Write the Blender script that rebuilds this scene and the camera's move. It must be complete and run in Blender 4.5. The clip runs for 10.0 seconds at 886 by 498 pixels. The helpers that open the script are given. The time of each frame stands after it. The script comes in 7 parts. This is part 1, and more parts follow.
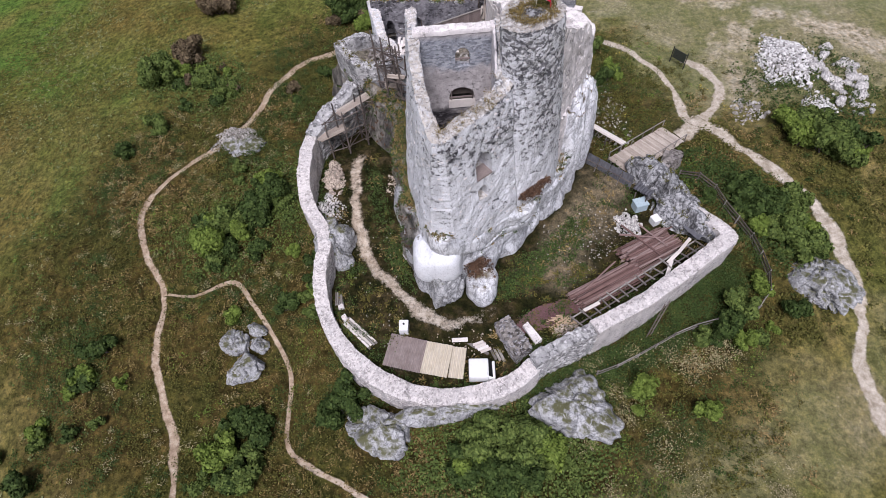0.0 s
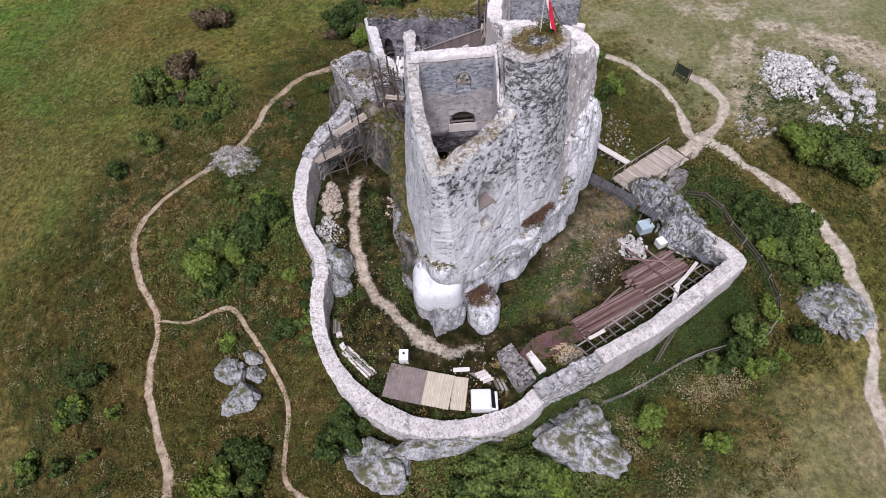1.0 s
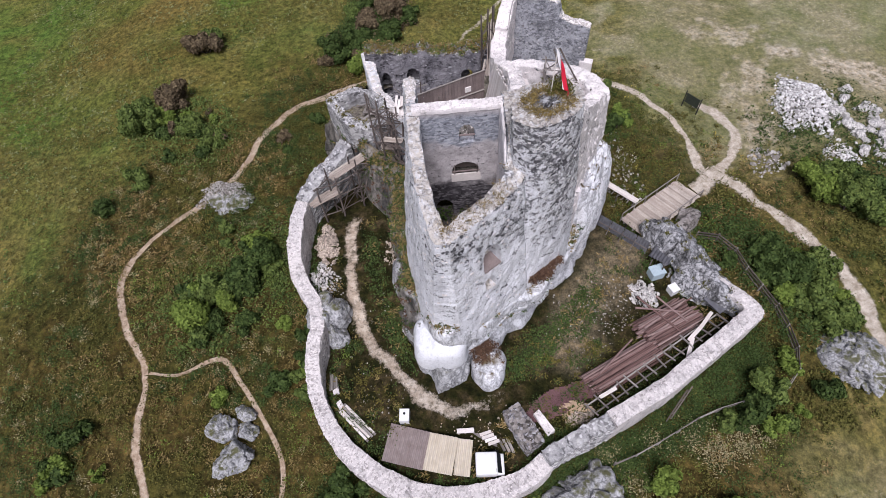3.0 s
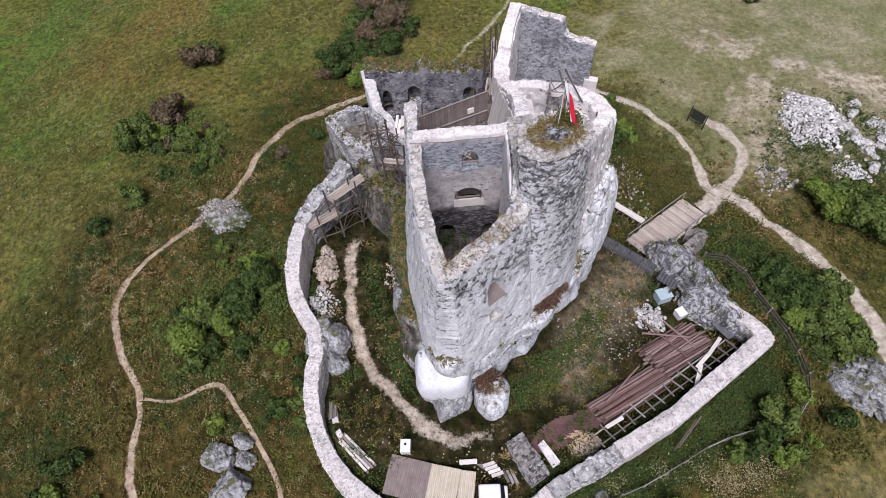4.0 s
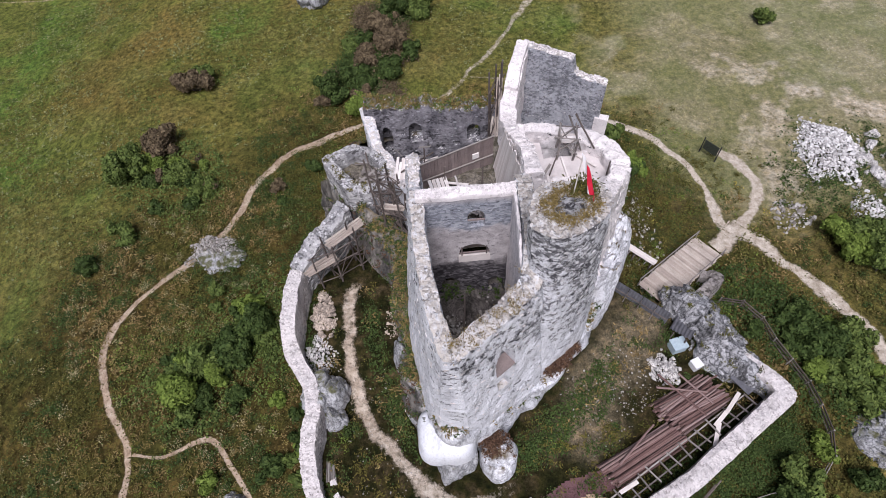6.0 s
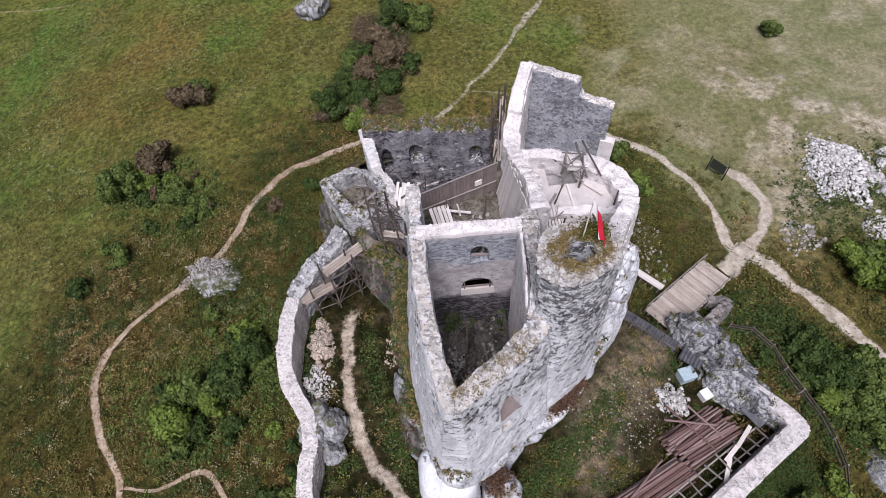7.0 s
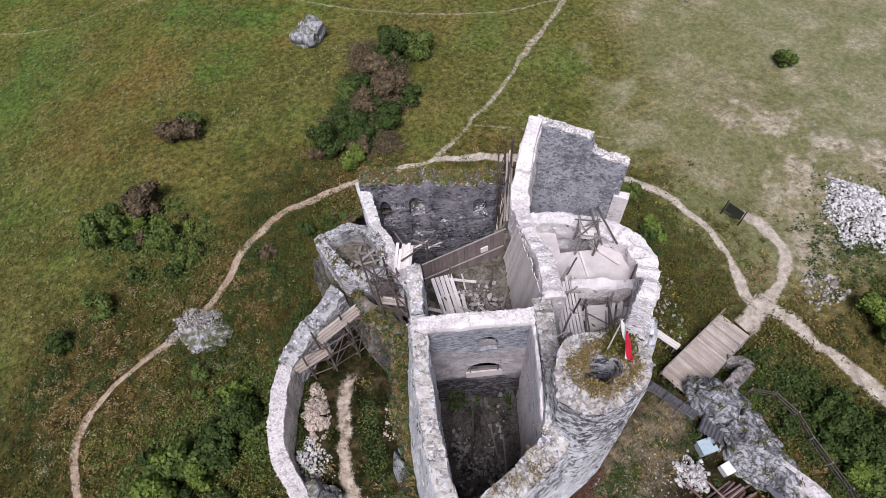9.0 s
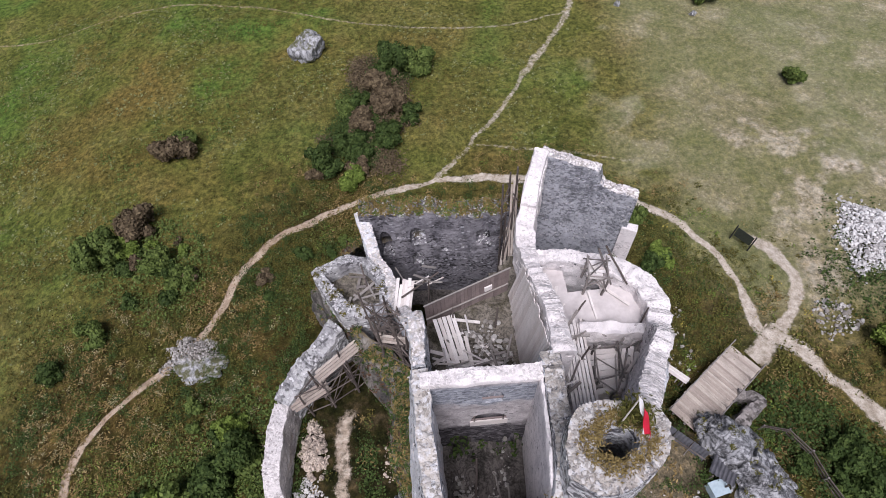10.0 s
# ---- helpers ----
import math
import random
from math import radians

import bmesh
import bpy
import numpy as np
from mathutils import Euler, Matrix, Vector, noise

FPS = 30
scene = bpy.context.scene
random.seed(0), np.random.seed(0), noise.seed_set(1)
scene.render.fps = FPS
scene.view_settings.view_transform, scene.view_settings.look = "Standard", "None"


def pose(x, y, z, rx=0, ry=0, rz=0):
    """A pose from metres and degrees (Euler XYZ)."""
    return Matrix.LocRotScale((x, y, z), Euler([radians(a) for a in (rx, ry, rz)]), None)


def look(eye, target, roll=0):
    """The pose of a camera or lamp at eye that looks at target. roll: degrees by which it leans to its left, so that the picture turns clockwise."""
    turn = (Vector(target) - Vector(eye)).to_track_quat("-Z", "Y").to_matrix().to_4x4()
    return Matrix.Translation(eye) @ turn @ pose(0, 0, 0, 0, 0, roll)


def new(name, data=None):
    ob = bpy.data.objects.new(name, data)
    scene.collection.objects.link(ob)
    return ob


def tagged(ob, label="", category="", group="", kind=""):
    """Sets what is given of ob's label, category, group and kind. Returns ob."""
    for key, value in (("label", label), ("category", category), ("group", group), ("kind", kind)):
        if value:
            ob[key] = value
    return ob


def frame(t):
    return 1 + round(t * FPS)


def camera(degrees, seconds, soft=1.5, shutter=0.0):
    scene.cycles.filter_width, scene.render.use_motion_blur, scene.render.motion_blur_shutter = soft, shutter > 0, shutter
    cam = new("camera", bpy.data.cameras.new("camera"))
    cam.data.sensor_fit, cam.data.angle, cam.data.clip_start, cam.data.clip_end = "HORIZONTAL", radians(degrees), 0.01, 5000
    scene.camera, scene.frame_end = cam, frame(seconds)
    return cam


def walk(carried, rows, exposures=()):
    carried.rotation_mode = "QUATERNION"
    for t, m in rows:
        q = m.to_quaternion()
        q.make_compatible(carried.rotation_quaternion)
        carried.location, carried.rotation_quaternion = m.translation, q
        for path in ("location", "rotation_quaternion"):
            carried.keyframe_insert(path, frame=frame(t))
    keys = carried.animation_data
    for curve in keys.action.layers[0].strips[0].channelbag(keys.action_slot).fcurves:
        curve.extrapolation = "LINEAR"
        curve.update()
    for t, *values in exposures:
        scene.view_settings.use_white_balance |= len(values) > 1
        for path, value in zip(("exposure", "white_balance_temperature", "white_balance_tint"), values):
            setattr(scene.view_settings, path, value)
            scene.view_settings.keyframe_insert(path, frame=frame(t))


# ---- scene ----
cam = camera(78.3, 10.0, soft=0.5)
PATH = [
    (0, (0.007, -0.027, 42.982), (0.003, 1.078, 41.315), -5.1),
    (0.5, (-0.016, 1.215, 43.036), (-0.016, 2.32, 41.369), -5.1),
    (1, (0.011, 2.428, 43.139), (0.013, 3.534, 41.473), -5.1),
    (1.5, (0.05, 3.662, 43.218), (0.053, 4.767, 41.551), -5.1),
    (2, (0.101, 4.863, 43.296), (0.105, 5.968, 41.629), -5.1),
    (2.5, (0.081, 6.02, 43.397), (0.088, 7.125, 41.73), -5.1),
    (4, (0.077, 9.364, 43.653), (0.088, 10.469, 41.986), -5.0),
    (4.5, (0.093, 10.449, 43.72), (0.104, 11.553, 42.052), -5.0),
    (5, (0.116, 11.511, 43.761), (0.127, 12.617, 42.095), -5.0),
    (5.5, (0.148, 12.626, 43.834), (0.159, 13.731, 42.168), -5.1),
    (7, (0.283, 16.256, 43.99), (0.295, 17.361, 42.323), -5.1),
    (7.5, (0.315, 17.528, 44.038), (0.329, 18.633, 42.371), -5.0),
    (8, (0.37, 18.872, 44.11), (0.384, 19.977, 42.442), -5.0),
    (8.5, (0.436, 20.21, 44.165), (0.451, 21.316, 42.499), -5.0),
    (9, (0.474, 21.614, 44.238), (0.49, 22.72, 42.572), -5.0),
    (9.5, (0.516, 23.024, 44.304), (0.533, 24.13, 42.638), -4.9),
    (10, (0.544, 24.372, 44.412), (0.562, 25.479, 42.746), -4.9),
]
walk(cam, [(t, look(eye, target, roll)) for t, eye, target, roll in PATH], [(0, 0.18, 5950, 19), (10, 0.18, 5950, 19)])

# ---- light: bright overcast, sun behind thin cloud from the south ----
SUN_EL, SUN_AZ = 60.0, 192.0
world = bpy.data.worlds.new("sky")
scene.world = world
world.use_nodes = True
wn = world.node_tree
sky = wn.nodes.new("ShaderNodeTexSky")
sky.sky_type, sky.sun_disc = "NISHITA", False
sky.sun_elevation, sky.sun_rotation = radians(SUN_EL), radians(SUN_AZ)
sky.air_density, sky.dust_density, sky.ozone_density = 1.0, 4.0, 1.0
haze = wn.nodes.new("ShaderNodeHueSaturation")
haze.inputs["Saturation"].default_value = 0.65
wn.links.new(sky.outputs[0], haze.inputs["Color"])
wn.links.new(haze.outputs[0], wn.nodes["Background"].inputs[0])
wn.nodes["Background"].inputs[1].default_value = 0.055
sun = new("sun", bpy.data.lights.new("sun", "SUN"))
sun.data.energy, sun.data.angle, sun.data.color = 3.3, radians(30), (1.0, 0.965, 0.925)
sun.matrix_world = look((60 * math.sin(radians(SUN_AZ)), 60 * math.cos(radians(SUN_AZ)), 60 * math.tan(radians(SUN_EL))), (0, 0, 0))

# ---- small tools ----
RNG = np.random.default_rng(7)


def lattice(ix, iy, iz, seed):
    n = (ix * 374761393 + iy * 668265263 + iz * 2147483647 + seed * 144269504) & 0xFFFFFFFF
    n = ((n ^ (n >> 13)) * 1274126177) & 0xFFFFFFFF
    return ((n ^ (n >> 16)) & 0xFFFF) / 65535.0


def value_noise(p, scale=1.0, seed=0):
    """Smooth noise from -1 to 1 at the points p (n x 3)."""
    p = np.asarray(p, float) * scale
    i = np.floor(p).astype(np.int64)
    f = p - i
    f = f * f * (3 - 2 * f)
    out = 0.0
    for dx in (0, 1):
        for dy in (0, 1):
            for dz in (0, 1):
                w = (f[:, 0] if dx else 1 - f[:, 0]) * (f[:, 1] if dy else 1 - f[:, 1]) * (f[:, 2] if dz else 1 - f[:, 2])
                out = out + w * lattice(i[:, 0] + dx, i[:, 1] + dy, i[:, 2] + dz, seed)
    return out * 2 - 1


def fbm(p, scale=1.0, octaves=4, seed=0, gain=0.5):
    total, amp = 0.0, 1.0
    for k in range(octaves):
        total = total + amp * value_noise(p, scale * 2**k, seed + 17 * k)
        amp *= gain
    return total


def smooth(a, b, v):
    t = np.clip((np.asarray(v, float) - a) / (b - a), 0, 1)
    return t * t * (3 - 2 * t)


def make(name, vf, mat, parent=None, label="", at=None, flat=True):
    """One mesh object from (verts, faces) in world metres; at: the place of its origin."""
    v, faces = vf
    v = np.asarray(v, float).reshape(-1, 3)
    origin = np.array(at if at is not None else (parent.matrix_world.translation if parent else (0, 0, 0)), float)
    me = bpy.data.meshes.new(name)
    me.from_pydata((v - origin).tolist(), [], faces.tolist() if isinstance(faces, np.ndarray) else [list(map(int, f)) for f in faces])
    me.materials.append(mat)
    if not flat:
        me.polygons.foreach_set("use_smooth", [True] * len(me.polygons))
    ob = new(name, me)
    if parent:
        ob.parent = parent
        ob.location = Vector(origin) - parent.matrix_world.translation
    else:
        ob.location = origin
    ob.matrix_world = Matrix.Translation(origin)
    if label:
        tagged(ob, label)
    return ob


def part(name, vf, mat, parent, label="", flat=True):
    return make(name, vf, mat, parent, label, None, flat)


def thing(name, at, label, category, group="", kind=""):
    ob = new(name)
    ob.empty_display_size = 0.3
    ob.location = at
    ob.matrix_world = Matrix.Translation(at)
    return tagged(ob, label, category, group, kind)


def join(*pieces):
    vs, fs, n = [], [], 0
    for v, f in pieces:
        v = np.asarray(v, float).reshape(-1, 3)
        vs.append(v)
        fs.extend([[i + n for i in face] for face in f])
        n += len(v)
    return np.concatenate(vs), fs


BOX_F = [[0, 3, 2, 1], [4, 5, 6, 7], [0, 1, 5, 4], [1, 2, 6, 5], [2, 3, 7, 6], [3, 0, 4, 7]]


def box(c, s, turn=0.0, jit=0.0, tilt=0.0):
    x, y, z = s[0] / 2, s[1] / 2, s[2] / 2
    v = np.array([(-x, -y, -z), (x, -y, -z), (x, y, -z), (-x, y, -z), (-x, -y, z), (x, -y, z), (x, y, z), (-x, y, z)])
    if jit:
        v = v + RNG.uniform(-jit, jit, v.shape)
    m = np.array(Euler((radians(tilt), 0, radians(turn))).to_matrix())
    return v @ m.T + np.array(c, float), [f[:] for f in BOX_F]


def beam(a, b, w, h=None, up=(0, 0, 1)):
    """A sawn timber of section w x h from a to b."""
    h = h or w
    a, b, up = np.array(a, float), np.array(b, float), np.array(up, float)
    d = (b - a) / np.linalg.norm(b - a)
    if abs(d @ up) > 0.95:
        up = np.array((0.31, 0.95, 0.0))
    s = np.cross(d, up)
    s /= np.linalg.norm(s)
    t = np.cross(s, d)
    ring = [(-w / 2, -h / 2), (w / 2, -h / 2), (w / 2, h / 2), (-w / 2, h / 2)]
    v = [a + x * s + y * t for x, y in ring] + [b + x * s + y * t for x, y in ring]
    return np.array(v), [[3, 2, 1, 0], [4, 5, 6, 7], [0, 1, 5, 4], [1, 2, 6, 5], [2, 3, 7, 6], [3, 0, 4, 7]]


def pole(a, b, r, r2=None, n=7, wob=0.0):
    """A round pole or log from a to b, slightly crooked."""
    r2 = r if r2 is None else r2
    a, b = np.array(a, float), np.array(b, float)
    d = (b - a) / np.linalg.norm(b - a)
    s = np.cross(d, (0, 0, 1) if abs(d[2]) < 0.9 else (1, 0, 0))
    s /= np.linalg.norm(s)
    t = np.cross(s, d)
    v, f, rows = [], [], 4 if wob else 2
    for k in range(rows):
        u = k / (rows - 1)
        c = a + (b - a) * u + (RNG.uniform(-wob, wob) * s + RNG.uniform(-wob, wob) * t if wob else 0)
        rr = r + (r2 - r) * u
        v += [c + rr * (math.cos(q) * s + math.sin(q) * t) for q in np.linspace(0, 2 * math.pi, n, endpoint=False)]
    for k in range(rows - 1):
        f += [[k * n + i, k * n + (i + 1) % n, (k + 1) * n + (i + 1) % n, (k + 1) * n + i] for i in range(n)]
    f += [list(range(n))[::-1], [(rows - 1) * n + i for i in range(n)]]
    return np.array(v), f


def sphere_pts(n_lat, n_lon):
    v, f = [(0, 0, 1)], []
    for i in range(1, n_lat):
        a = math.pi * i / n_lat
        v += [(math.sin(a) * math.cos(2 * math.pi * j / n_lon), math.sin(a) * math.sin(2 * math.pi * j / n_lon), math.cos(a)) for j in range(n_lon)]
    v.append((0, 0, -1))
    for j in range(n_lon):
        f.append([0, 1 + j, 1 + (j + 1) % n_lon])
        for i in range(n_lat - 2):
            a, b = 1 + i * n_lon, 1 + (i + 1) * n_lon
            f.append([a + j, b + j, b + (j + 1) % n_lon, a + (j + 1) % n_lon])
        f.append([len(v) - 1, 1 + (n_lat - 2) * n_lon + (j + 1) % n_lon, 1 + (n_lat - 2) * n_lon + j])
    return np.array(v), f


def rock_vf(c, size, seed, n=26, rough=0.34, turn=0.0, ridges=0.6):
    """A weathered limestone boulder: a lump cut by fissures."""
    v, f = sphere_pts(n, int(n * 1.6))
    d = v.copy()
    rng = np.random.default_rng(seed)
    cuts = rng.normal(size=(13, 3))
    cuts /= np.linalg.norm(cuts, axis=1)[:, None]
    reach = rng.uniform(0.62, 1.0, 13) / np.maximum(d @ cuts.T, 0.08)
    block = -np.log(np.exp(-30 * np.minimum(reach, 1.2)).sum(1)) / 30
    p = v * np.array(size) * 0.5 + seed * 13.1
    big = fbm(p, 0.55 / max(size) * 3.2, 3, seed)
    fis = np.abs(fbm(p * (1, 1, 0.45), 3.0 / max(size), 3, seed + 5))
    pits = np.abs(fbm(p, 5.5 / max(size), 4, seed + 11, 0.6))
    r = np.clip(block, 0.3, 1.2) * (1.12 + rough * 0.6 * big) - ridges * np.exp(-((fis / 0.08) ** 2)) * 0.22 - 0.3 * ridges * np.exp(-((pits / 0.12) ** 2)) * 0.3 + 0.06 * fbm(p, 2.0, 4, seed + 9, 0.7)
    v = d * r[:, None] * np.array(size) / 2
    m = np.array(Euler((0, 0, radians(turn))).to_matrix())
    return v @ m.T + np.array(c, float), f


def outward(ob):
    """Turn all faces of a closed form outwards."""
    bm = bmesh.new()
    bm.from_mesh(ob.data)
    bmesh.ops.recalc_face_normals(bm, faces=bm.faces[:])
    bm.to_mesh(ob.data)
    bm.free()
    return ob


def along(points, step):
    """Resample rows of numbers by the length of their first two columns."""
    p = np.array(points, float)
    s = np.r_[0, np.cumsum(np.hypot(*np.diff(p[:, :2], axis=0).T))]
    n = max(2, int(round(s[-1] / step)) + 1)
    u = np.linspace(0, s[-1], n)
    return np.stack([np.interp(u, s, col) for col in p.T], 1), u


def curve_pts(points, step):
    """A smooth line through the points (Catmull-Rom), resampled."""
    p = np.array(points, float)
    q = np.concatenate([[2 * p[0] - p[1]], p, [2 * p[-1] - p[-2]]])
    out = []
    for k in range(1, len(q) - 2):
        for t in np.linspace(0, 1, 12, endpoint=False):
            a, b, c, d = q[k - 1], q[k], q[k + 1], q[k + 2]
            out.append(0.5 * (2 * b + (c - a) * t + (2 * a - 5 * b + 4 * c - d) * t * t + (3 * b - a - 3 * c + d) * t**3))
    out.append(p[-1])
    return along(out, step)[0]


def offset_line(p, closed=False):
    """Unit normals to the left of a plan line."""
    q = np.concatenate([p[-1:], p, p[:1]]) if closed else np.concatenate([2 * p[:1] - p[1:2], p, 2 * p[-1:] - p[-2:-1]])
    d = q[2:] - q[:-2]
    d /= np.linalg.norm(d, axis=1)[:, None] + 1e-9
    return np.stack([-d[:, 1], d[:, 0]], 1)


def masonry(rows, step=0.26, rise=0.28, ragged=0.25, lump=0.10, batter=0.0, closed=False, seed=0, smooth_line=False):
    """A rubble wall with a broken top. rows: x, y, base, top, thickness along its middle; it spreads by batter metres per metre at its right side."""
    rows = np.array(rows, float)
    if closed:
        rows = np.concatenate([rows, rows[:1]])
    p = curve_pts(rows, step) if smooth_line else along(rows, step)[0]
    if closed:
        p = p[:-1]
    n = len(p)
    nrm = offset_line(p[:, :2], closed)
    base, thick = p[:, 2], p[:, 4]
    tp = np.c_[p[:, :2], np.full(n, seed * 3.7)]
    top = p[:, 3] + ragged * fbm(tp, 0.6, 3, seed) + 0.4 * ragged * np.round(1.5 * value_noise(tp, 2.3, seed + 3))
    top = np.maximum(top, base + 0.15)
    k = max(3, int(math.ceil((top - base).max() / rise)) + 1)
    prof = []
    for side in (-1, 1):
        rows_v = []
        for j in range(k):
            u = j / (k - 1)
            z = base + (top - base) * u
            off = thick / 2 + (batter * (top - z) if side < 0 else 0)
            xy = p[:, :2] + side * off[:, None] * nrm
            q = np.c_[xy, z]
            amt = lump * fbm(q, 0.9, 3, seed + 1) + 0.5 * lump * value_noise(q, 4.2, seed + 2)
            q[:, 2] += 0.05 * value_noise(q, 5.1, seed + 12) * (0 < j)
            if j == k - 1:
                amt = amt - 0.03
            q[:, :2] += side * amt[:, None] * nrm
            rows_v.append(q)
        prof.append(rows_v)
    mids = []
    for w in (0.3, 0.7):
        m = prof[0][-1] * (1 - w) + prof[1][-1] * w
        m[:, 2] += 0.05 + 0.13 * fbm(m, 1.6, 2, seed + 8)
        mids.append(m)
    cols = prof[0] + mids + prof[1][::-1]
    v = np.concatenate(cols)
    f, m = [], len(cols)
    for c in range(m):
        for i in range(n if closed else n - 1):
            a, b = c * n + i, c * n + (i + 1) % n
            f.append([a, b, (b + n) % (m * n), (a + n) % (m * n)])
    if not closed:
        f.append([c * n for c in range(m)])
        f.append([c * n + n - 1 for c in range(m)][::-1])
    return v, f


def inside(poly, x, y):
    x, y = np.asarray(x, float), np.asarray(y, float)
    hit = np.zeros(x.shape, bool)
    for (x0, y0), (x1, y1) in zip(poly, poly[1:] + poly[:1]):
        hit ^= ((y0 > y) != (y1 > y)) & (x < (x1 - x0) * (y - y0) / (y1 - y0 + 1e-12) + x0)
    return hit


def far_from(line, x, y, closed=False):
    """Plan distance of points from a line."""
    x, y = np.asarray(x, float), np.asarray(y, float)
    best = np.full(x.shape, 1e9)
    ends = list(zip(line, line[1:] + (line[:1] if closed else [])))
    for (x0, y0), (x1, y1) in ends[: len(line) - (0 if closed else 1)]:
        dx, dy = x1 - x0, y1 - y0
        t = np.clip(((x - x0) * dx + (y - y0) * dy) / (dx * dx + dy * dy + 1e-9), 0, 1)
        best = np.minimum(best, np.hypot(x - x0 - t * dx, y - y0 - t * dy))
    return best


# ---- materials ----
class Nodes:
    def __init__(self, name):
        self.m = bpy.data.materials.new(name)
        self.m.use_nodes = True
        self.t = self.m.node_tree
        self.b = self.t.nodes["Principled BSDF"]
        self.co = self.add("ShaderNodeTexCoord").outputs["Object"]

    def add(self, kind, **inputs):
        node = self.t.nodes.new(kind)
        for key, value in inputs.items():
            socket = node.inputs[key.replace("_", " ")]
            if isinstance(value, bpy.types.NodeSocket):
                self.t.links.new(value, socket)
            else:
                socket.default_value = value
        return node

    def noise(self, scale, detail=5.0, rough=0.6, co=None, distortion=0.0):
        return self.add("ShaderNodeTexNoise", Vector=co or self.co, Scale=scale, Detail=detail, Roughness=rough, Distortion=distortion).outputs["Fac"]

    def ramp(self, fac, *stops):
        node = self.add("ShaderNodeValToRGB", Fac=fac)
        e = node.color_ramp.elements
        while len(e) < len(stops):
            e.new(0.5)
        for el, (pos, col) in zip(e, stops):
            el.position = pos
            el.color = (*col, 1) if len(col) == 3 else col
        return node.outputs["Color"]

    def mix(self, fac, a, b, blend="MIX"):
        node = self.t.nodes.new("ShaderNodeMix")
        node.data_type, node.blend_type = "RGBA", blend
        for socket, value in zip((node.inputs[0], node.inputs[6], node.inputs[7]), (fac, a, b)):
            if isinstance(value, bpy.types.NodeSocket):
                self.t.links.new(value, socket)
            else:
                socket.default_value = value if isinstance(value, (int, float)) else (*value, 1)
        return node.outputs[2]

    def math(self, op, a, b=0.0, clamp=False):
        node = self.t.nodes.new("ShaderNodeMath")
        node.operation, node.use_clamp = op, clamp
        for socket, value in zip(node.inputs, (a, b)):
            if isinstance(value, bpy.types.NodeSocket):
                self.t.links.new(value, socket)
            else:
                socket.default_value = value
        return node.outputs[0]

    def attr(self, name):
        node = self.t.nodes.new("ShaderNodeAttribute")
        node.attribute_name = name
        return node.outputs["Fac"]

    def done(self, color, rough=0.9, bump=None, strength=0.4, distance=0.05, spec=0.3):
        self.t.links.new(color, self.b.inputs["Base Color"])
        if isinstance(rough, bpy.types.NodeSocket):
            self.t.links.new(rough, self.b.inputs["Roughness"])
        else:
            self.b.inputs["Roughness"].default_value = rough
        self.b.inputs["Specular IOR Level"].default_value = spec
        if bump is not None:
            node = self.add("ShaderNodeBump", Height=bump, Strength=strength, Distance=distance)
            self.t.links.new(node.outputs[0], self.b.inputs["Normal"])
        return self.m


def masonry_mat(name, light, mid, dark, stone=3.2, joint=0.5, plaster=0.0, plaster_col=(0.62, 0.59, 0.57), soot=0.3, relief=0.8):
    """Rubble masonry: stones of their own tone, recessed mortar, patches of old plaster, weather stains."""
    n = Nodes(name)
    warp = n.add("ShaderNodeTexNoise", Vector=n.co, Scale=2.5, Detail=3.0).outputs["Color"]
    co = n.mix(0.06, n.co, warp)
    flat = n.add("ShaderNodeMapping", Vector=co, Scale=(1.0, 1.0, 1.5)).outputs[0]
    cell = n.add("ShaderNodeTexVoronoi", Vector=flat, Scale=stone)
    edge = n.t.nodes.new("ShaderNodeTexVoronoi")
    edge.feature = "DISTANCE_TO_EDGE"
    n.t.links.new(flat, edge.inputs["Vector"])
    edge.inputs["Scale"].default_value = stone
    tone = n.add("ShaderNodeSeparateColor", Color=cell.outputs["Color"]).outputs[0]
    tone = n.math("ADD", tone, n.math("MULTIPLY", n.math("SUBTRACT", n.noise(0.33, 4.0, 0.6), 0.47), 2.2), True)
    col = n.ramp(tone, (0.0, dark), (0.28, mid), (0.6, light), (1.0, light))
    gap = n.ramp(edge.outputs["Distance"], (0.0, (0, 0, 0)), (0.09, (1, 1, 1)))
    mortar = n.mix(n.noise(9.0), [c * 0.75 for c in mid], [c * 0.9 for c in light])
    col = n.mix(gap, n.mix(joint, col, mortar), col)
    grain = n.noise(16.0, 6.0, 0.7)
    col = n.mix(0.5, col, n.ramp(grain, (0.3, (0.35, 0.35, 0.36)), (0.65, (1, 1, 1))), "MULTIPLY")
    if plaster:
        patch = n.ramp(n.noise(0.42, 6.0, 0.62, distortion=0.6), (0.62 - 0.3 * plaster, (0, 0, 0)), (0.68 - 0.3 * plaster, (1, 1, 1)))
        fine = n.mix(n.noise(5.0, 6.0), [c * 0.82 for c in plaster_col], plaster_col)
        col = n.mix(patch, col, fine)
        gap = n.mix(patch, gap, (1, 1, 1))
    streak = n.add("ShaderNodeMapping", Vector=n.co, Scale=(1.0, 1.0, 0.22)).outputs[0]
    stain = n.ramp(n.noise(0.9, 6.0, 0.65, co=streak), (0.44, (1, 1, 1)), (0.72, (1 - soot, 1 - soot, 1 - soot * 0.95)))
    col = n.mix(1.0, col, stain, "MULTIPLY")
    height = n.math("ADD", n.math("MULTIPLY", gap, relief), n.math("MULTIPLY", grain, 0.5))
    return n.done(col, 0.92, height, 0.75, 0.05)


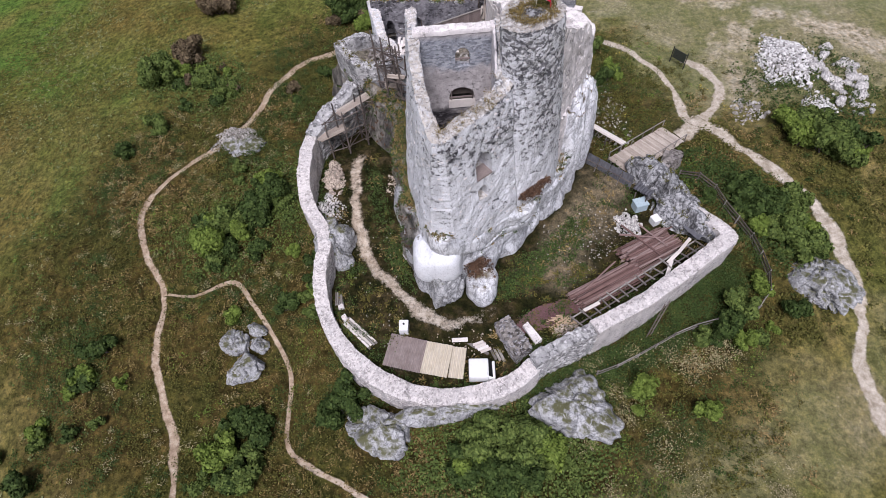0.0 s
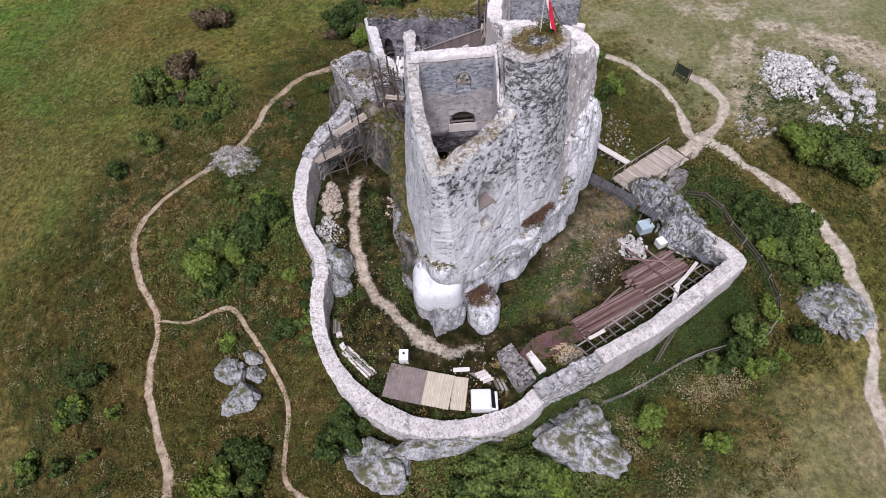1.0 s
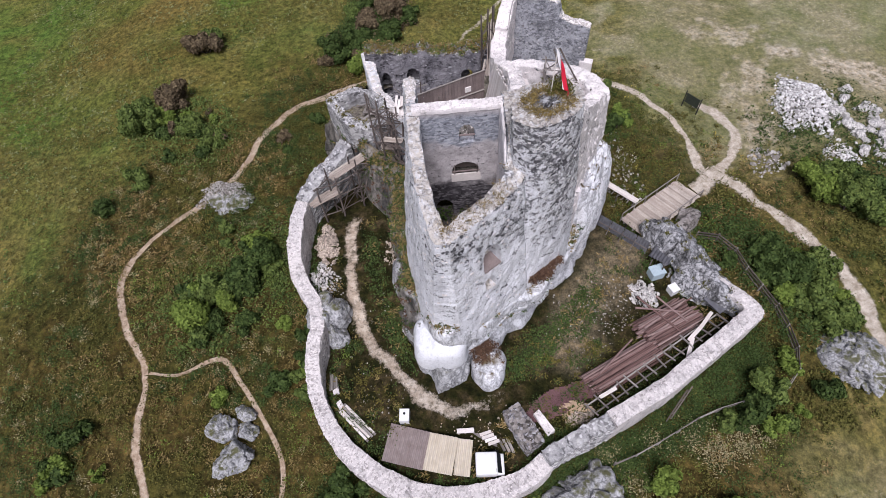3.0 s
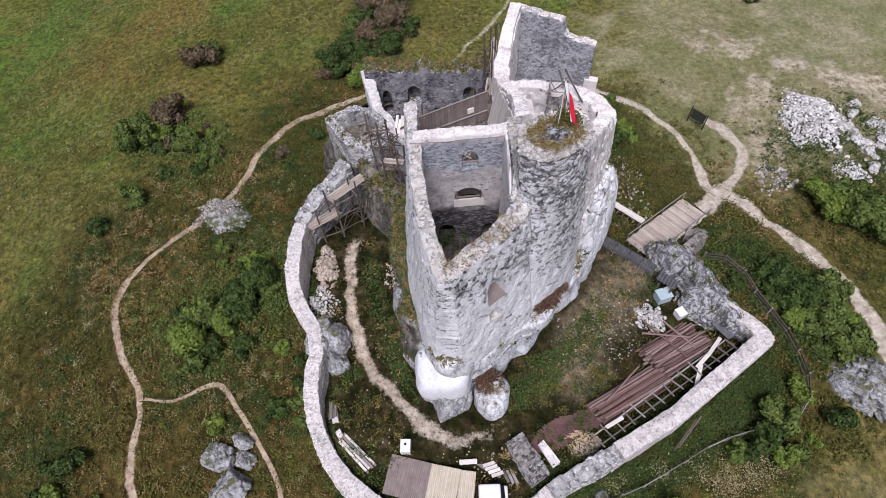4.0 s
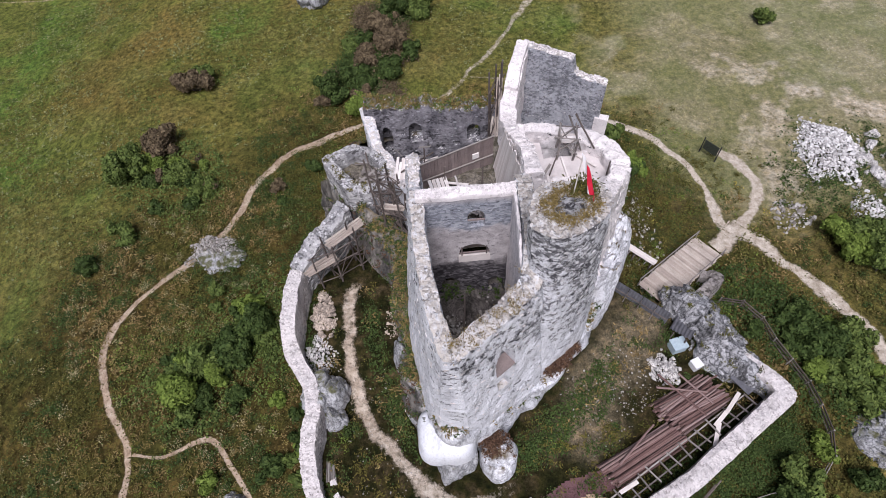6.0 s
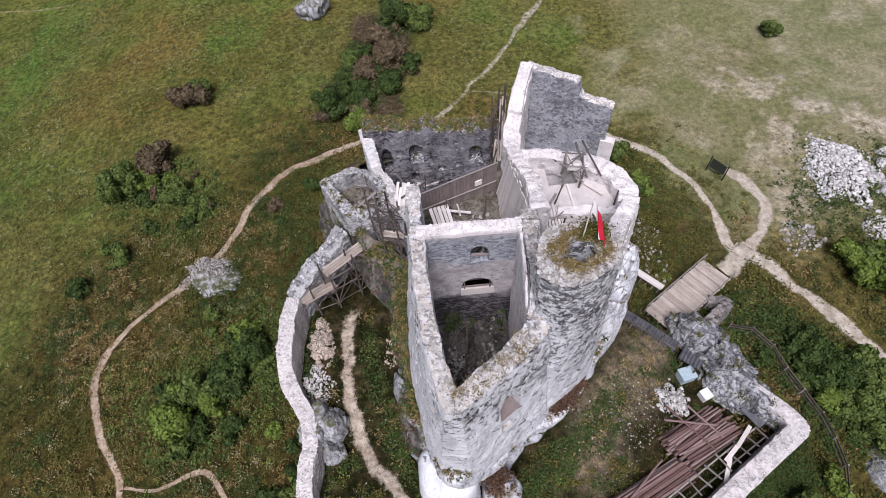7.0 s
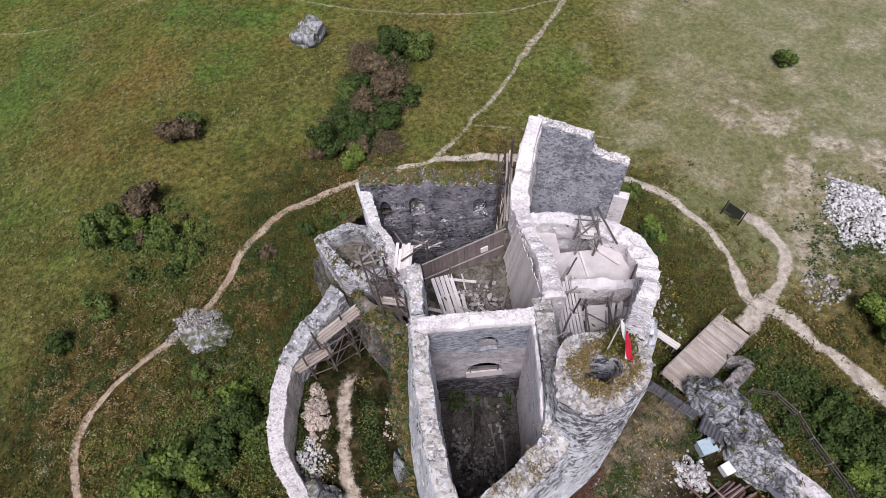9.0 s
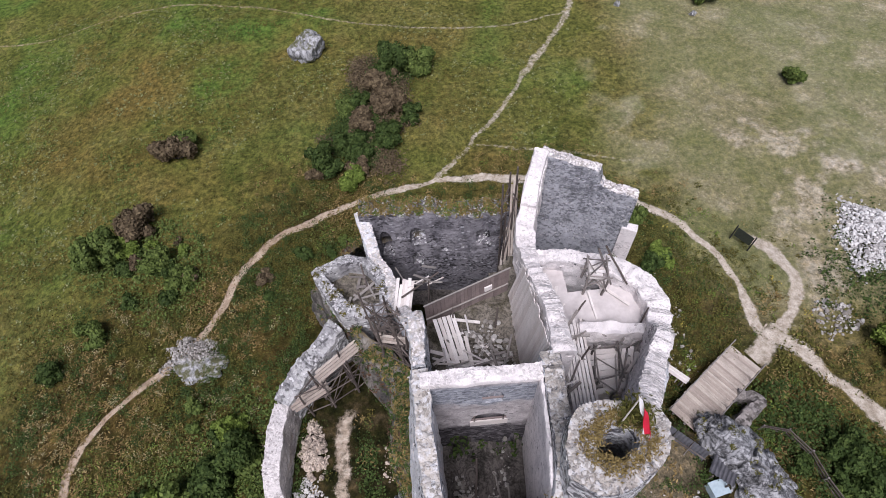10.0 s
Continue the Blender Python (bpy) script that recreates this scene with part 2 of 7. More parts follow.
def keep_mat(name, plaster, stones, low=6.0, high=11.0, cover=(0.50, 0.45, 0.39), stone=4.0, bare_least=0.05):
    """Whitewashed rubble that loses its plaster with height: ragged dark patches of bare stone in pale mortar, a rubbly top."""
    n = Nodes(name)
    warp = n.add("ShaderNodeTexNoise", Vector=n.co, Scale=3.5, Detail=4.0, Roughness=0.65).outputs["Color"]
    flat = n.add("ShaderNodeMapping", Vector=n.mix(0.16, n.co, warp), Scale=(1.0, 1.0, 1.3)).outputs[0]
    cell = n.add("ShaderNodeTexVoronoi", Vector=flat, Scale=stone)
    edge = n.t.nodes.new("ShaderNodeTexVoronoi")
    edge.feature = "DISTANCE_TO_EDGE"
    n.t.links.new(flat, edge.inputs["Vector"])
    edge.inputs["Scale"].default_value = stone
    rnd = n.add("ShaderNodeSeparateColor", Color=cell.outputs["Color"])
    z = n.add("ShaderNodeSeparateXYZ", Vector=n.co).outputs[2]
    slant = n.math("ADD", z, n.math("MULTIPLY", n.add("ShaderNodeSeparateXYZ", Vector=n.co).outputs[0], 0.55))
    reach = n.add("ShaderNodeMapRange", Value=slant, From_Min=low, From_Max=high, To_Min=bare_least, To_Max=0.95).outputs[0]
    blot = n.math("MULTIPLY", n.math("SUBTRACT", n.noise(0.42, 6.0, 0.62, distortion=0.5), 0.5), 2.6)
    bare = n.math("ADD", reach, blot, True)
    lumpy = n.math("ADD", n.noise(stone * 0.7, 6.0, 0.74, co=flat, distortion=0.4), n.math("MULTIPLY", n.math("SUBTRACT", n.noise(stone * 2.6, 6.0, 0.75, co=flat), 0.5), 0.7))
    lumpy = n.math("ADD", lumpy, n.math("MULTIPLY", n.math("SUBTRACT", rnd.outputs[1], 0.5), 0.16))
    depth = n.math("SUBTRACT", n.math("ADD", 0.335, n.math("MULTIPLY", bare, 0.185)), lumpy)
    mark = n.ramp(n.math("ADD", depth, 0.5), (0.495, (0, 0, 0)), (0.545, (1, 1, 1)))
    face = n.ramp(rnd.outputs[0], (0.0, stones[0]), (0.5, stones[1]), (1.0, stones[2]))
    pale = n.ramp(rnd.outputs[2], (0.0, [c * 0.66 for c in plaster]), (0.45, [c * 0.86 for c in plaster]), (1.0, plaster))
    body = n.ramp(edge.outputs["Distance"], (0.02, (0, 0, 0)), (0.10, (1, 1, 1)))
    wash = n.ramp(n.noise(1.6, 7.0, 0.7), (0.30, [c * 0.70 for c in plaster]), (0.48, [c * 0.94 for c in plaster]), (0.62, plaster))
    col = n.mix(n.math("MULTIPLY", n.math("MULTIPLY", bare, body), 0.75), wash, pale)
    col = n.mix(mark, col, face)
    streak = n.add("ShaderNodeMapping", Vector=n.co, Scale=(1.0, 1.0, 0.2)).outputs[0]
    col = n.mix(1.0, col, n.ramp(n.noise(1.0, 6.0, 0.65, co=streak), (0.50, (1, 1, 1)), (0.72, (0.68, 0.68, 0.69))), "MULTIPLY")
    grain = n.noise(15.0, 6.0, 0.7)
    col = n.mix(0.45, col, n.ramp(grain, (0.32, (0.4, 0.4, 0.41)), (0.58, (1, 1, 1))), "MULTIPLY")
    geo = n.t.nodes.new("ShaderNodeNewGeometry")
    up = n.add("ShaderNodeSeparateXYZ", Vector=geo.outputs["True Normal"]).outputs[2]
    top = n.math("MULTIPLY", n.ramp(up, (0.6, (0, 0, 0)), (0.85, (1, 1, 1))), n.ramp(n.noise(3.0, 6.0, 0.7), (0.40, (0.15, 0.15, 0.15)), (0.55, (0.9, 0.9, 0.9))))
    col = n.mix(top, col, cover)
    height = n.math("ADD", n.math("MULTIPLY", mark, -0.9), n.math("ADD", n.math("MULTIPLY", grain, 0.5), n.math("MULTIPLY", body, 0.25)))
    return n.done(col, 0.93, height, 0.85, 0.07)


def hall_mat(name):
    """The hall's plaster: blue-grey bare stone under the wall top, worn pinkish plaster below it, sooty stone towards
    the floor with the room's shade painted in.
    """
    n = Nodes(name)
    flat = n.add("ShaderNodeMapping", Vector=n.co, Scale=(1.0, 1.0, 1.8)).outputs[0]
    z = n.add("ShaderNodeSeparateXYZ", Vector=n.co).outputs[2]
    sway = n.math("MULTIPLY", n.math("SUBTRACT", n.noise(0.55, 5.0, 0.6, distortion=0.4), 0.5), 3.4)
    zz = n.math("ADD", z, sway)
    cell = n.add("ShaderNodeSeparateColor", Color=n.add("ShaderNodeTexVoronoi", Vector=flat, Scale=4.4).outputs["Color"]).outputs[0]
    plaster = n.ramp(n.noise(1.1, 7.0, 0.68), (0.32, (0.30, 0.275, 0.27)), (0.5, (0.50, 0.46, 0.455)), (0.66, (0.66, 0.62, 0.61)))
    blue = n.ramp(cell, (0.0, (0.19, 0.20, 0.225)), (0.5, (0.33, 0.345, 0.38)), (1.0, (0.48, 0.49, 0.52)))
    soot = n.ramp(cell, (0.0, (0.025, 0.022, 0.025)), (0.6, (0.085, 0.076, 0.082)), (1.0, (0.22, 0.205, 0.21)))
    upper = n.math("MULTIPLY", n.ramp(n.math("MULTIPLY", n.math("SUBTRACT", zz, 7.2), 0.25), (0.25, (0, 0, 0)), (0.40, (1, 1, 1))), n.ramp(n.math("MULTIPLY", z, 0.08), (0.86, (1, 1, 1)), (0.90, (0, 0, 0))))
    # soot near the floor, deepened in colour to stand for shade
    soot_shade = n.ramp(n.math("MULTIPLY", n.math("SUBTRACT", zz, 2.0), 0.2), (0.44, (1, 1, 1)), (0.62, (0, 0, 0)))
    holes = n.ramp(n.noise(3.2, 6.0, 0.7, co=flat), (0.36, (1, 1, 1)), (0.41, (0, 0, 0)))
    col = n.mix(upper, plaster, blue)
    col = n.mix(n.math("MULTIPLY", holes, 0.7), col, soot)
    col = n.mix(soot_shade, col, soot)
    grain = n.noise(14.0, 6.0, 0.7)
    col = n.mix(0.5, col, n.ramp(grain, (0.32, (0.4, 0.4, 0.41)), (0.6, (1, 1, 1))), "MULTIPLY")
    return n.done(col, 0.93, n.math("ADD", grain, n.math("MULTIPLY", holes, -0.8)), 0.7, 0.05)


def rock_mat(name, light, mid, dark, lichen=None, pits=0.8, cracks=0.6, west=None):
    n = Nodes(name)
    streak = n.add("ShaderNodeMapping", Vector=n.co, Scale=(1.0, 1.0, 0.35)).outputs[0]
    a = n.noise(0.8, 8.0, 0.65, co=streak, distortion=0.5)
    b = n.noise(7.0, 8.0, 0.7)
    col = n.ramp(a, (0.31, dark), (0.40, mid), (0.50, light), (1.0, light))
    # west flank: brown growth and the shaded side, both painted as dark colour
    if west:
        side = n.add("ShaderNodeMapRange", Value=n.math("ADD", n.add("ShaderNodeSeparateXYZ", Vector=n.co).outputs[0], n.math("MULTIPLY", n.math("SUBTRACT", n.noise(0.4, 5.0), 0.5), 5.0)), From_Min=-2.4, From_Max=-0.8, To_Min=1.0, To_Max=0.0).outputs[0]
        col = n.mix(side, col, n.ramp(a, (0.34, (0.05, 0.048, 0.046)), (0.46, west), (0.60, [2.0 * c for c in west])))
    pit = n.ramp(b, (0.34, (0.28, 0.28, 0.29)), (0.52, (1, 1, 1)))
    col = n.mix(pits, col, pit, "MULTIPLY")
    ridge = n.math("ABSOLUTE", n.math("SUBTRACT", n.noise(1.5, 7.0, 0.62, co=streak, distortion=0.8), 0.5))
    crack = n.ramp(ridge, (0.0, (0.15, 0.15, 0.16)), (0.05, (1, 1, 1)))
    col = n.mix(cracks, col, crack, "MULTIPLY")
    if lichen:
        geo = n.t.nodes.new("ShaderNodeNewGeometry")
        up = n.add("ShaderNodeSeparateXYZ", Vector=geo.outputs["Normal"]).outputs[2]
        cover = n.math("MULTIPLY", n.ramp(up, (0.55, (0, 0, 0)), (0.9, (1, 1, 1))), n.ramp(n.noise(1.3, 6.0), (0.42, (0, 0, 0)), (0.56, (1, 1, 1))))
        col = n.mix(cover, col, lichen)
    height = n.math("ADD", n.math("MULTIPLY", b, 0.7), n.math("MULTIPLY", crack, 0.6 * cracks))
    return n.done(col, 0.93, height, 0.9, 0.08)


def wood_mat(name, a, b, c, worn=0.55, rough=0.85):
    n = Nodes(name)
    info = n.t.nodes.new("ShaderNodeObjectInfo")
    isle = n.t.nodes.new("ShaderNodeNewGeometry")
    rnd = n.math("FRACT", n.math("ADD", info.outputs["Random"], isle.outputs["Random Per Island"]))
    grain = n.noise(14.0, 6.0, 0.7)
    col = n.ramp(rnd, (0.0, a), (0.5, b), (1.0, c))
    col = n.mix(worn, col, n.ramp(grain, (0.3, (0.4, 0.4, 0.4)), (0.65, (1, 1, 1))), "MULTIPLY")
    col = n.mix(0.72 * worn, col, n.ramp(n.noise(1.2), (0.4, (1, 1, 1)), (0.65, (0.5, 0.49, 0.48))), "MULTIPLY")
    return n.done(col, rough, grain, 0.4, 0.02)


def plain_mat(name, a, b, scale=4.0, rough=0.6, metal=0.0, bump=0.15):
    n = Nodes(name)
    fac = n.noise(scale, 6.0, 0.65)
    col = n.mix(n.ramp(fac, (0.35, (0, 0, 0)), (0.68, (1, 1, 1))), a, b)
    n.b.inputs["Metallic"].default_value = metal
    return n.done(col, rough, fac, bump, 0.02)


def leaf_mat(name, a, b, c):
    n = Nodes(name)
    geo = n.t.nodes.new("ShaderNodeNewGeometry")
    col = n.ramp(geo.outputs["Random Per Island"], (0.0, a), (0.55, b), (1.0, c))
    col = n.mix(0.5, col, n.ramp(n.noise(0.9, 3.0), (0.35, (0.5, 0.5, 0.5)), (0.65, (1, 1, 1))), "MULTIPLY")
    col = n.mix(1.0, col, (1.10, 0.98, 0.74), "MULTIPLY")
    return n.done(col, 0.75, spec=0.15)


GREYS = ((0.06, 0.058, 0.066), (0.12, 0.118, 0.128), (0.28, 0.275, 0.285))
KEEP_STONE = keep_mat("whitewashed keep masonry", (0.775, 0.78, 0.81), GREYS, 4.5, 13.5)
EAST_STONE = keep_mat("repaired pale masonry", (0.85, 0.80, 0.79), GREYS, 13.0, 22.0, (0.80, 0.75, 0.73))
OLD_STONE = masonry_mat("weathered grey masonry", (0.56, 0.55, 0.54), (0.38, 0.37, 0.37), (0.16, 0.155, 0.155), 4.6, 0.5, 0.0, soot=0.45)
NEW_STONE = masonry_mat("rebuilt pale masonry", (0.90, 0.84, 0.82), (0.83, 0.77, 0.75), (0.55, 0.50, 0.48), 7.5, 0.12, 0.42, (0.88, 0.82, 0.80), soot=0.22, relief=0.2)
BLUE_STONE = keep_mat("blue-grey masonry", (0.52, 0.525, 0.56), ((0.15, 0.153, 0.17), (0.24, 0.245, 0.265), (0.36, 0.365, 0.39)), 3.0, 14.0, stone=5.5, bare_least=0.35)
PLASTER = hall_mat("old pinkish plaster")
CURTAIN_STONE = masonry_mat("curtain wall masonry", (0.76, 0.71, 0.69), (0.62, 0.575, 0.56), (0.36, 0.33, 0.315), 5.5, 0.35, 0.2, (0.74, 0.69, 0.67), soot=0.3, relief=0.45)
BROWN_STONE = masonry_mat("brownish ruin masonry", (0.40, 0.365, 0.34), (0.24, 0.215, 0.195), (0.09, 0.08, 0.07), 4.6, 0.5, 0.0, soot=0.45)
DARK_STONE = masonry_mat("sooty masonry", (0.33, 0.315, 0.335), (0.20, 0.19, 0.205), (0.06, 0.057, 0.06), 4.8, 0.5, 0.2, (0.30, 0.285, 0.30), soot=0.6)
# last colour of the crag: its west side with shade painted in
CRAG_ROCK = rock_mat("white weathered crag, west side shaded in colour", (0.82, 0.825, 0.855), (0.62, 0.625, 0.65), (0.20, 0.20, 0.20), (0.13, 0.10, 0.055), 0.55, 0.55, (0.155, 0.142, 0.125))
SMOOTH_ROCK = rock_mat("smooth white limestone", (0.76, 0.77, 0.80), (0.69, 0.70, 0.73), (0.48, 0.49, 0.51), None, 0.3, 0.0)
DARK_ROCK = rock_mat("dark jagged limestone", (0.46, 0.46, 0.47), (0.19, 0.188, 0.19), (0.05, 0.05, 0.05), None, 0.9, 0.9)
GREY_ROCK = rock_mat("grey limestone boulder", (0.50, 0.50, 0.51), (0.36, 0.36, 0.36), (0.11, 0.11, 0.10), lichen=(0.11, 0.11, 0.055))
WOOD_GREY = wood_mat("weathered grey timber", (0.16, 0.14, 0.13), (0.27, 0.24, 0.22), (0.40, 0.37, 0.34))
WOOD_DARK = wood_mat("dark round timber", (0.07, 0.056, 0.05), (0.13, 0.105, 0.092), (0.22, 0.185, 0.165))
WOOD_RED = wood_mat("red-brown peeled logs", (0.14, 0.08, 0.07), (0.23, 0.14, 0.125), (0.36, 0.26, 0.24))
WOOD_PALE = wood_mat("pale boards", (0.64, 0.575, 0.535), (0.77, 0.71, 0.67), (0.86, 0.81, 0.78), 0.3)
WOOD_DECK = wood_mat("bridge deck boards", (0.375, 0.312, 0.263), (0.5, 0.425, 0.362), (0.625, 0.55, 0.475))
WOOD_BROWN = wood_mat("brown sheeting boards", (0.24, 0.19, 0.18), (0.27, 0.215, 0.20), (0.31, 0.25, 0.235))
RUBBLE = rock_mat("limestone rubble", (0.72, 0.69, 0.66), (0.58, 0.55, 0.52), (0.33, 0.31, 0.29))
RUBBLE_TAN = rock_mat("tan building stones", (0.60, 0.50, 0.41), (0.47, 0.39, 0.32), (0.25, 0.20, 0.16))
RED_GRAVEL = plain_mat("dark red brick gravel", (0.10, 0.05, 0.052), (0.19, 0.105, 0.108), 14.0, 0.95, 0.0, 0.8)
LEAF_A = leaf_mat("green leaves", (0.055, 0.092, 0.03), (0.095, 0.150, 0.046), (0.15, 0.215, 0.072))
LEAF_B = leaf_mat("dark green leaves", (0.0256, 0.0496, 0.016), (0.048, 0.0864, 0.0272), (0.08, 0.128, 0.044))
LEAF_C = leaf_mat("brown leaves and bare twigs", (0.075, 0.062, 0.05), (0.125, 0.105, 0.082), (0.185, 0.16, 0.12))
LEAF_D = leaf_mat("bright green leaves", (0.085, 0.14, 0.032), (0.13, 0.205, 0.048), (0.19, 0.28, 0.075))
DRY = leaf_mat("dry grass and seed heads", (0.13, 0.105, 0.05), (0.20, 0.165, 0.08), (0.29, 0.25, 0.135))
GRASS = leaf_mat("grass tussocks", (0.068, 0.070, 0.020), (0.11, 0.108, 0.032), (0.165, 0.15, 0.052))


def loose_stone_mat(name, a, b, c):
    n = Nodes(name)
    info, isle = n.t.nodes.new("ShaderNodeObjectInfo"), n.t.nodes.new("ShaderNodeNewGeometry")
    rnd = n.math("FRACT", n.math("ADD", info.outputs["Random"], isle.outputs["Random Per Island"]))
    col = n.ramp(rnd, (0.0, a), (0.4, b), (0.75, c), (1.0, c))
    grain = n.noise(15.0, 6.0, 0.7)
    col = n.mix(0.5, col, n.ramp(grain, (0.32, (0.4, 0.4, 0.41)), (0.6, (1, 1, 1))), "MULTIPLY")
    return n.done(col, 0.93, grain, 0.6, 0.03)


STUD_PALE = loose_stone_mat("pale wall stones", (0.58, 0.54, 0.52), (0.76, 0.71, 0.69), (0.88, 0.83, 0.81))
STUD_WALL = loose_stone_mat("curtain wall stones", (0.40, 0.365, 0.35), (0.60, 0.56, 0.54), (0.76, 0.71, 0.69))
STUD_GREY = loose_stone_mat("grey wall stones", (0.16, 0.155, 0.155), (0.36, 0.355, 0.355), (0.66, 0.65, 0.65))
STUD_DARK = loose_stone_mat("dark wall stones", (0.10, 0.095, 0.10), (0.22, 0.21, 0.22), (0.42, 0.41, 0.43))

# ---- the ground ----
COURT = [(-11.6, 37.5), (-11.9, 33.5), (-11.8, 31), (-10.2, 28), (-10.4, 25.5), (-10.7, 23), (-9.8, 20), (-8, 17.4), (-5.6, 15.3), (-2.7, 14.2), (0, 13.9), (2.5, 14),
         (5, 14.8), (6.6, 15.8), (11.4, 17.8), (16.2, 19.9), (20.2, 22.3), (24.7, 24.9), (22.2, 28.3), (19.5, 33), (16, 36), (14, 45), (5, 48), (-9, 45)]
PATHS = {
    "west": (0.64, [(-22.5, -12), (-23, 2), (-23.5, 8.7), (-24.1, 13.1), (-26.2, 19.1), (-26.7, 22.4), (-26.4, 26.3), (-28.9, 31), (-30.3, 35.5), (-28.2, 40), (-24.6, 43.2),
                    (-20.7, 47.4), (-18.1, 53), (-15, 56.5), (-11.5, 58.3), (-6.2, 60.6), (1, 62.4)]),
    "branch": (0.34, [(-26.5, 26.4), (-23.3, 26.0), (-19.9, 26.9), (-18.0, 24.7), (-15.8, 21.3), (-14.4, 18.2), (-14.5, 14.8), (-14.3, 12.0), (-11.6, 10.0), (-7.9, 7.7), (-3, 4)]),
    "far": (0.8, [(1, 62.4), (5.1, 66.8), (9.5, 72.4), (13.4, 78.5), (17.8, 84.6), (21.8, 91.6), (26, 104), (28, 130)]),
    "north": (0.85, [(1, 62.4), (6.3, 61.9), (10, 61.2), (16, 59.5), (20.9, 56.4), (24, 53.5), (26.3, 49.3), (27.1, 46.2), (27.0, 43), (27.8, 40.9)]),
    "board": (1.15, [(29.5, 51.4), (31.6, 49.3), (32.1, 46.2), (30.4, 43), (27.6, 40.9), (25.4, 39.6)]),
    "east": (1.05, [(27.6, 42.2), (29.4, 40.2), (31.7, 36.3), (34.2, 32.3), (35.8, 28.6), (36.0, 24.6), (35.6, 20.6), (34.3, 16.6), (33.2, 13.6), (33, 6), (34, -12)]),
    "hill": (0.5, [(3.4, 64.8), (5.2, 66.4), (7.5, 66.3), (10.8, 65.5), (16, 64.3), (22, 62)]),
    "crest": (0.4, [(-90, 103), (-58.7, 100.7), (-46.8, 101.5), (-25.9, 98.1), (-8.2, 91.3), (9.7, 87.8), (20.5, 89.2)]),
    "yard": (1.25, [(-7.0, 38.5), (-7.7, 35.6), (-7.7, 32), (-7.2, 28.2), (-6.0, 25.7), (-4.6, 23.8), (-3.0, 21.8), (-1.5, 20.6), (0.0, 19.9), (2.0, 20.1), (4.2, 20.8), (6.6, 21.0)]),
}


def ground_z(x, y):
    x, y = np.asarray(x, float), np.asarray(y, float)
    p = np.stack([x, y, 0 * x], -1).reshape(-1, 3)
    bumps = (0.35 * fbm(p, 0.07, 3, 3) + 0.06 * fbm(p, 0.5, 2, 4)).reshape(x.shape)
    front = smooth(34, 10, y)
    out = 0.6 - (2.2 + 2.0 * smooth(5, -15, x)) * front - 4.5 * smooth(-28, -58, x) - 3.0 * smooth(6, -30, y) + bumps
    yard = 1.45 - 1.5 * smooth(19.2, 16.6, y) * smooth(7, 4, x) + 2.6 * smooth(27, 33, y) * smooth(2, -3, x) + 1.2 * smooth(28, 33, y) * smooth(5, 12, x) + 0.3 * bumps
    d = far_from(COURT, x, y, True)
    d = np.where(inside(COURT, x, y), d, -d)
    return out + (yard - out) * smooth(-0.45, 0.45, d)


def gz(x, y):
    return float(ground_z(np.array([x]), np.array([y]))[0])


def grown(lo, hi, step, far):
    mid = np.arange(lo, hi + 0.01, step)
    tail, d, v = [], step, 0.0
    while v < far:
        d *= 1.22
        v += d
        tail.append(v)
    tail = np.array(tail)
    return np.r_[lo - tail[::-1], mid, hi + tail]


def rough(x, y):
    """Where the unmown growth round the castle stands."""
    d = np.hypot((x + 2) / 40, (y - 30) / 32)
    side = smooth(30, 40, x) * smooth(22, 10, y)
    return np.clip(smooth(1.12, 0.82, d + 0.15 * fbm(np.c_[x, y, 0 * x], 0.06, 3, 77)) * (1 - 0.8 * side) * (1 - 0.55 * smooth(25, 33, x)) * np.where(inside(COURT, x, y), 0.35, 1.0), 0.0, 1)


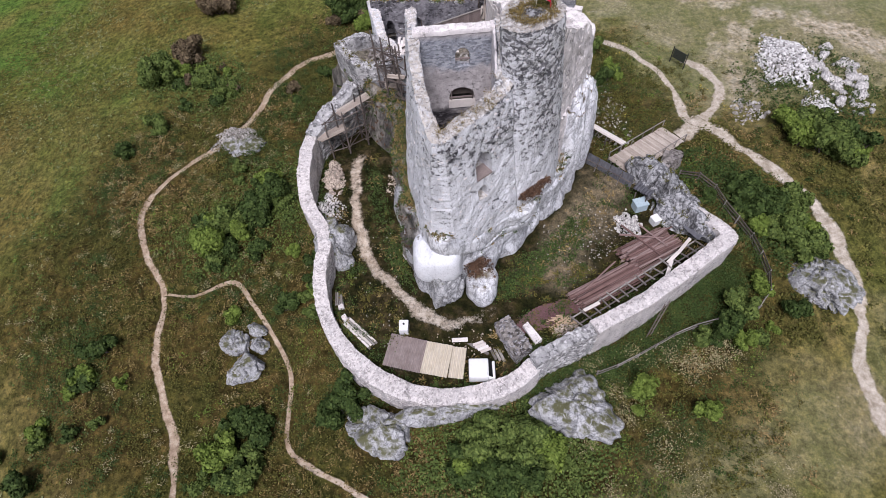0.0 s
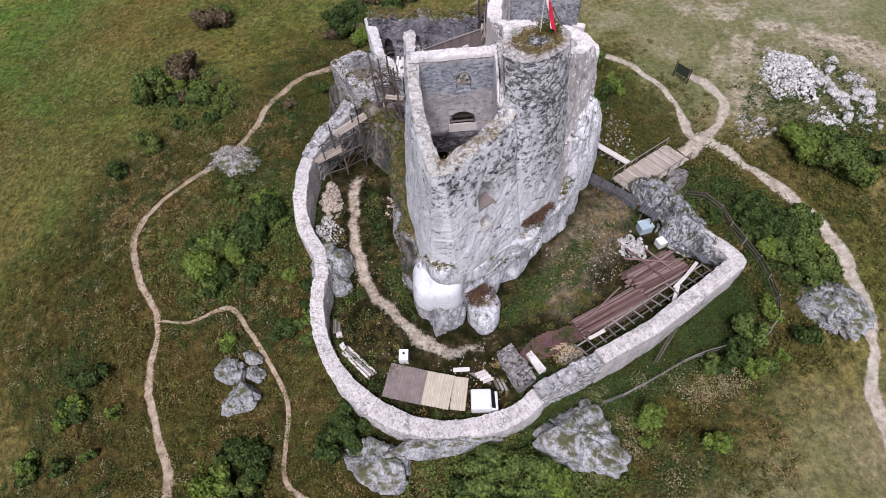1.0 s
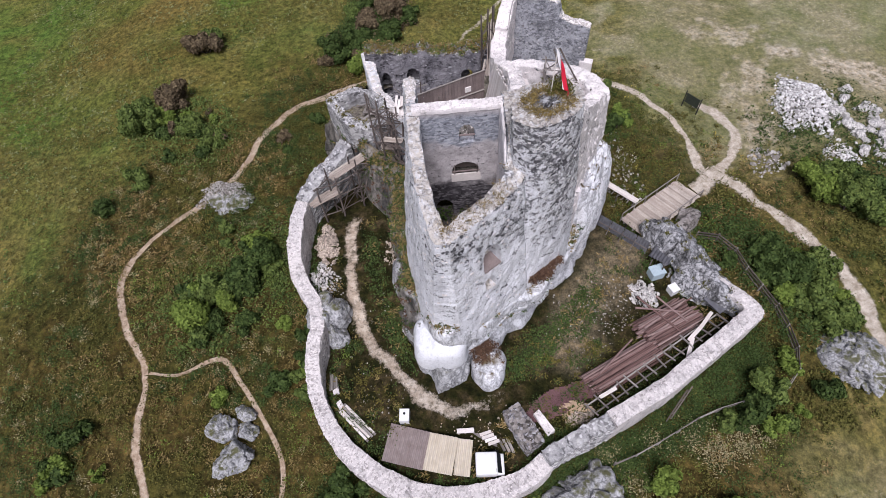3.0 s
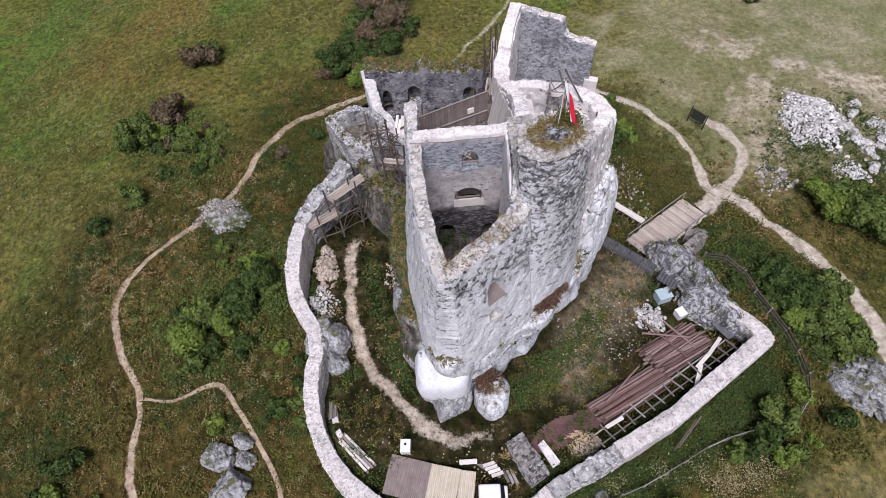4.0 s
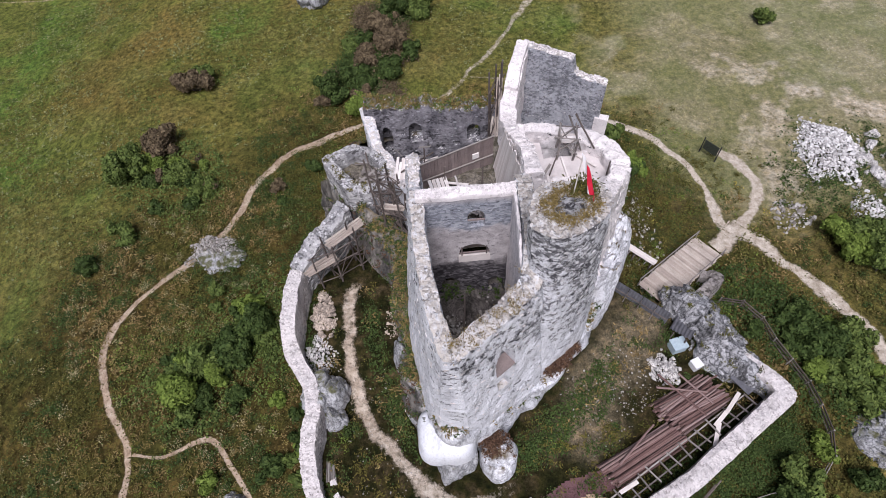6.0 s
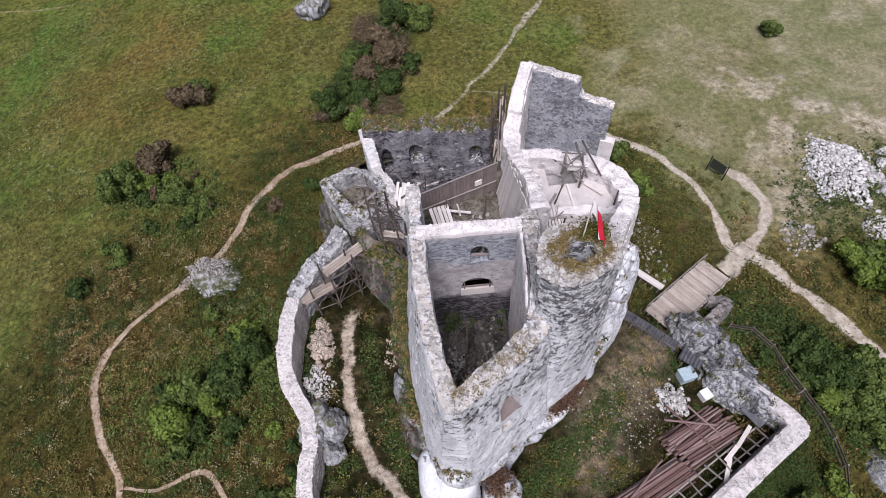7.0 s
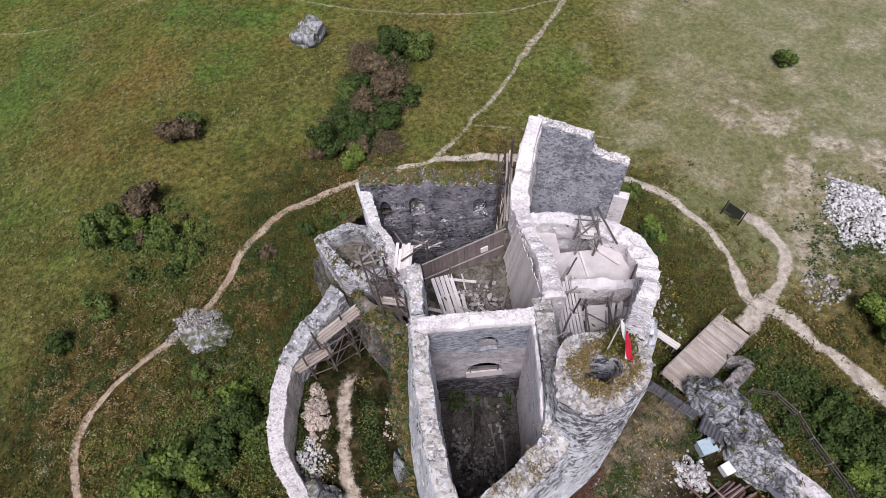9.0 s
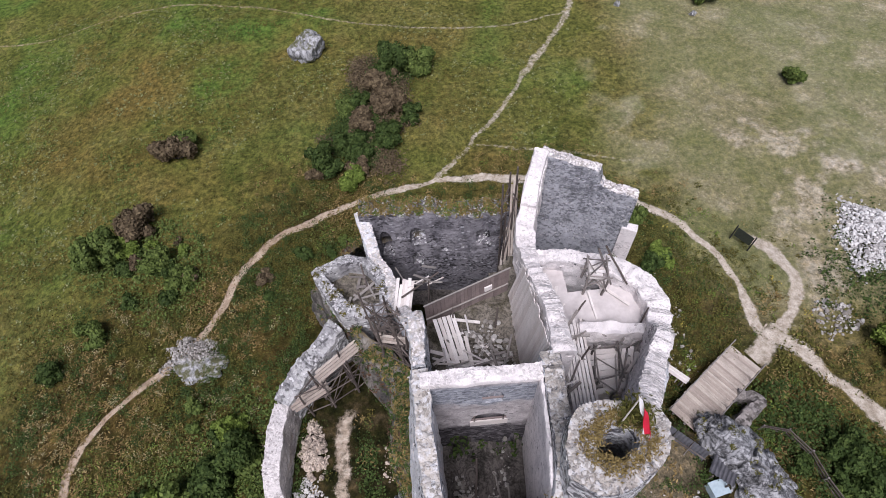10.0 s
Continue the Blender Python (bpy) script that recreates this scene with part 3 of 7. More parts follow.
def cover(ob, x, y, trod):
    """Stores on ob's points what grows or lies on the ground at x, y."""
    flat = np.c_[x, y, 0 * x]
    lush = smooth(-5, -30, x - 0.35 * (y - 55) + 6 * fbm(flat, 0.05, 3, 21)) * smooth(40, 62, y + 5 * fbm(flat, 0.06, 2, 22))
    lush = np.maximum(lush, 0.7 * smooth(55, 66, y) * smooth(34, 18, x + 4 * fbm(flat, 0.08, 2, 23)))
    lush = np.maximum(lush, 0.6 * smooth(-30, -44, x) * smooth(10, 30, y))
    pale = smooth(26, 40, x + 8 * fbm(flat, 0.07, 4, 25)) * smooth(50, 60, y) * smooth(100, 84, y)
    pale = np.maximum(pale, 0.85 * smooth(6, 1.5, far_from([(52, 50), (47, 58), (50, 64), (58, 62)], x, y) + 2 * fbm(flat, 0.3, 3, 26)))
    pale = np.maximum(pale, 0.55 * smooth(7.0, 2.0, far_from([(38, 14), (30, 10), (16, 6), (10, 2)], x, y) + 2.2 * fbm(flat, 0.25, 3, 27)))
    pale = np.maximum(pale, 0.9 * smooth(0.1, 0.6, fbm(flat, 0.12, 5, 29, 0.6)) * smooth(16, 24, x) * smooth(56, 62, y) * smooth(100, 85, y))
    pale = np.maximum(pale, 0.8 * smooth(21, 29, x + 3 * fbm(flat, 0.1, 3, 30)) * smooth(38, 46, y))
    sand = smooth(2.6, 0.4, far_from([(42.5, 59.6), (46, 57)], x, y) + 1.6 * fbm(flat, 0.4, 4, 32, 0.6))
    sand = np.maximum(sand, smooth(3.0, 0.6, far_from([(48.5, 56), (51, 53), (56, 50), (62, 49)], x, y) + 1.8 * fbm(flat, 0.35, 4, 34, 0.6)))
    sand = np.maximum(sand, 0.8 * smooth(2.2, 0.2, far_from([(33.5, 44), (35, 51), (38, 56)], x, y) + 2.4 * fbm(flat, 0.5, 4, 36, 0.6)))
    sand = np.maximum(sand, 0.75 * smooth(2.5, 0.2, far_from([(36, 64.5), (40, 62)], x, y) + 3.0 * fbm(flat, 0.45, 4, 37, 0.65)))
    yard = np.where(inside(COURT, x, y), smooth(0, 0.5, far_from(COURT, x, y, True)), 0)
    stony = 0.75 * yard * smooth(3.0, 0.3, far_from([(9, 24), (12, 28), (14.5, 31), (16, 33)], x, y) + 1.2 * fbm(flat, 0.5, 3, 28))
    for name, data in (("trod", trod), ("lush", lush), ("pale", pale), ("stony", stony), ("yard", yard), ("rough", rough(x, y)), ("sand", sand)):
        ob.data.attributes.new(name, "FLOAT", "POINT").data.foreach_set("value", np.ascontiguousarray(data, dtype=np.float32))
    return ob


def build_ground():
    gx, gy = grown(-62, 58, 0.45, 2500), grown(-10, 108, 0.45, 2500)
    X, Y = np.meshgrid(gx, gy)
    Z = ground_z(X, Y)
    nx, ny = len(gx), len(gy)
    v = np.stack([X, Y, Z], -1).reshape(-1, 3)
    i = (np.arange(ny - 1)[:, None] * nx + np.arange(nx - 1)).ravel()
    f = np.stack([i, i + 1, i + 1 + nx, i + nx], 1)
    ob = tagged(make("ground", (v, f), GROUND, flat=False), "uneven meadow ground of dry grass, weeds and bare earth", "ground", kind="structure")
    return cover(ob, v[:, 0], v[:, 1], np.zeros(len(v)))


def ground_mat():
    n = Nodes("meadow ground")
    big, mid, fine = n.noise(0.06, 5.0, 0.6), n.noise(0.5, 6.0, 0.65), n.noise(5.0, 7.0, 0.72)
    grit = n.noise(26.0, 4.0, 0.7)
    dry = n.ramp(mid, (0.30, (0.085, 0.083, 0.038)), (0.47, (0.145, 0.13, 0.062)), (0.60, (0.20, 0.175, 0.09)), (0.75, (0.27, 0.23, 0.14)))
    olive = n.ramp(mid, (0.30, (0.075, 0.09, 0.03)), (0.5, (0.12, 0.138, 0.046)), (0.7, (0.18, 0.185, 0.075)))
    col = n.mix(n.ramp(big, (0.42, (0, 0, 0)), (0.60, (1, 1, 1))), dry, olive)
    green = n.ramp(n.noise(0.22, 6.0, 0.66), (0.33, (0.0741, 0.0996, 0.0278)), (0.5, (0.116, 0.143, 0.0436)), (0.68, (0.172, 0.18, 0.0741)))
    rusty = n.ramp(n.noise(0.045, 5.0, 0.6), (0.50, (0, 0, 0)), (0.62, (0.75, 0.75, 0.75)))
    green = n.mix(n.ramp(n.noise(0.05, 4.0, 0.55, distortion=0.4), (0.36, (0.9, 0.9, 0.9)), (0.47, (0, 0, 0))), green, (0.085, 0.17, 0.042))
    green = n.mix(rusty, green, (0.165, 0.13, 0.052))
    col = n.mix(n.attr("lush"), col, green)
    wild = n.ramp(mid, (0.30, (0.0211, 0.0169, 0.00704)), (0.46, (0.0422, 0.0324, 0.0127)), (0.58, (0.069, 0.0521, 0.0211)), (0.74, (0.106, 0.081, 0.0352)))
    sward = n.ramp(mid, (0.30, (0.0225, 0.0253, 0.00845)), (0.46, (0.0394, 0.0436, 0.0141)), (0.60, (0.062, 0.0648, 0.0211)), (0.74, (0.0915, 0.088, 0.0324)))
    golden = n.ramp(mid, (0.30, (0.0383, 0.0306, 0.0122)), (0.46, (0.0727, 0.0581, 0.0229)), (0.60, (0.111, 0.09, 0.0383)), (0.74, (0.153, 0.126, 0.0651)))
    patch = n.noise(0.16, 6.0, 0.62, distortion=0.6)
    wild = n.mix(n.ramp(patch, (0.44, (1, 1, 1)), (0.52, (0, 0, 0))), wild, sward)
    wild = n.mix(n.ramp(patch, (0.51, (0, 0, 0)), (0.60, (0.9, 0.9, 0.9))), wild, golden)
    col = n.mix(n.math("MULTIPLY", n.attr("rough"), 0.9), col, wild)
    straw = n.ramp(n.noise(0.35, 7.0, 0.7), (0.35, (0.194, 0.194, 0.0968)), (0.55, (0.3, 0.276, 0.174)), (0.72, (0.464, 0.426, 0.329)))
    straw = n.mix(n.ramp(n.noise(3.2, 8.0, 0.78), (0.56, (0, 0, 0)), (0.64, (0.8, 0.8, 0.8))), straw, (0.56, 0.52, 0.42))
    straw = n.mix(n.ramp(n.noise(0.11, 5.0, 0.6), (0.46, (0.55, 0.55, 0.55)), (0.58, (0, 0, 0))), straw, (0.15, 0.175, 0.065))
    col = n.mix(n.attr("pale"), col, straw)
    col = n.mix(n.attr("sand"), col, n.ramp(n.noise(1.3, 8.0, 0.72), (0.38, (0.20, 0.18, 0.11)), (0.48, (0.42, 0.37, 0.29)), (0.64, (0.60, 0.55, 0.47))))
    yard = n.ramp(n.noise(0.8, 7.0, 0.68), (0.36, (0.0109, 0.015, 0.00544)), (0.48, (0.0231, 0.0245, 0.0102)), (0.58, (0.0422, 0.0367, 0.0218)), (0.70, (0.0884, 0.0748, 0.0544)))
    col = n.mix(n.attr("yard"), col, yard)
    stones = n.ramp(n.noise(9.0, 6.0, 0.75), (0.36, (0.12, 0.105, 0.09)), (0.55, (0.215, 0.195, 0.175)), (0.72, (0.40, 0.375, 0.345)))
    col = n.mix(n.attr("stony"), col, stones)
    blot = n.noise(1.7, 7.0, 0.7)
    col = n.mix(n.math("SUBTRACT", 0.8, n.math("MULTIPLY", n.attr("pale"), 0.45)), col, n.ramp(blot, (0.36, (0.26, 0.28, 0.22)), (0.5, (0.95, 0.95, 0.95)), (0.63, (1.75, 1.6, 1.45))), "MULTIPLY")
    col = n.mix(n.math("SUBTRACT", 0.6, n.math("MULTIPLY", n.attr("pale"), 0.25)), col, n.ramp(fine, (0.30, (0.25, 0.27, 0.22)), (0.50, (0.95, 0.95, 0.95)), (0.66, (1.5, 1.45, 1.35))), "MULTIPLY")
    col = n.mix(0.35, col, n.ramp(grit, (0.3, (0.45, 0.45, 0.42)), (0.55, (1, 1, 1))), "MULTIPLY")
    heads = n.ramp(n.noise(2.6, 8.0, 0.8), (0.70, (0, 0, 0)), (0.78, (0.6, 0.6, 0.6)))
    col = n.mix(heads, col, (0.26, 0.22, 0.11))
    earth = n.ramp(n.noise(1.6, 8.0, 0.7), (0.34, (0.356, 0.299, 0.23)), (0.5, (0.575, 0.506, 0.42)), (0.66, (0.782, 0.719, 0.632)))
    brown = n.ramp(n.noise(1.6, 8.0, 0.7), (0.34, (0.264, 0.171, 0.105)), (0.5, (0.44, 0.303, 0.198)), (0.66, (0.572, 0.44, 0.308)))
    west = n.add("ShaderNodeMapRange", Value=n.add("ShaderNodeSeparateXYZ", Vector=n.co).outputs[0], From_Min=-14.0, From_Max=0.0, To_Min=0.68, To_Max=0.1).outputs[0]
    earth = n.mix(west, earth, brown)
    earth = n.mix(0.6, earth, n.ramp(grit, (0.32, (0.5, 0.5, 0.48)), (0.55, (1, 1, 1))), "MULTIPLY")
    col = n.mix(n.math("SUBTRACT", 1.0, n.math("MULTIPLY", n.attr("pale"), 0.9)), col, (1.02, 0.93, 0.70), "MULTIPLY")
    edge = n.math("ADD", n.attr("trod"), n.math("MULTIPLY", n.math("SUBTRACT", n.noise(2.6, 9.0, 0.8), 0.5), 1.9))
    col = n.mix(n.ramp(edge, (0.28, (0, 0, 0)), (0.68, (0.95, 0.95, 0.95))), col, earth)
    return n.done(col, 0.97, n.math("ADD", fine, n.math("MULTIPLY", grit, 0.4)), 0.9, 0.12, spec=0.1)


GROUND = ground_mat()
build_ground()

for key, (width, line) in PATHS.items():
    p = curve_pts(line, 0.2)[:, :2]
    nrm = offset_line(p)
    q3 = np.c_[p, 0 * p[:, 0]]
    shift = 0.22 * width * fbm(q3, 0.5, 3, 35)
    wide = 1 + 0.35 * fbm(q3, 0.3, 3, 31)
    cols, worn = [], []
    sides = np.linspace(-1.25, 1.25, 11)
    for s in sides:
        xy = p + nrm * (s * width + shift)[:, None]
        z = ground_z(xy[:, 0], xy[:, 1]) + (0.05 if abs(s) < 1 else 0.03 if abs(s) < 1.2 else -0.12)
        cols.append(np.c_[xy, z])
        worn.append(smooth(0.85, 0.2, abs(s) / wide) * {"far": 0.5, "crest": 0.4, "hill": 0.35, "yard": 0.66}.get(key, 1.0))
    if key == "branch":
        worn = [w * smooth(1, 0.9, np.linspace(0, 1, len(p))) for w in worn]
    if key == "yard":
        run = np.linspace(0, 1, len(p))
        worn = [w * smooth(0, 0.08, run) * smooth(1, 0.7, run) for w in worn]
    n, v = len(p), np.concatenate(cols)
    f = [[c * n + i + 1, c * n + i, (c + 1) * n + i, (c + 1) * n + i + 1] for c in range(len(sides) - 1) for i in range(n - 1)]
    ob = tagged(make("path", (v, f), GROUND, flat=False), "narrow trodden sandy footpath across the meadow", "path", kind="structure")
    cover(ob, v[:, 0], v[:, 1], np.concatenate(worn))

# ---- the curtain walls round the yard ----
W_WEST = [(-11.4, 37.4, 1.5, 7.3, 1.15), (-11.7, 35.6, 1.0, 7.4, 1.2), (-11.8, 33.5, 0.8, 7.2, 1.2), (-11.9, 32.0, 0.5, 6.2, 1.2), (-11.7, 30.8, 0.0, 5.0, 1.2), (-10.6, 28.9, 0, 4.5, 1.15),
          (-10.3, 27.2, -0.5, 4.4, 1.15), (-10.65, 25.3, -1, 4.0, 1.15), (-10.75, 23.5, -1.5, 3.3, 1.15), (-10.4, 21.4, -2, 2.6, 1.2), (-9.5, 19.4, -2.5, 2.2, 1.3),
          (-8.1, 17.5, -2.8, 1.7, 1.4), (-6.4, 16.1, -3, 1.2, 1.5), (-4.6, 15.0, -3, 0.9, 1.5), (-2.6, 14.3, -3, 0.75, 1.45), (-0.3, 14.0, -3, 0.7, 1.4), (2.3, 14.1, -3, 0.8, 1.5),
          (4.8, 14.7, -3, 1.2, 1.5), (6.3, 15.6, -3, 2.0, 1.4)]
W_MID = [(6.2, 15.6, -2, 2.9, 1.0), (8.5, 16.7, -2, 3.0, 1.1), (11.3, 17.75, -2, 3.1, 1.2)]
W_EAST = [(11.3, 17.75, -2, 3.2, 1.25), (16.2, 19.9, -1.5, 3.2, 1.25), (20.2, 22.3, -1.5, 3.2, 1.35), (24.7, 24.95, -1.5, 3.4, 1.4), (24.2, 26.0, -1, 3.5, 1.2), (22.2, 28.3, -1, 3.6, 1.1)]
wall_west = tagged(make("wall_west", masonry(W_WEST, seed=1, ragged=0.08, lump=0.08, smooth_line=True), CURTAIN_STONE), "rebuilt pale limestone curtain wall curving round the yard", "wall", kind="structure")
wall_south = tagged(make("wall_south", masonry(W_MID, seed=2, ragged=0.22, lump=0.12), OLD_STONE), "weathered grey rubble stretch of the curtain wall", "wall", kind="structure")
wall_east = tagged(make("wall_east", masonry(W_EAST, seed=3, ragged=0.06, lump=0.05), CURTAIN_STONE), "rebuilt white limestone curtain wall with a sharp corner", "wall", kind="structure")
wall_gate = tagged(make("wall_gate", masonry([(-11.4, 37.5, 1.5, 7.4, 1.3), (-10.6, 38.8, 1.5, 7.6, 1.4), (-9.0, 40.6, 1.5, 8.2, 1.4), (-7.4, 42.4, 1.5, 9.2, 1.4)], seed=4, ragged=0.3), OLD_STONE),
                   "weathered grey rubble wall at the upper gate", "wall", kind="structure")

# ---- the rock under the castle ----
def loft(rings, n, rise, seed, lump=0.5, cap=0.88, shaft=0.0, karst=0.0):
    """A closed form through level outlines (z, outline), roughened like rock."""
    outl = []
    for z, poly in rings:
        p, _ = along(np.array(poly + poly[:1], float), 0.2)
        u = np.linspace(0, len(p) - 1, n, endpoint=False)
        outl.append(np.stack([np.interp(u, np.arange(len(p)), p[:, k]) for k in (0, 1)], 1))
    zs = [z for z, _ in rings]
    levels = np.linspace(zs[0], zs[-1], int((zs[-1] - zs[0]) / rise) + 2)
    cols = []
    for z in levels:
        k = min(np.searchsorted(zs, z, side="right") - 1, len(zs) - 2)
        t = (z - zs[k]) / (zs[k + 1] - zs[k])
        xy = outl[k] * (1 - t) + outl[k + 1] * t
        q = np.c_[xy, np.full(n, z)]
        nrm = -offset_line(xy, True)
        fis = np.abs(fbm(q * (1, 1, 0.3), 0.4, 3, seed + 7))
        amt = 1.2 * lump * fbm(q * (1, 1, 0.4), 0.2, 4, seed) - lump * 0.55 * np.exp(-((fis / 0.09) ** 2)) + 0.05 * fbm(q, 1.9, 4, seed + 3, 0.65)
        if karst:
            wide, small = np.abs(fbm(q * (1, 1, 0.5), 0.30, 2, seed + 21)), np.abs(fbm(q * (1, 1, 0.6), 0.85, 2, seed + 22))
            course = np.abs(value_noise(np.c_[0.18 * q[:, :2], 0.62 * z + 0.9 * value_noise(q, 0.25, seed + 23)], 1.0, seed + 24))
            amt = karst * (1.5 * np.minimum(wide, 0.7) + 0.25 * np.minimum(small, 0.6) - 0.65 - 0.6 * np.exp(-((course / 0.07) ** 2))) + 0.05 * fbm(q, 1.9, 4, seed + 3, 0.65)
            share = (z - zs[0]) / (zs[-1] - zs[0])
            q[:, 2] += 1.1 * share**3 * fbm(q * (1, 1, 0), 0.3, 2, seed + 25)
        q[:, :2] += nrm * amt[:, None]
        cols.append(q)
    v = np.concatenate(cols)
    f = [[c * n + i, c * n + (i + 1) % n, (c + 1) * n + (i + 1) % n, (c + 1) * n + i] for c in range(len(cols) - 1) for i in range(n)]
    f.append(list(range(n))[::-1])
    if cap:
        k, mid = len(cols) - 1, cols[-1].mean(0)
        rim = mid + (cols[-1] - mid) * (cap, cap, 1)
        v = np.concatenate([v, rim])
        f += [[k * n + i, k * n + (i + 1) % n, (k + 1) * n + (i + 1) % n, (k + 1) * n + i] for i in range(n)]
        if shaft:
            v = np.concatenate([v, rim - (0, 0, shaft)])
            f += [[(k + 1) * n + i, (k + 1) * n + (i + 1) % n, (k + 2) * n + (i + 1) % n, (k + 2) * n + i] for i in range(n)]
            f.append([(k + 2) * n + i for i in range(n)])
    return v, f


BASE = [(-2.2, 23.4), (0.3, 22.9), (2.7, 23.8), (4.4, 25.2), (7.5, 27.7), (8.5, 29.4), (10.9, 31.2), (12.0, 32.5), (13.3, 35.9), (15.3, 38.6), (16.2, 42), (15.7, 48.5), (8, 51.5), (-5.5, 52), (-10.8, 46.5), (-7.2, 41.5),
        (-4.6, 36.5), (-4.0, 32), (-3.9, 27.2)]
MIDR = [(-1.5, 23.0), (0.3, 22.7), (2.6, 23.5), (4.7, 25.1), (7.7, 27.2), (8.9, 29.2), (10.9, 31.0), (12.2, 32.8), (13.5, 36.0), (15.0, 38.6), (15.7, 42), (15.2, 48), (8, 50.6), (-5, 51), (-10.2, 46), (-6.6, 42),
        (-4.3, 37), (-3.8, 32), (-3.3, 27)]
LIP = [(-1.0, 22.9), (0.2, 22.5), (2.1, 23.1), (5.2, 25.0), (8.0, 26.9), (9.2, 28.9), (10.8, 30.5), (12.3, 33.2), (13.6, 36.2), (14.4, 38.6), (14.8, 42), (14.6, 47.5), (8, 50.2), (-4.9, 50.6), (-9.7, 45.8), (-6.3, 42.1),
       (-3.7, 37.5), (-3.4, 32.5), (-2.8, 27)]
TOPR = [(-0.9, 23.0), (0.2, 22.6), (1.8, 23.2), (4.9, 25.5), (7.5, 27.2), (8.6, 28.9), (10.1, 30.4), (11.9, 33.4), (13.2, 36.2), (13.8, 38.6), (14.3, 41.5), (14.2, 47), (8, 49.7), (-4.8, 50.2), (-9.2, 45.6), (-6.0, 42.2),
        (-2.5, 38), (-2.0, 33), (-1.6, 27)]
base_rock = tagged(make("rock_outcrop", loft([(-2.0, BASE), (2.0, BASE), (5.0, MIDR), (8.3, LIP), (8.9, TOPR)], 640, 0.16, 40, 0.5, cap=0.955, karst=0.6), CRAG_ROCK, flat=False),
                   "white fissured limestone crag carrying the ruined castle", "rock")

# ---- the ruined castle ----
castle = thing("castle_ruin", (2.5, 34, 8.5), "roofless white limestone castle ruin on a rock crag", "castle")
keep = part("keep_wall", masonry([(-0.9, 34.1, 8.4, 19.8, 0.85), (-0.9, 31.5, 8.4, 19.5, 0.8), (-0.75, 29.0, 8.3, 19.2, 0.9), (-0.45, 26.5, 8.2, 18.9, 1.0), (0.15, 24.2, 8.0, 18.6, 1.05), (2.4, 25.7, 8.2, 18.9, 1.1),
                                  (4.7, 27.3, 8.4, 19.8, 1.2), (5.0, 29.0, 8.4, 21.2, 1.0), (5.2, 31.5, 8.4, 20.4, 0.9), (5.3, 34.2, 8.4, 20.1, 0.9)], seed=5, ragged=0.16, lump=0.09, batter=0.11), KEEP_STONE, castle)
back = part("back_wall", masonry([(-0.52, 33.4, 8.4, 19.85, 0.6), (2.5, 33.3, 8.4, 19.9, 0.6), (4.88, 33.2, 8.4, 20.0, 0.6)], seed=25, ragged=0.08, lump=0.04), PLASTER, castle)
part("inner_facing", masonry([(4.25, 27.7, 8.4, 19.4, 0.24), (4.42, 29.6, 8.4, 20.6, 0.24), (4.6, 31.6, 8.4, 20.2, 0.24), (4.72, 33.0, 8.4, 20.0, 0.24)], seed=26, ragged=0.1, lump=0.04), EAST_STONE, castle, "pale worn plaster facing")
TOWER = [(4.4, 27.9), (5.5, 27.2), (6.9, 27.5), (8.1, 28.3), (8.6, 29.3), (8.5, 30.1), (7.0, 30.6), (5.2, 30.4), (4.5, 29.1)]
TOW_B = [(4.9, 27.2), (5.4, 26.0), (7.1, 26.6), (8.9, 28.1), (9.8, 29.7), (9.9, 31.0), (8.0, 31.5), (5.2, 30.8), (4.8, 29.1)]
TOWER, TOW_B = ([tuple(q) for q in curve_pts(ring + ring[:1], 0.4)[:-1, :2].tolist()] for ring in (TOWER, TOW_B))
TOWER, TOW_B = ([tuple(np.array(ring)[int(u * len(ring))]) for u in np.linspace(0, 0.999, 30)] for ring in (TOWER, TOW_B))
tower = part("corner_tower", loft([(8.2, TOW_B), (16, [(0.5 * a + 0.5 * c, 0.5 * b + 0.5 * d) for (a, b), (c, d) in zip(TOWER, TOW_B)]), (23.5, TOWER)], 90, 0.3, 50, 0.10, cap=0.42, shaft=7.0), KEEP_STONE, castle)
east = part("east_wall", masonry([(7.9, 29.7, 8, 22.4, 1.0), (9.2, 31.5, 8, 20.6, 1.0), (10.5, 33.5, 8, 19.2, 1.0), (11.7, 35.3, 8, 18.2, 1.0), (12.4, 36.5, 8, 16.2, 1.35), (13.0, 38.2, 8, 15.7, 1.35),
                           (12.7, 39.7, 8, 15.6, 1.35), (11.3, 41.0, 8, 15.7, 1.2), (9.5, 41.7, 8, 15.7, 1.0), (7.8, 42.1, 8, 15.8, 0.9), (6.0, 42.3, 8, 16.0, 0.8)], seed=6, ragged=0.22, batter=0.06), EAST_STONE, castle)
part("cross_wall", masonry([(8.2, 37.3, 10, 15.5, 0.7), (10.5, 37.0, 10, 15.6, 0.7), (12.6, 36.4, 10, 15.9, 0.7)], seed=7, ragged=0.15), NEW_STONE, castle)
middle = part("middle_wall", masonry([(6.0, 34.0, 8, 20.0, 1.0), (6.15, 37.0, 8, 19.0, 0.9), (6.0, 40.0, 8, 17.3, 0.9), (6.0, 43.0, 8, 16.0, 1.1), (6.4, 45.0, 6, 16.0, 1.2), (7.2, 47.2, 4, 17.3, 1.0), (8.0, 49.0, 4, 18.0, 1.0)], seed=8,
                             ragged=0.2), NEW_STONE, castle)
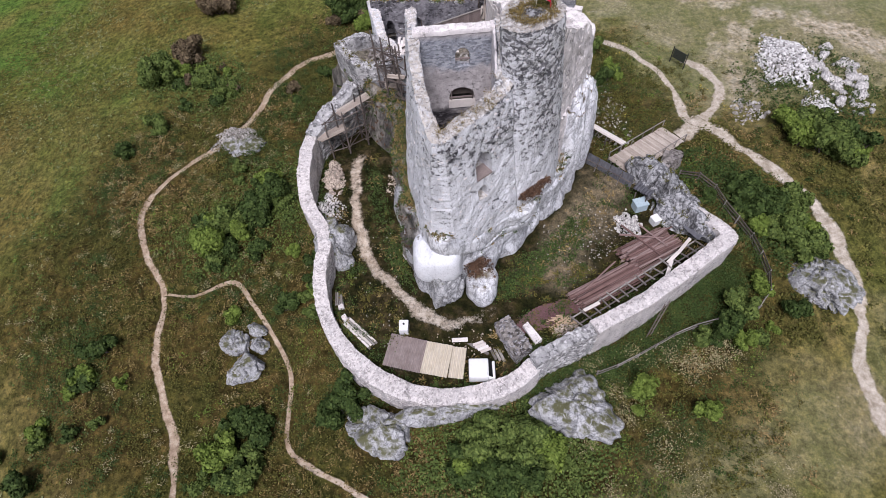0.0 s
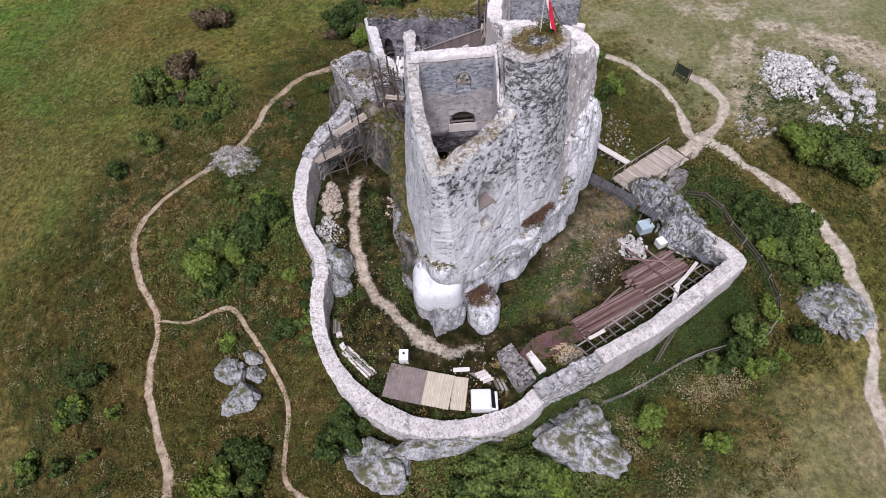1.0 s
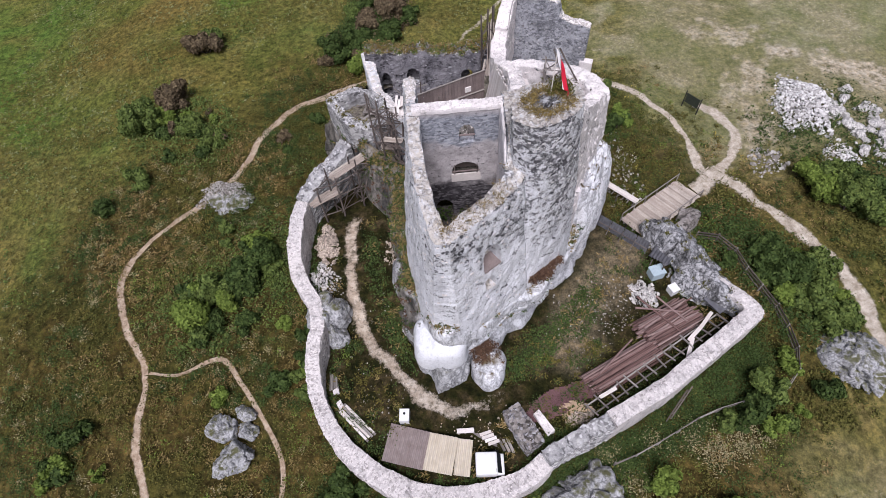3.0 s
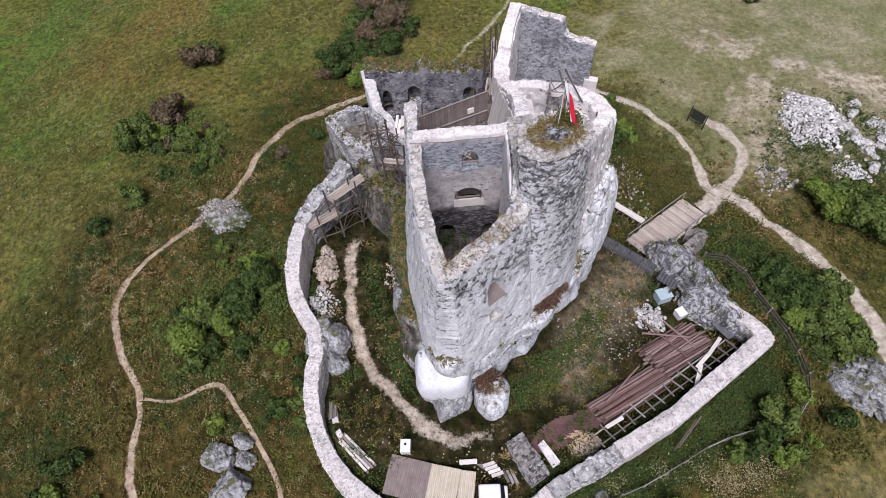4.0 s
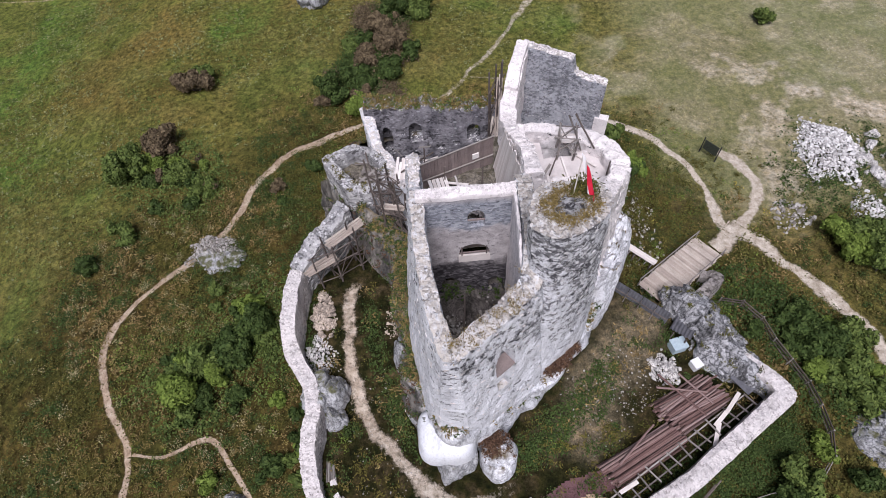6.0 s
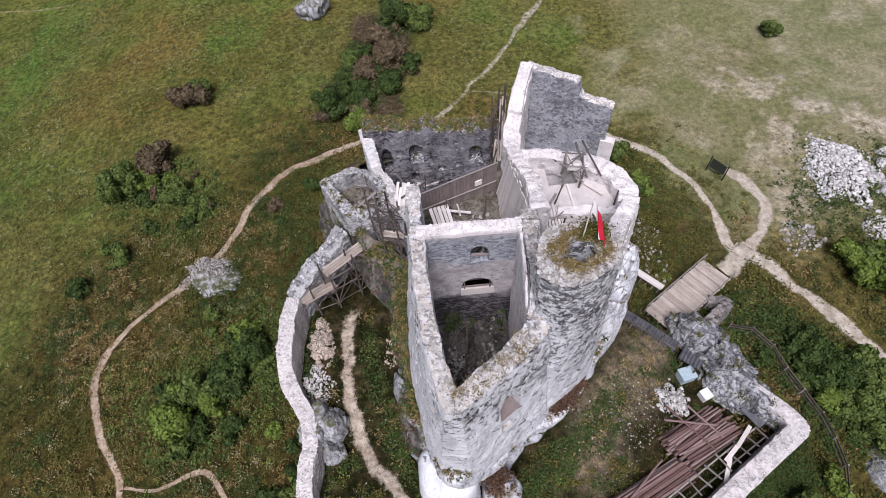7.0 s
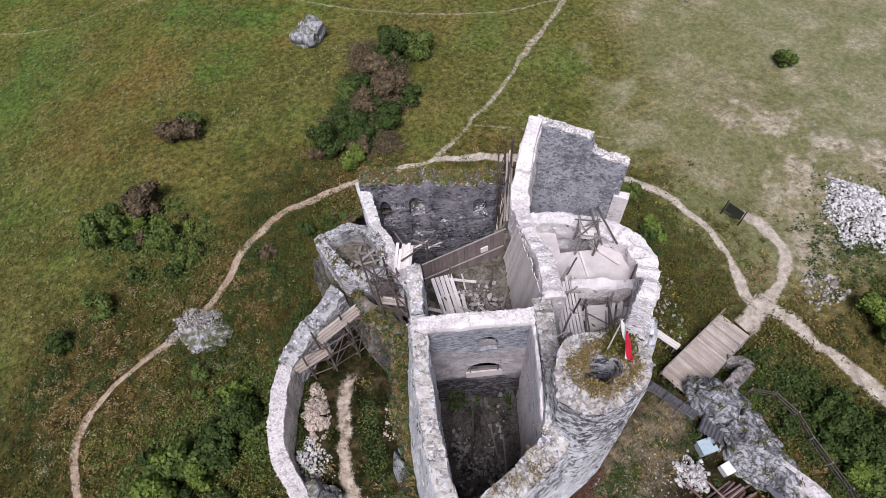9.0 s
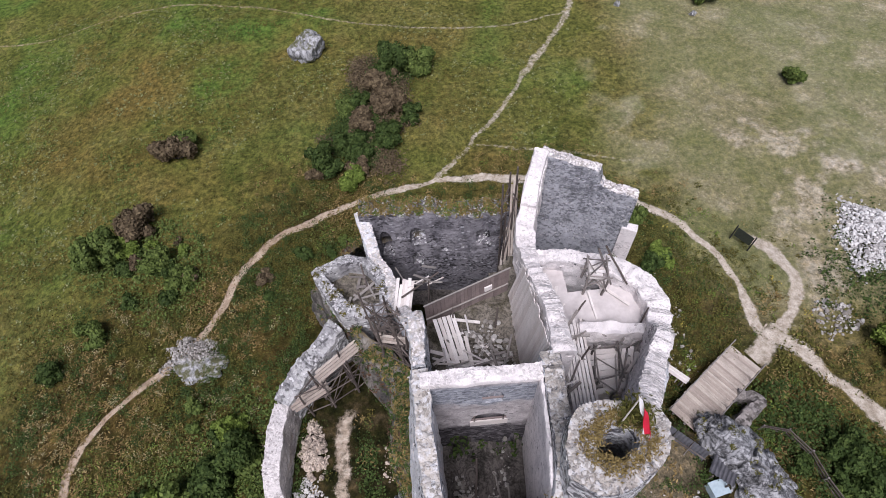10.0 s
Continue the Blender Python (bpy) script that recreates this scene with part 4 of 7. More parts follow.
high = part("high_wall", masonry([(8.0, 48.9, 4, 18.0, 0.8), (9.6, 48.3, 4, 17.8, 0.8), (11.6, 47.5, 4, 17.2, 0.8), (11.9, 47.3, 4, 16.0, 0.8), (14.2, 46.3, 4, 15.6, 0.85)], seed=9, ragged=0.15, lump=0.05), BLUE_STONE, castle)
north = part("north_wall", masonry([(-5.0, 49.6, 1, 13.0, 1.5), (-1.0, 49.3, 1, 12.7, 1.6), (3.0, 48.9, 1, 12.8, 1.6), (7.0, 48.4, 1, 13.0, 1.6)], seed=10, ragged=0.4), DARK_STONE, castle)
west = part("west_wall", masonry([(-4.9, 49.4, 2, 12.8, 1.0), (-4.3, 47.0, 2, 10.6, 0.9), (-3.1, 44.2, 2, 11.0, 0.9), (-2.4, 41.5, 4, 12.0, 0.9), (-1.3, 38.8, 8, 14.5, 0.9), (-1.0, 37.5, 8, 19.2, 0.8), (-0.95, 36.6, 8, 19.6, 0.8),
                           (-0.95, 34.3, 8, 19.7, 0.8)], seed=11, ragged=0.2), KEEP_STONE, castle)
annexe = part("annexe_wall", masonry([(-8.4, 45.6, 3, 11.1, 0.8), (-6.3, 42.3, 3, 11.0, 1.0), (-3.4, 42.0, 4, 11.0, 1.0), (-3.4, 44.2, 4, 10.9, 0.8), (-4.8, 46.3, 4, 11.0, 0.8), (-6.2, 46.4, 3, 11.2, 0.8)], seed=12, ragged=0.2, closed=True), OLD_STONE, castle)


def floor_vf(poly, z, rough, seed, step=0.35):
    xs, ys = np.array(poly).T
    gx, gy = np.arange(xs.min() - step, xs.max() + 2 * step, step), np.arange(ys.min() - step, ys.max() + 2 * step, step)
    X, Y = np.meshgrid(gx, gy)
    p = np.stack([X, Y, 0 * X], -1).reshape(-1, 3)
    p[:, 2] = z + rough * fbm(p, 0.6, 3, seed) + 0.3 * rough * value_noise(p, 2.7, seed + 1)
    i = (np.arange(len(gy) - 1)[:, None] * len(gx) + np.arange(len(gx) - 1)).ravel()
    f = np.stack([i, i + 1, i + 1 + len(gx), i + len(gx)], 1)
    c = p[f].mean(1)
    keepers = inside(poly, c[:, 0], c[:, 1])
    return p, f[keepers]


FLOOR_DEBRIS = rock_mat("floor debris", (0.216, 0.191, 0.155), (0.122, 0.108, 0.0756), (0.0432, 0.0403, 0.0252))
KEEP_DEBRIS = rock_mat("dark earth and debris", (0.17, 0.15, 0.135), (0.075, 0.066, 0.058), (0.02, 0.02, 0.016))
part("room_floor", floor_vf([(-0.3, 25), (4.8, 28), (5.2, 34), (-0.8, 34)], 9.2, 0.35, 61), KEEP_DEBRIS, castle, flat=False)
part("room_floor", floor_vf([(-0.9, 34), (5.4, 34), (5.8, 44), (-1.2, 39)], 13.4, 0.3, 62), FLOOR_DEBRIS, castle, flat=False)
part("room_floor", floor_vf([(5.4, 30.5), (10, 30.5), (12.7, 36.5), (5.4, 37.5)], 13.3, 0.3, 63), NEW_STONE, castle, flat=False)
SCREED = plain_mat("worn terrace screed", (0.50, 0.455, 0.44), (0.66, 0.61, 0.59), 1.1, 0.9, 0.0, 0.5)
part("terrace", floor_vf([(5.4, 37.2), (12.6, 36.6), (12.6, 40), (11.2, 41.2), (10.3, 41.3), (10.3, 40.1), (8.2, 40.1), (8.2, 41.8), (5.8, 42)], 14.7, 0.05, 64, 0.2), SCREED, castle)
part("room_floor", floor_vf([(-4.5, 44), (-2, 40), (5.8, 43), (7.5, 48.8), (-4.8, 49.6)], 1.5, 0.3, 65), KEEP_DEBRIS, castle, flat=False)
part("annexe_floor", floor_vf([(-8.4, 45.6), (-6.3, 42.3), (-3.4, 42), (-3.4, 44.2), (-4.8, 46.3)], 9.7, 0.2, 66), FLOOR_DEBRIS, castle, flat=False)

for ob in (keep, back, tower, east, middle, high, north, west, annexe, base_rock, wall_west, wall_south, wall_east, wall_gate):
    outward(ob)

# ---- boulders ----
def boulder(at, size, seed, mat=None, turn=0.0, n=44, label="grey weathered limestone boulder half sunk in the grass", group="boulders"):
    z = gz(at[0], at[1])
    ob = make("boulder", rock_vf((at[0], at[1], z + size[2] * 0.18), size, seed, n, turn=turn, ridges=1.15), mat or GREY_ROCK, at=(at[0], at[1], z), flat=False)
    return tagged(ob, label, "rock", group)


boulder((-19.2, 21.0), (2.5, 2.6, 2.4), 71)
boulder((-17.2, 20.9), (1.7, 1.7, 1.7), 72)
boulder((-17.3, 22.2), (1.6, 1.3, 1.3), 89)
boulder((-18.2, 18.8), (3.3, 2.9, 2.7), 73, turn=25)
boulder((-6.3, 12.5), (5.2, 3.6, 3.4), 74, turn=-25, n=34)
boulder((9.2, 13.0), (6.6, 5.2, 3.6), 75, n=60, turn=-38, label="large pale limestone boulder below the curtain wall")
boulder((32.9, 21.4), (4.4, 5.8, 3.0), 76, GREY_ROCK, n=60, turn=15)
boulder((-10.3, 28.7), (2.4, 2.6, 4.6), 77, label="grey rock standing at the foot of the wall")
boulder((-9.0, 29.0), (1.9, 2.4, 3.4), 78, label="grey rock standing at the foot of the wall")
boulder((-9.1, 26.9), (1.5, 1.9, 2.6), 79, label="grey rock standing at the foot of the wall")
boulder((-13.6, 85.3), (4.2, 3.4, 4.2), 80)
boulder((-21.0, 43.9), (4.2, 3.2, 1.2), 81, GREY_ROCK, label="low grey rock mound beside the path")


def bulge(c, size, seed, mat, label, blunt=0.7, rough=0.05):
    """A smooth, blunt limestone bulge."""
    v, f = sphere_pts(40, 64)
    d = np.sign(v) * np.abs(v) ** blunt
    p = d * np.array(size) / 2
    amt = 1 + 2.2 * rough * fbm(p + seed, 0.5, 3, seed) - rough * np.exp(-((np.abs(fbm(p * (1, 1, 0.5) + seed, 0.6, 2, seed + 3)) / 0.06) ** 2)) + 0.2 * rough * fbm(p, 3.0, 3, seed + 5)
    return tagged(make("boulder", (p * amt[:, None] + np.array(c), f), mat, at=(c[0], c[1], c[2] - size[2] / 2), flat=False), label, "rock", "boulders")


pinnacle = bulge((2.9, 22.75, 2.7), (2.9, 2.9, 4.4), 82, CRAG_ROCK, "rounded white rock pinnacle with a brown grassy top", 0.85, 0.09)
bulge((-0.6, 23.6, 6.35), (3.9, 3.5, 3.9), 87, SMOOTH_ROCK, "smooth white rock bulge under the keep", 0.6, 0.03)
boulder((-0.45, 22.6), (2.8, 2.5, 5.6), 83, GREY_ROCK, label="white rock pinnacle at the foot of the crag")
for k, (bx, by, bh) in enumerate(((-1.6, 24.2, 8.5), (-2.3, 26.8, 8.0), (-2.9, 29.8, 7.0))):
    boulder((bx, by), (1.9, 2.8, bh), 240 + k, GREY_ROCK, label="steep grey rock rib on the crag's flank", group="rock ribs", turn=12 * k)
ribs = [boulder(at, size, seed, CRAG_ROCK, turn, 40, "white weathered rock rib rising beside the tower", "rock ribs")
        for at, size, seed, turn in (((9.9, 30.6), (3.2, 1.8, 6.5), 251, 40), ((8.1, 29.2), (2.0, 1.4, 4.2), 252, 45), ((11.6, 32.7), (2.1, 3.0, 15.5), 253, -38), ((13.0, 35.4), (2.2, 3.0, 13.5), 254, -30))]
shelf = tagged(make("boulder", rock_vf((7.5, 27.15, 9.5), (3.0, 1.3, 1.2), 260, 30, 0.3, 42), CRAG_ROCK, at=(7.5, 27.15, 9.0), flat=False), "narrow rock shelf under the tower with brown grass", "rock", "rock ribs")
boulder((27.5, 89.5), (1.0, 0.8, 0.8), 87)
boulder((36.5, 86.0), (1.0, 0.9, 0.8), 88)
boulder((-0.6, 13.2), (7.5, 1.7, 3.0), 84, GREY_ROCK, n=44, label="rock ledge carrying the curtain wall")
rock_e = tagged(make("rock_outcrop", rock_vf((20.9, 31.0, 1.4), (4.4, 8.6, 5.2), 85, 90, 0.5, turn=30, ridges=1.7), DARK_ROCK, at=(20.2, 30.3, 0), flat=False), "dark jagged limestone outcrop at the end of the wall", "rock")


# ---- shrubs ----
def leaf_quads(centers, size, rng, stretch=1.6, facing=None):
    n = len(centers)
    a = rng.normal(size=(n, 3))
    if facing is not None:
        a = np.cross(a, facing + 0.45 * rng.normal(size=(n, 3)))
    a /= np.linalg.norm(a, axis=1)[:, None]
    b = np.cross(a, rng.normal(size=(n, 3)) if facing is None else facing + 0.45 * rng.normal(size=(n, 3)))
    b /= np.linalg.norm(b, axis=1)[:, None]
    s = size * rng.uniform(0.6, 1.3, n)[:, None]
    v = np.stack([centers - a * s * stretch / 2, centers + b * s * 0.5, centers + a * s * stretch / 2, centers - b * s * 0.5], 1).reshape(-1, 3)
    return v, np.arange(4 * n).reshape(-1, 4)


def shrub(x, y, r, h, mat, seed, leaf=0.21, dense=1.0, label="leafy green shrub in the rough grass", stem=WOOD_DARK, z=None):
    rng = np.random.default_rng(seed)
    z = gz(x, y) if z is None else z
    ob = thing("shrub", (x, y, z), label, "shrub", "shrubs")
    stems, lobes = [], []
    k = max(4, int(5 * r + 3))
    for i in range(k):
        q = rng.uniform(0, 2 * math.pi)
        d = r * math.sqrt(rng.uniform(0.0, 0.62))
        top = np.array((x + d * math.cos(q), y + d * math.sin(q), z + h * rng.uniform(0.3, 0.9)))
        stems.append(pole((x + 0.15 * d * math.cos(q), y + 0.15 * d * math.sin(q), z - 0.1), top, 0.05 + 0.02 * r, 0.015, 5, 0.05))
        lobes.append((top, r * rng.uniform(0.28, 0.5)))
    cs, out = [], []
    for top, lr in lobes:
        n = int(230 * dense * (lr / 0.5) ** 2) + 30
        d = rng.normal(size=(n, 3))
        d /= np.linalg.norm(d, axis=1)[:, None]
        rad = lr * rng.uniform(0.45, 1.0, n) ** 0.5 * (1 + 0.35 * value_noise(d * 2.2 + top, 1.0, seed))
        c = top + d * rad[:, None] * (1, 1, 0.85 * h / max(h, 1.2 * r) + 0.15)
        ok = c[:, 2] > z + 0.05
        cs.append(c[ok])
        out.append(d[ok])
    part("stem", join(*stems), stem, ob)
    part("crown", leaf_quads(np.concatenate(cs), leaf, rng, 1.6, np.concatenate(out)), mat, ob)
    return ob


SHRUBS = [(-22.4, 31.2, 1.9, 1.9, LEAF_D), (-20.4, 33.0, 1.6, 1.8, LEAF_A), (-18.2, 33.8, 1.7, 1.7, LEAF_B), (-16.6, 36.0, 1.8, 1.9, LEAF_B), (-21.2, 28.6, 1.2, 1.2, LEAF_A), (-17.6, 29.6, 1.2, 1.0, LEAF_B),
          (-32.2, 56.3, 2.3, 2.2, LEAF_A), (-29.0, 59.2, 1.9, 2.2, LEAF_C), (-26.6, 54.6, 1.6, 1.4, LEAF_A), (-24.0, 52.5, 1.5, 1.2, LEAF_A), (-27.4, 69.2, 2.0, 2.0, LEAF_C), (-26.6, 70.6, 1.4, 1.4, LEAF_A),
          (-8.8, 16.0, 1.5, 2.2, LEAF_B), (-9.6, 14.2, 1.7, 1.8, LEAF_B), (-19.8, 12.4, 1.7, 1.7, LEAF_D), (-18.0, 10.6, 1.6, 1.3, LEAF_A), (-17.0, 13.6, 1.5, 1.2, LEAF_B), (-19.4, 25.0, 1.4, 1.3, LEAF_B),
          (2.0, 11.0, 1.9, 1.5, LEAF_A), (4.6, 10.4, 2.0, 1.8, LEAF_A), (6.6, 9.6, 1.6, 1.6, LEAF_D), (0.4, 9.2, 1.7, 1.2, LEAF_B), (3.0, 8.4, 1.7, 1.2, LEAF_B),
          (30.6, 33.6, 1.7, 1.8, LEAF_A), (30.0, 29.4, 1.9, 1.8, LEAF_B), (32.4, 29.4, 1.6, 1.8, LEAF_A), (31.0, 26.8, 1.7, 1.7, LEAF_A), (32.6, 25.0, 1.5, 1.5, LEAF_A), (28.6, 31.6, 1.6, 1.5, LEAF_B), 
          (29.0, 27.0, 1.1, 1.2, LEAF_D), (36.6, 39.4, 1.7, 1.7, LEAF_D), (38.6, 35.6, 2.0, 2.1, LEAF_A), (38.4, 38.6, 1.8, 1.8, LEAF_A), (40.4, 37.4, 1.7, 1.8, LEAF_B), (37.0, 36.9, 1.6, 1.7, LEAF_D), (40.2, 34.6, 1.8, 1.8, LEAF_A), (24.8, 19.8, 1.6, 1.8, LEAF_A), (23.2, 18.2, 1.4, 1.7, LEAF_B),
          (21.0, 17.9, 1.0, 1.0, LEAF_A), (27.2, 21.4, 1.1, 1.1, LEAF_D), (-2.3, 80.6, 2.2, 2.4, LEAF_B), (0.3, 80.2, 1.9, 2.0, LEAF_A), (-11.2, 60.6, 1.8, 1.8, LEAF_A), (-7.6, 62.6, 1.6, 1.4, LEAF_D),
          (-10.4, 64.8, 1.9, 2.0, LEAF_B), (-8.0, 68.0, 1.8, 1.5, LEAF_B), (-6.0, 71.0, 1.8, 1.4, LEAF_C), (-3.6, 73.4, 1.9, 1.5, LEAF_C), (-6.6, 66.0, 1.7, 1.2, LEAF_B), (-3.8, 68.4, 1.8, 1.2, LEAF_B), (-8.6, 74.0, 1.6, 1.2, LEAF_A),
          (-1.2, 71.6, 1.5, 1.1, LEAF_B), (-4.6, 76.6, 1.8, 1.6, LEAF_C), (43.0, 72.0, 1.3, 1.6, LEAF_A), (38.5, 89.0, 2.0, 2.0, LEAF_A), (-31.0, 47.6, 1.3, 1.2, LEAF_A), (-34.0, 44.6, 1.2, 1.0, LEAF_B)]
THICKETS = [([(-23, 31), (-19, 33.5), (-16, 37)], 2.6, 17), ([(27, 36), (29.5, 32), (31.5, 27), (31, 23)], 2.4, 9), ([(-2, 9), (4, 9.5), (8, 8.5)], 2.2, 7), ([(-33, 57), (-27, 56), (-23, 52)], 3.0, 15), ([(20, 48), (18, 54), (12, 57)], 2.2, 9),
            ([(-14, 49), (-10, 55), (-3, 57)], 2.0, 9), ([(-20, 13), (-17, 11)], 2.4, 7), ([(-38, 20), (-34, 10)], 4.0, 6), ([(-20, 24), (-17, 27)], 1.6, 4), ([(38, 38), (42, 35), (47, 33)], 3.0, 9), ([(22, 17.5), (26, 19), (29, 17)], 2.0, 6),
            ([(-9, 62), (-6, 70), (-2, 80)], 3.2, 11), ([(-13, 22), (-14, 28), (-15, 34)], 2.0, 7), ([(14, 12), (18, 13)], 2.5, 4), ([(-19, 39), (-20, 33), (-22, 27)], 2.6, 10), ([(-34, 24), (-32, 16)], 2.6, 7), ([(31, 31), (30, 25)], 2.0, 5)]
rng = np.random.default_rng(44)
for line, wide, count in THICKETS:
    p, _ = along(np.array(line, float), 0.1)
    for _ in range(count):
        x, y = p[rng.integers(len(p))] + rng.normal(size=2) * wide * 0.6
        if min(float(far_from(w[1], np.array([x]), np.array([y]))[0]) for w in PATHS.values()) < 1.7 or float(far_from(COURT, np.array([x]), np.array([y]), True)[0]) < 1.3:
            continue
        r = rng.uniform(0.55, 1.35)
        SHRUBS.append((x, y, r, r * rng.uniform(0.8, 1.2), (LEAF_A, LEAF_B, LEAF_B, LEAF_D, LEAF_C)[int(rng.integers(5 if y > 50 else 4))]))
for k, (x, y, r, h, m) in enumerate(SHRUBS):
    if min(float(far_from(line, np.array([x]), np.array([y]))[0]) - width for width, line in PATHS.values()) < 1.05 * r:
        continue
    shrub(x, y, r, 1.3 * h, m, 300 + k, label={LEAF_C.name: "low reddish-brown shrub in the meadow", LEAF_D.name: "bright green leafy shrub in rough grass"}.get(m.name, "dark green leafy shrub in rough grass"))


# ---- openings in the castle walls ----
def carve(ob, *cuts):
    """Cut real holes through a wall."""
    v, f = join(*cuts)
    me = bpy.data.meshes.new("cut")
    me.from_pydata(v.tolist(), [], f)
    tool = new("cut", me)
    mod = ob.modifiers.new("cut", "BOOLEAN")
    mod.operation, mod.object, mod.solver = "DIFFERENCE", tool, "EXACT"
    bpy.context.view_layer.update()
    done = bpy.data.meshes.new_from_object(ob.evaluated_get(bpy.context.evaluated_depsgraph_get()))
    ob.modifiers.clear()
    ob.data = done
    bpy.data.objects.remove(tool)


def arch(c, w, h, depth, turn=0.0):
    """A cutter with a round head: c is the middle of the sill."""
    half = [(-w / 2, 0), (w / 2, 0), (w / 2, h * 0.62)] + [(w / 2 * math.cos(a), h * 0.62 + h * 0.38 * math.sin(a)) for a in np.linspace(0.4, math.pi - 0.4, 6)] + [(-w / 2, h * 0.62)]
    k = len(half)
    m = np.array(Euler((0, 0, radians(turn))).to_matrix())
    v = np.array([(x, y, z) for y in (-depth / 2, depth / 2) for x, z in half]) @ m.T + np.array(c, float)
    f = [list(range(k)), [k + i for i in range(k)][::-1]] + [[i, k + i, k + (i + 1) % k, (i + 1) % k] for i in range(k)]
    return v, f


SE = math.degrees(math.atan2(3.1, 4.55))
carve(back, arch((2.52, 33.3, 17.05), 1.05, 1.6, 2.6), arch((2.4, 33.3, 13.25), 1.9, 1.9, 2.6), arch((0.75, 33.3, 9.0), 1.3, 2.1, 2.6), arch((3.9, 33.3, 9.0), 1.1, 1.9, 2.6))
carve(keep, arch((3.05, 25.3, 13.9), 1.45, 2.2, 2.2, SE), arch((3.0, 24.9, 11.9), 0.85, 1.3, 1.8, SE), box((4.55, 30.2, 17.0), (1.0, 0.25, 0.25)), box((4.6, 31.6, 16.2), (1.0, 0.25, 0.25)))
carve(north, arch((-3.4, 48.9, 7.7), 0.95, 3.2, 1.9), arch((-0.9, 48.9, 9.1), 1.2, 2.2, 1.9), arch((4.1, 48.6, 9.0), 1.2, 2.1, 1.9), box((1.2, 48.3, 8.4), (0.8, 1.0, 0.6)), arch((-1.15, 48.9, 6.1), 0.9, 1.9, 1.6), box((2.6, 48.3, 8.9), (0.6, 1.0, 0.5)), box((-2.2, 48.4, 10.2), (0.7, 0.9, 0.7)))
carve(middle, box((6.9, 46.4, 15.2), (1.6, 0.4, 0.4)))

# timber left in the openings, and panels added for their dark insides
part("sill_board", box((2.4, 33.0, 13.62), (2.1, 0.14, 0.75), 0, 0.01), WOOD_PALE, castle, "pale boarding across the low window")
for x0, x1, z in ((1.4, 3.4, 14.25), (2.0, 3.05, 17.75)):
    part("window_bar", beam((x0, 33.0, z), (x1, 33.0, z), 0.09), WOOD_BROWN, castle, "brown timber rail")
for x in (1.6, 3.2):
    part("window_bar", beam((x, 33.0, 13.3), (x, 33.0, 14.9), 0.08), WOOD_DARK, castle, "dark timber bar")
# added sheet: gives the opening the darkness of the room beyond
part("window_shutter", box((2.4, 33.5, 14.6), (1.8, 0.05, 0.9)), WOOD_DARK, castle, "added dark sheet standing for the unlit room behind")

# panel added behind the opening so its inside reads brown and dim
part("window_board", box((2.3, 26.4, 15.0), (2.2, 0.1, 2.8), SE), WOOD_RED, castle, "added brown panel standing for the dim window interior")

# slab added to hide the brightly lit sill under a brown tone
part("window_sill", box((3.0, 25.37, 13.96), (1.38, 1.05, 0.1), SE), WOOD_BROWN, castle, "added brown cover dimming the pale window sill")

# ---- timber works in the upper castle ----
def boards(ob, a0, a1, b0, b1, n, mat, gap=0.03, thick=0.05, jit=0.06, name="board"):
    """n boards side by side, each from the line a0-a1 to the line b0-b1."""
    a0, a1, b0, b1 = (np.array(v, float) for v in (a0, a1, b0, b1))
    w = np.linalg.norm(a1 - a0) / n - gap
    across = (a1 - a0) / np.linalg.norm(a1 - a0)
    for k in range(n):
        u = (k + 0.5) / n
        a, b = a0 + (a1 - a0) * u, b0 + (b1 - b0) * u
        d = (b - a) / np.linalg.norm(b - a)
        a, b = a - d * RNG.uniform(-jit, jit), b + d * RNG.uniform(-jit, jit)
        part(name, beam(a, b, w * RNG.uniform(0.9, 1.0), thick, np.cross(d, across) + RNG.normal(size=3) * 0.02), mat, ob)


screen = thing("board_partition", (2.0, 40.3, 13.4), "tall brown boarded partition across the roofless middle room", "partition")
boards(screen, (-0.6, 39.4, 13.3), (4.75, 41.35, 13.3), (-0.6, 39.4, 15.9), (4.75, 41.35, 16.1), 22, WOOD_BROWN, 0.006, 0.05, 0.0)
part("rail", beam((-0.6, 39.33, 14.3), (4.75, 41.28, 14.3), 0.1, 0.06), WOOD_GREY, screen)
part("top_rail", beam((-0.65, 39.36, 15.95), (4.8, 41.31, 16.15), 0.09, 0.07), WOOD_GREY, screen)
part("hatch", box((3.4, 40.78, 14.85), (0.5, 0.1, 0.45), 20), WOOD_PALE, screen, "small pale hatch")

cladding = thing("leaning_boards", (4.4, 38, 13.4), "row of pale old boards leaning on the inner wall", "boards")
boards(cladding, (4.75, 34.7, 13.3), (4.75, 41.0, 13.3), (5.5, 34.7, 19.5), (5.45, 41.0, 17.0), 26, WOOD_PALE, 0.04, 0.045, 0.25)
decking = thing("board_deck", (7.0, 35, 14.5), "pale boards laid as a walkway beside the inner wall", "walkway")
boards(decking, (6.75, 32.4, 15.6), (8.2, 32.2, 15.6), (7.1, 38.0, 15.2), (8.55, 37.8, 15.2), 7, WOOD_PALE, 0.05, 0.06, 0.3)
for y in (33.8, 36.8):
    part("joist", beam((6.5, y, 15.35), (8.7, y, 15.3), 0.14), WOOD_GREY, decking)
    for x in (6.9, 8.4):
        part("prop", pole((x, y, 13.2), (x, y, 15.3), 0.07), WOOD_DARK, decking)
loose = thing("board_stack", (0.8, 37.5, 13.4), "long pale boards leaning over debris", "boards")
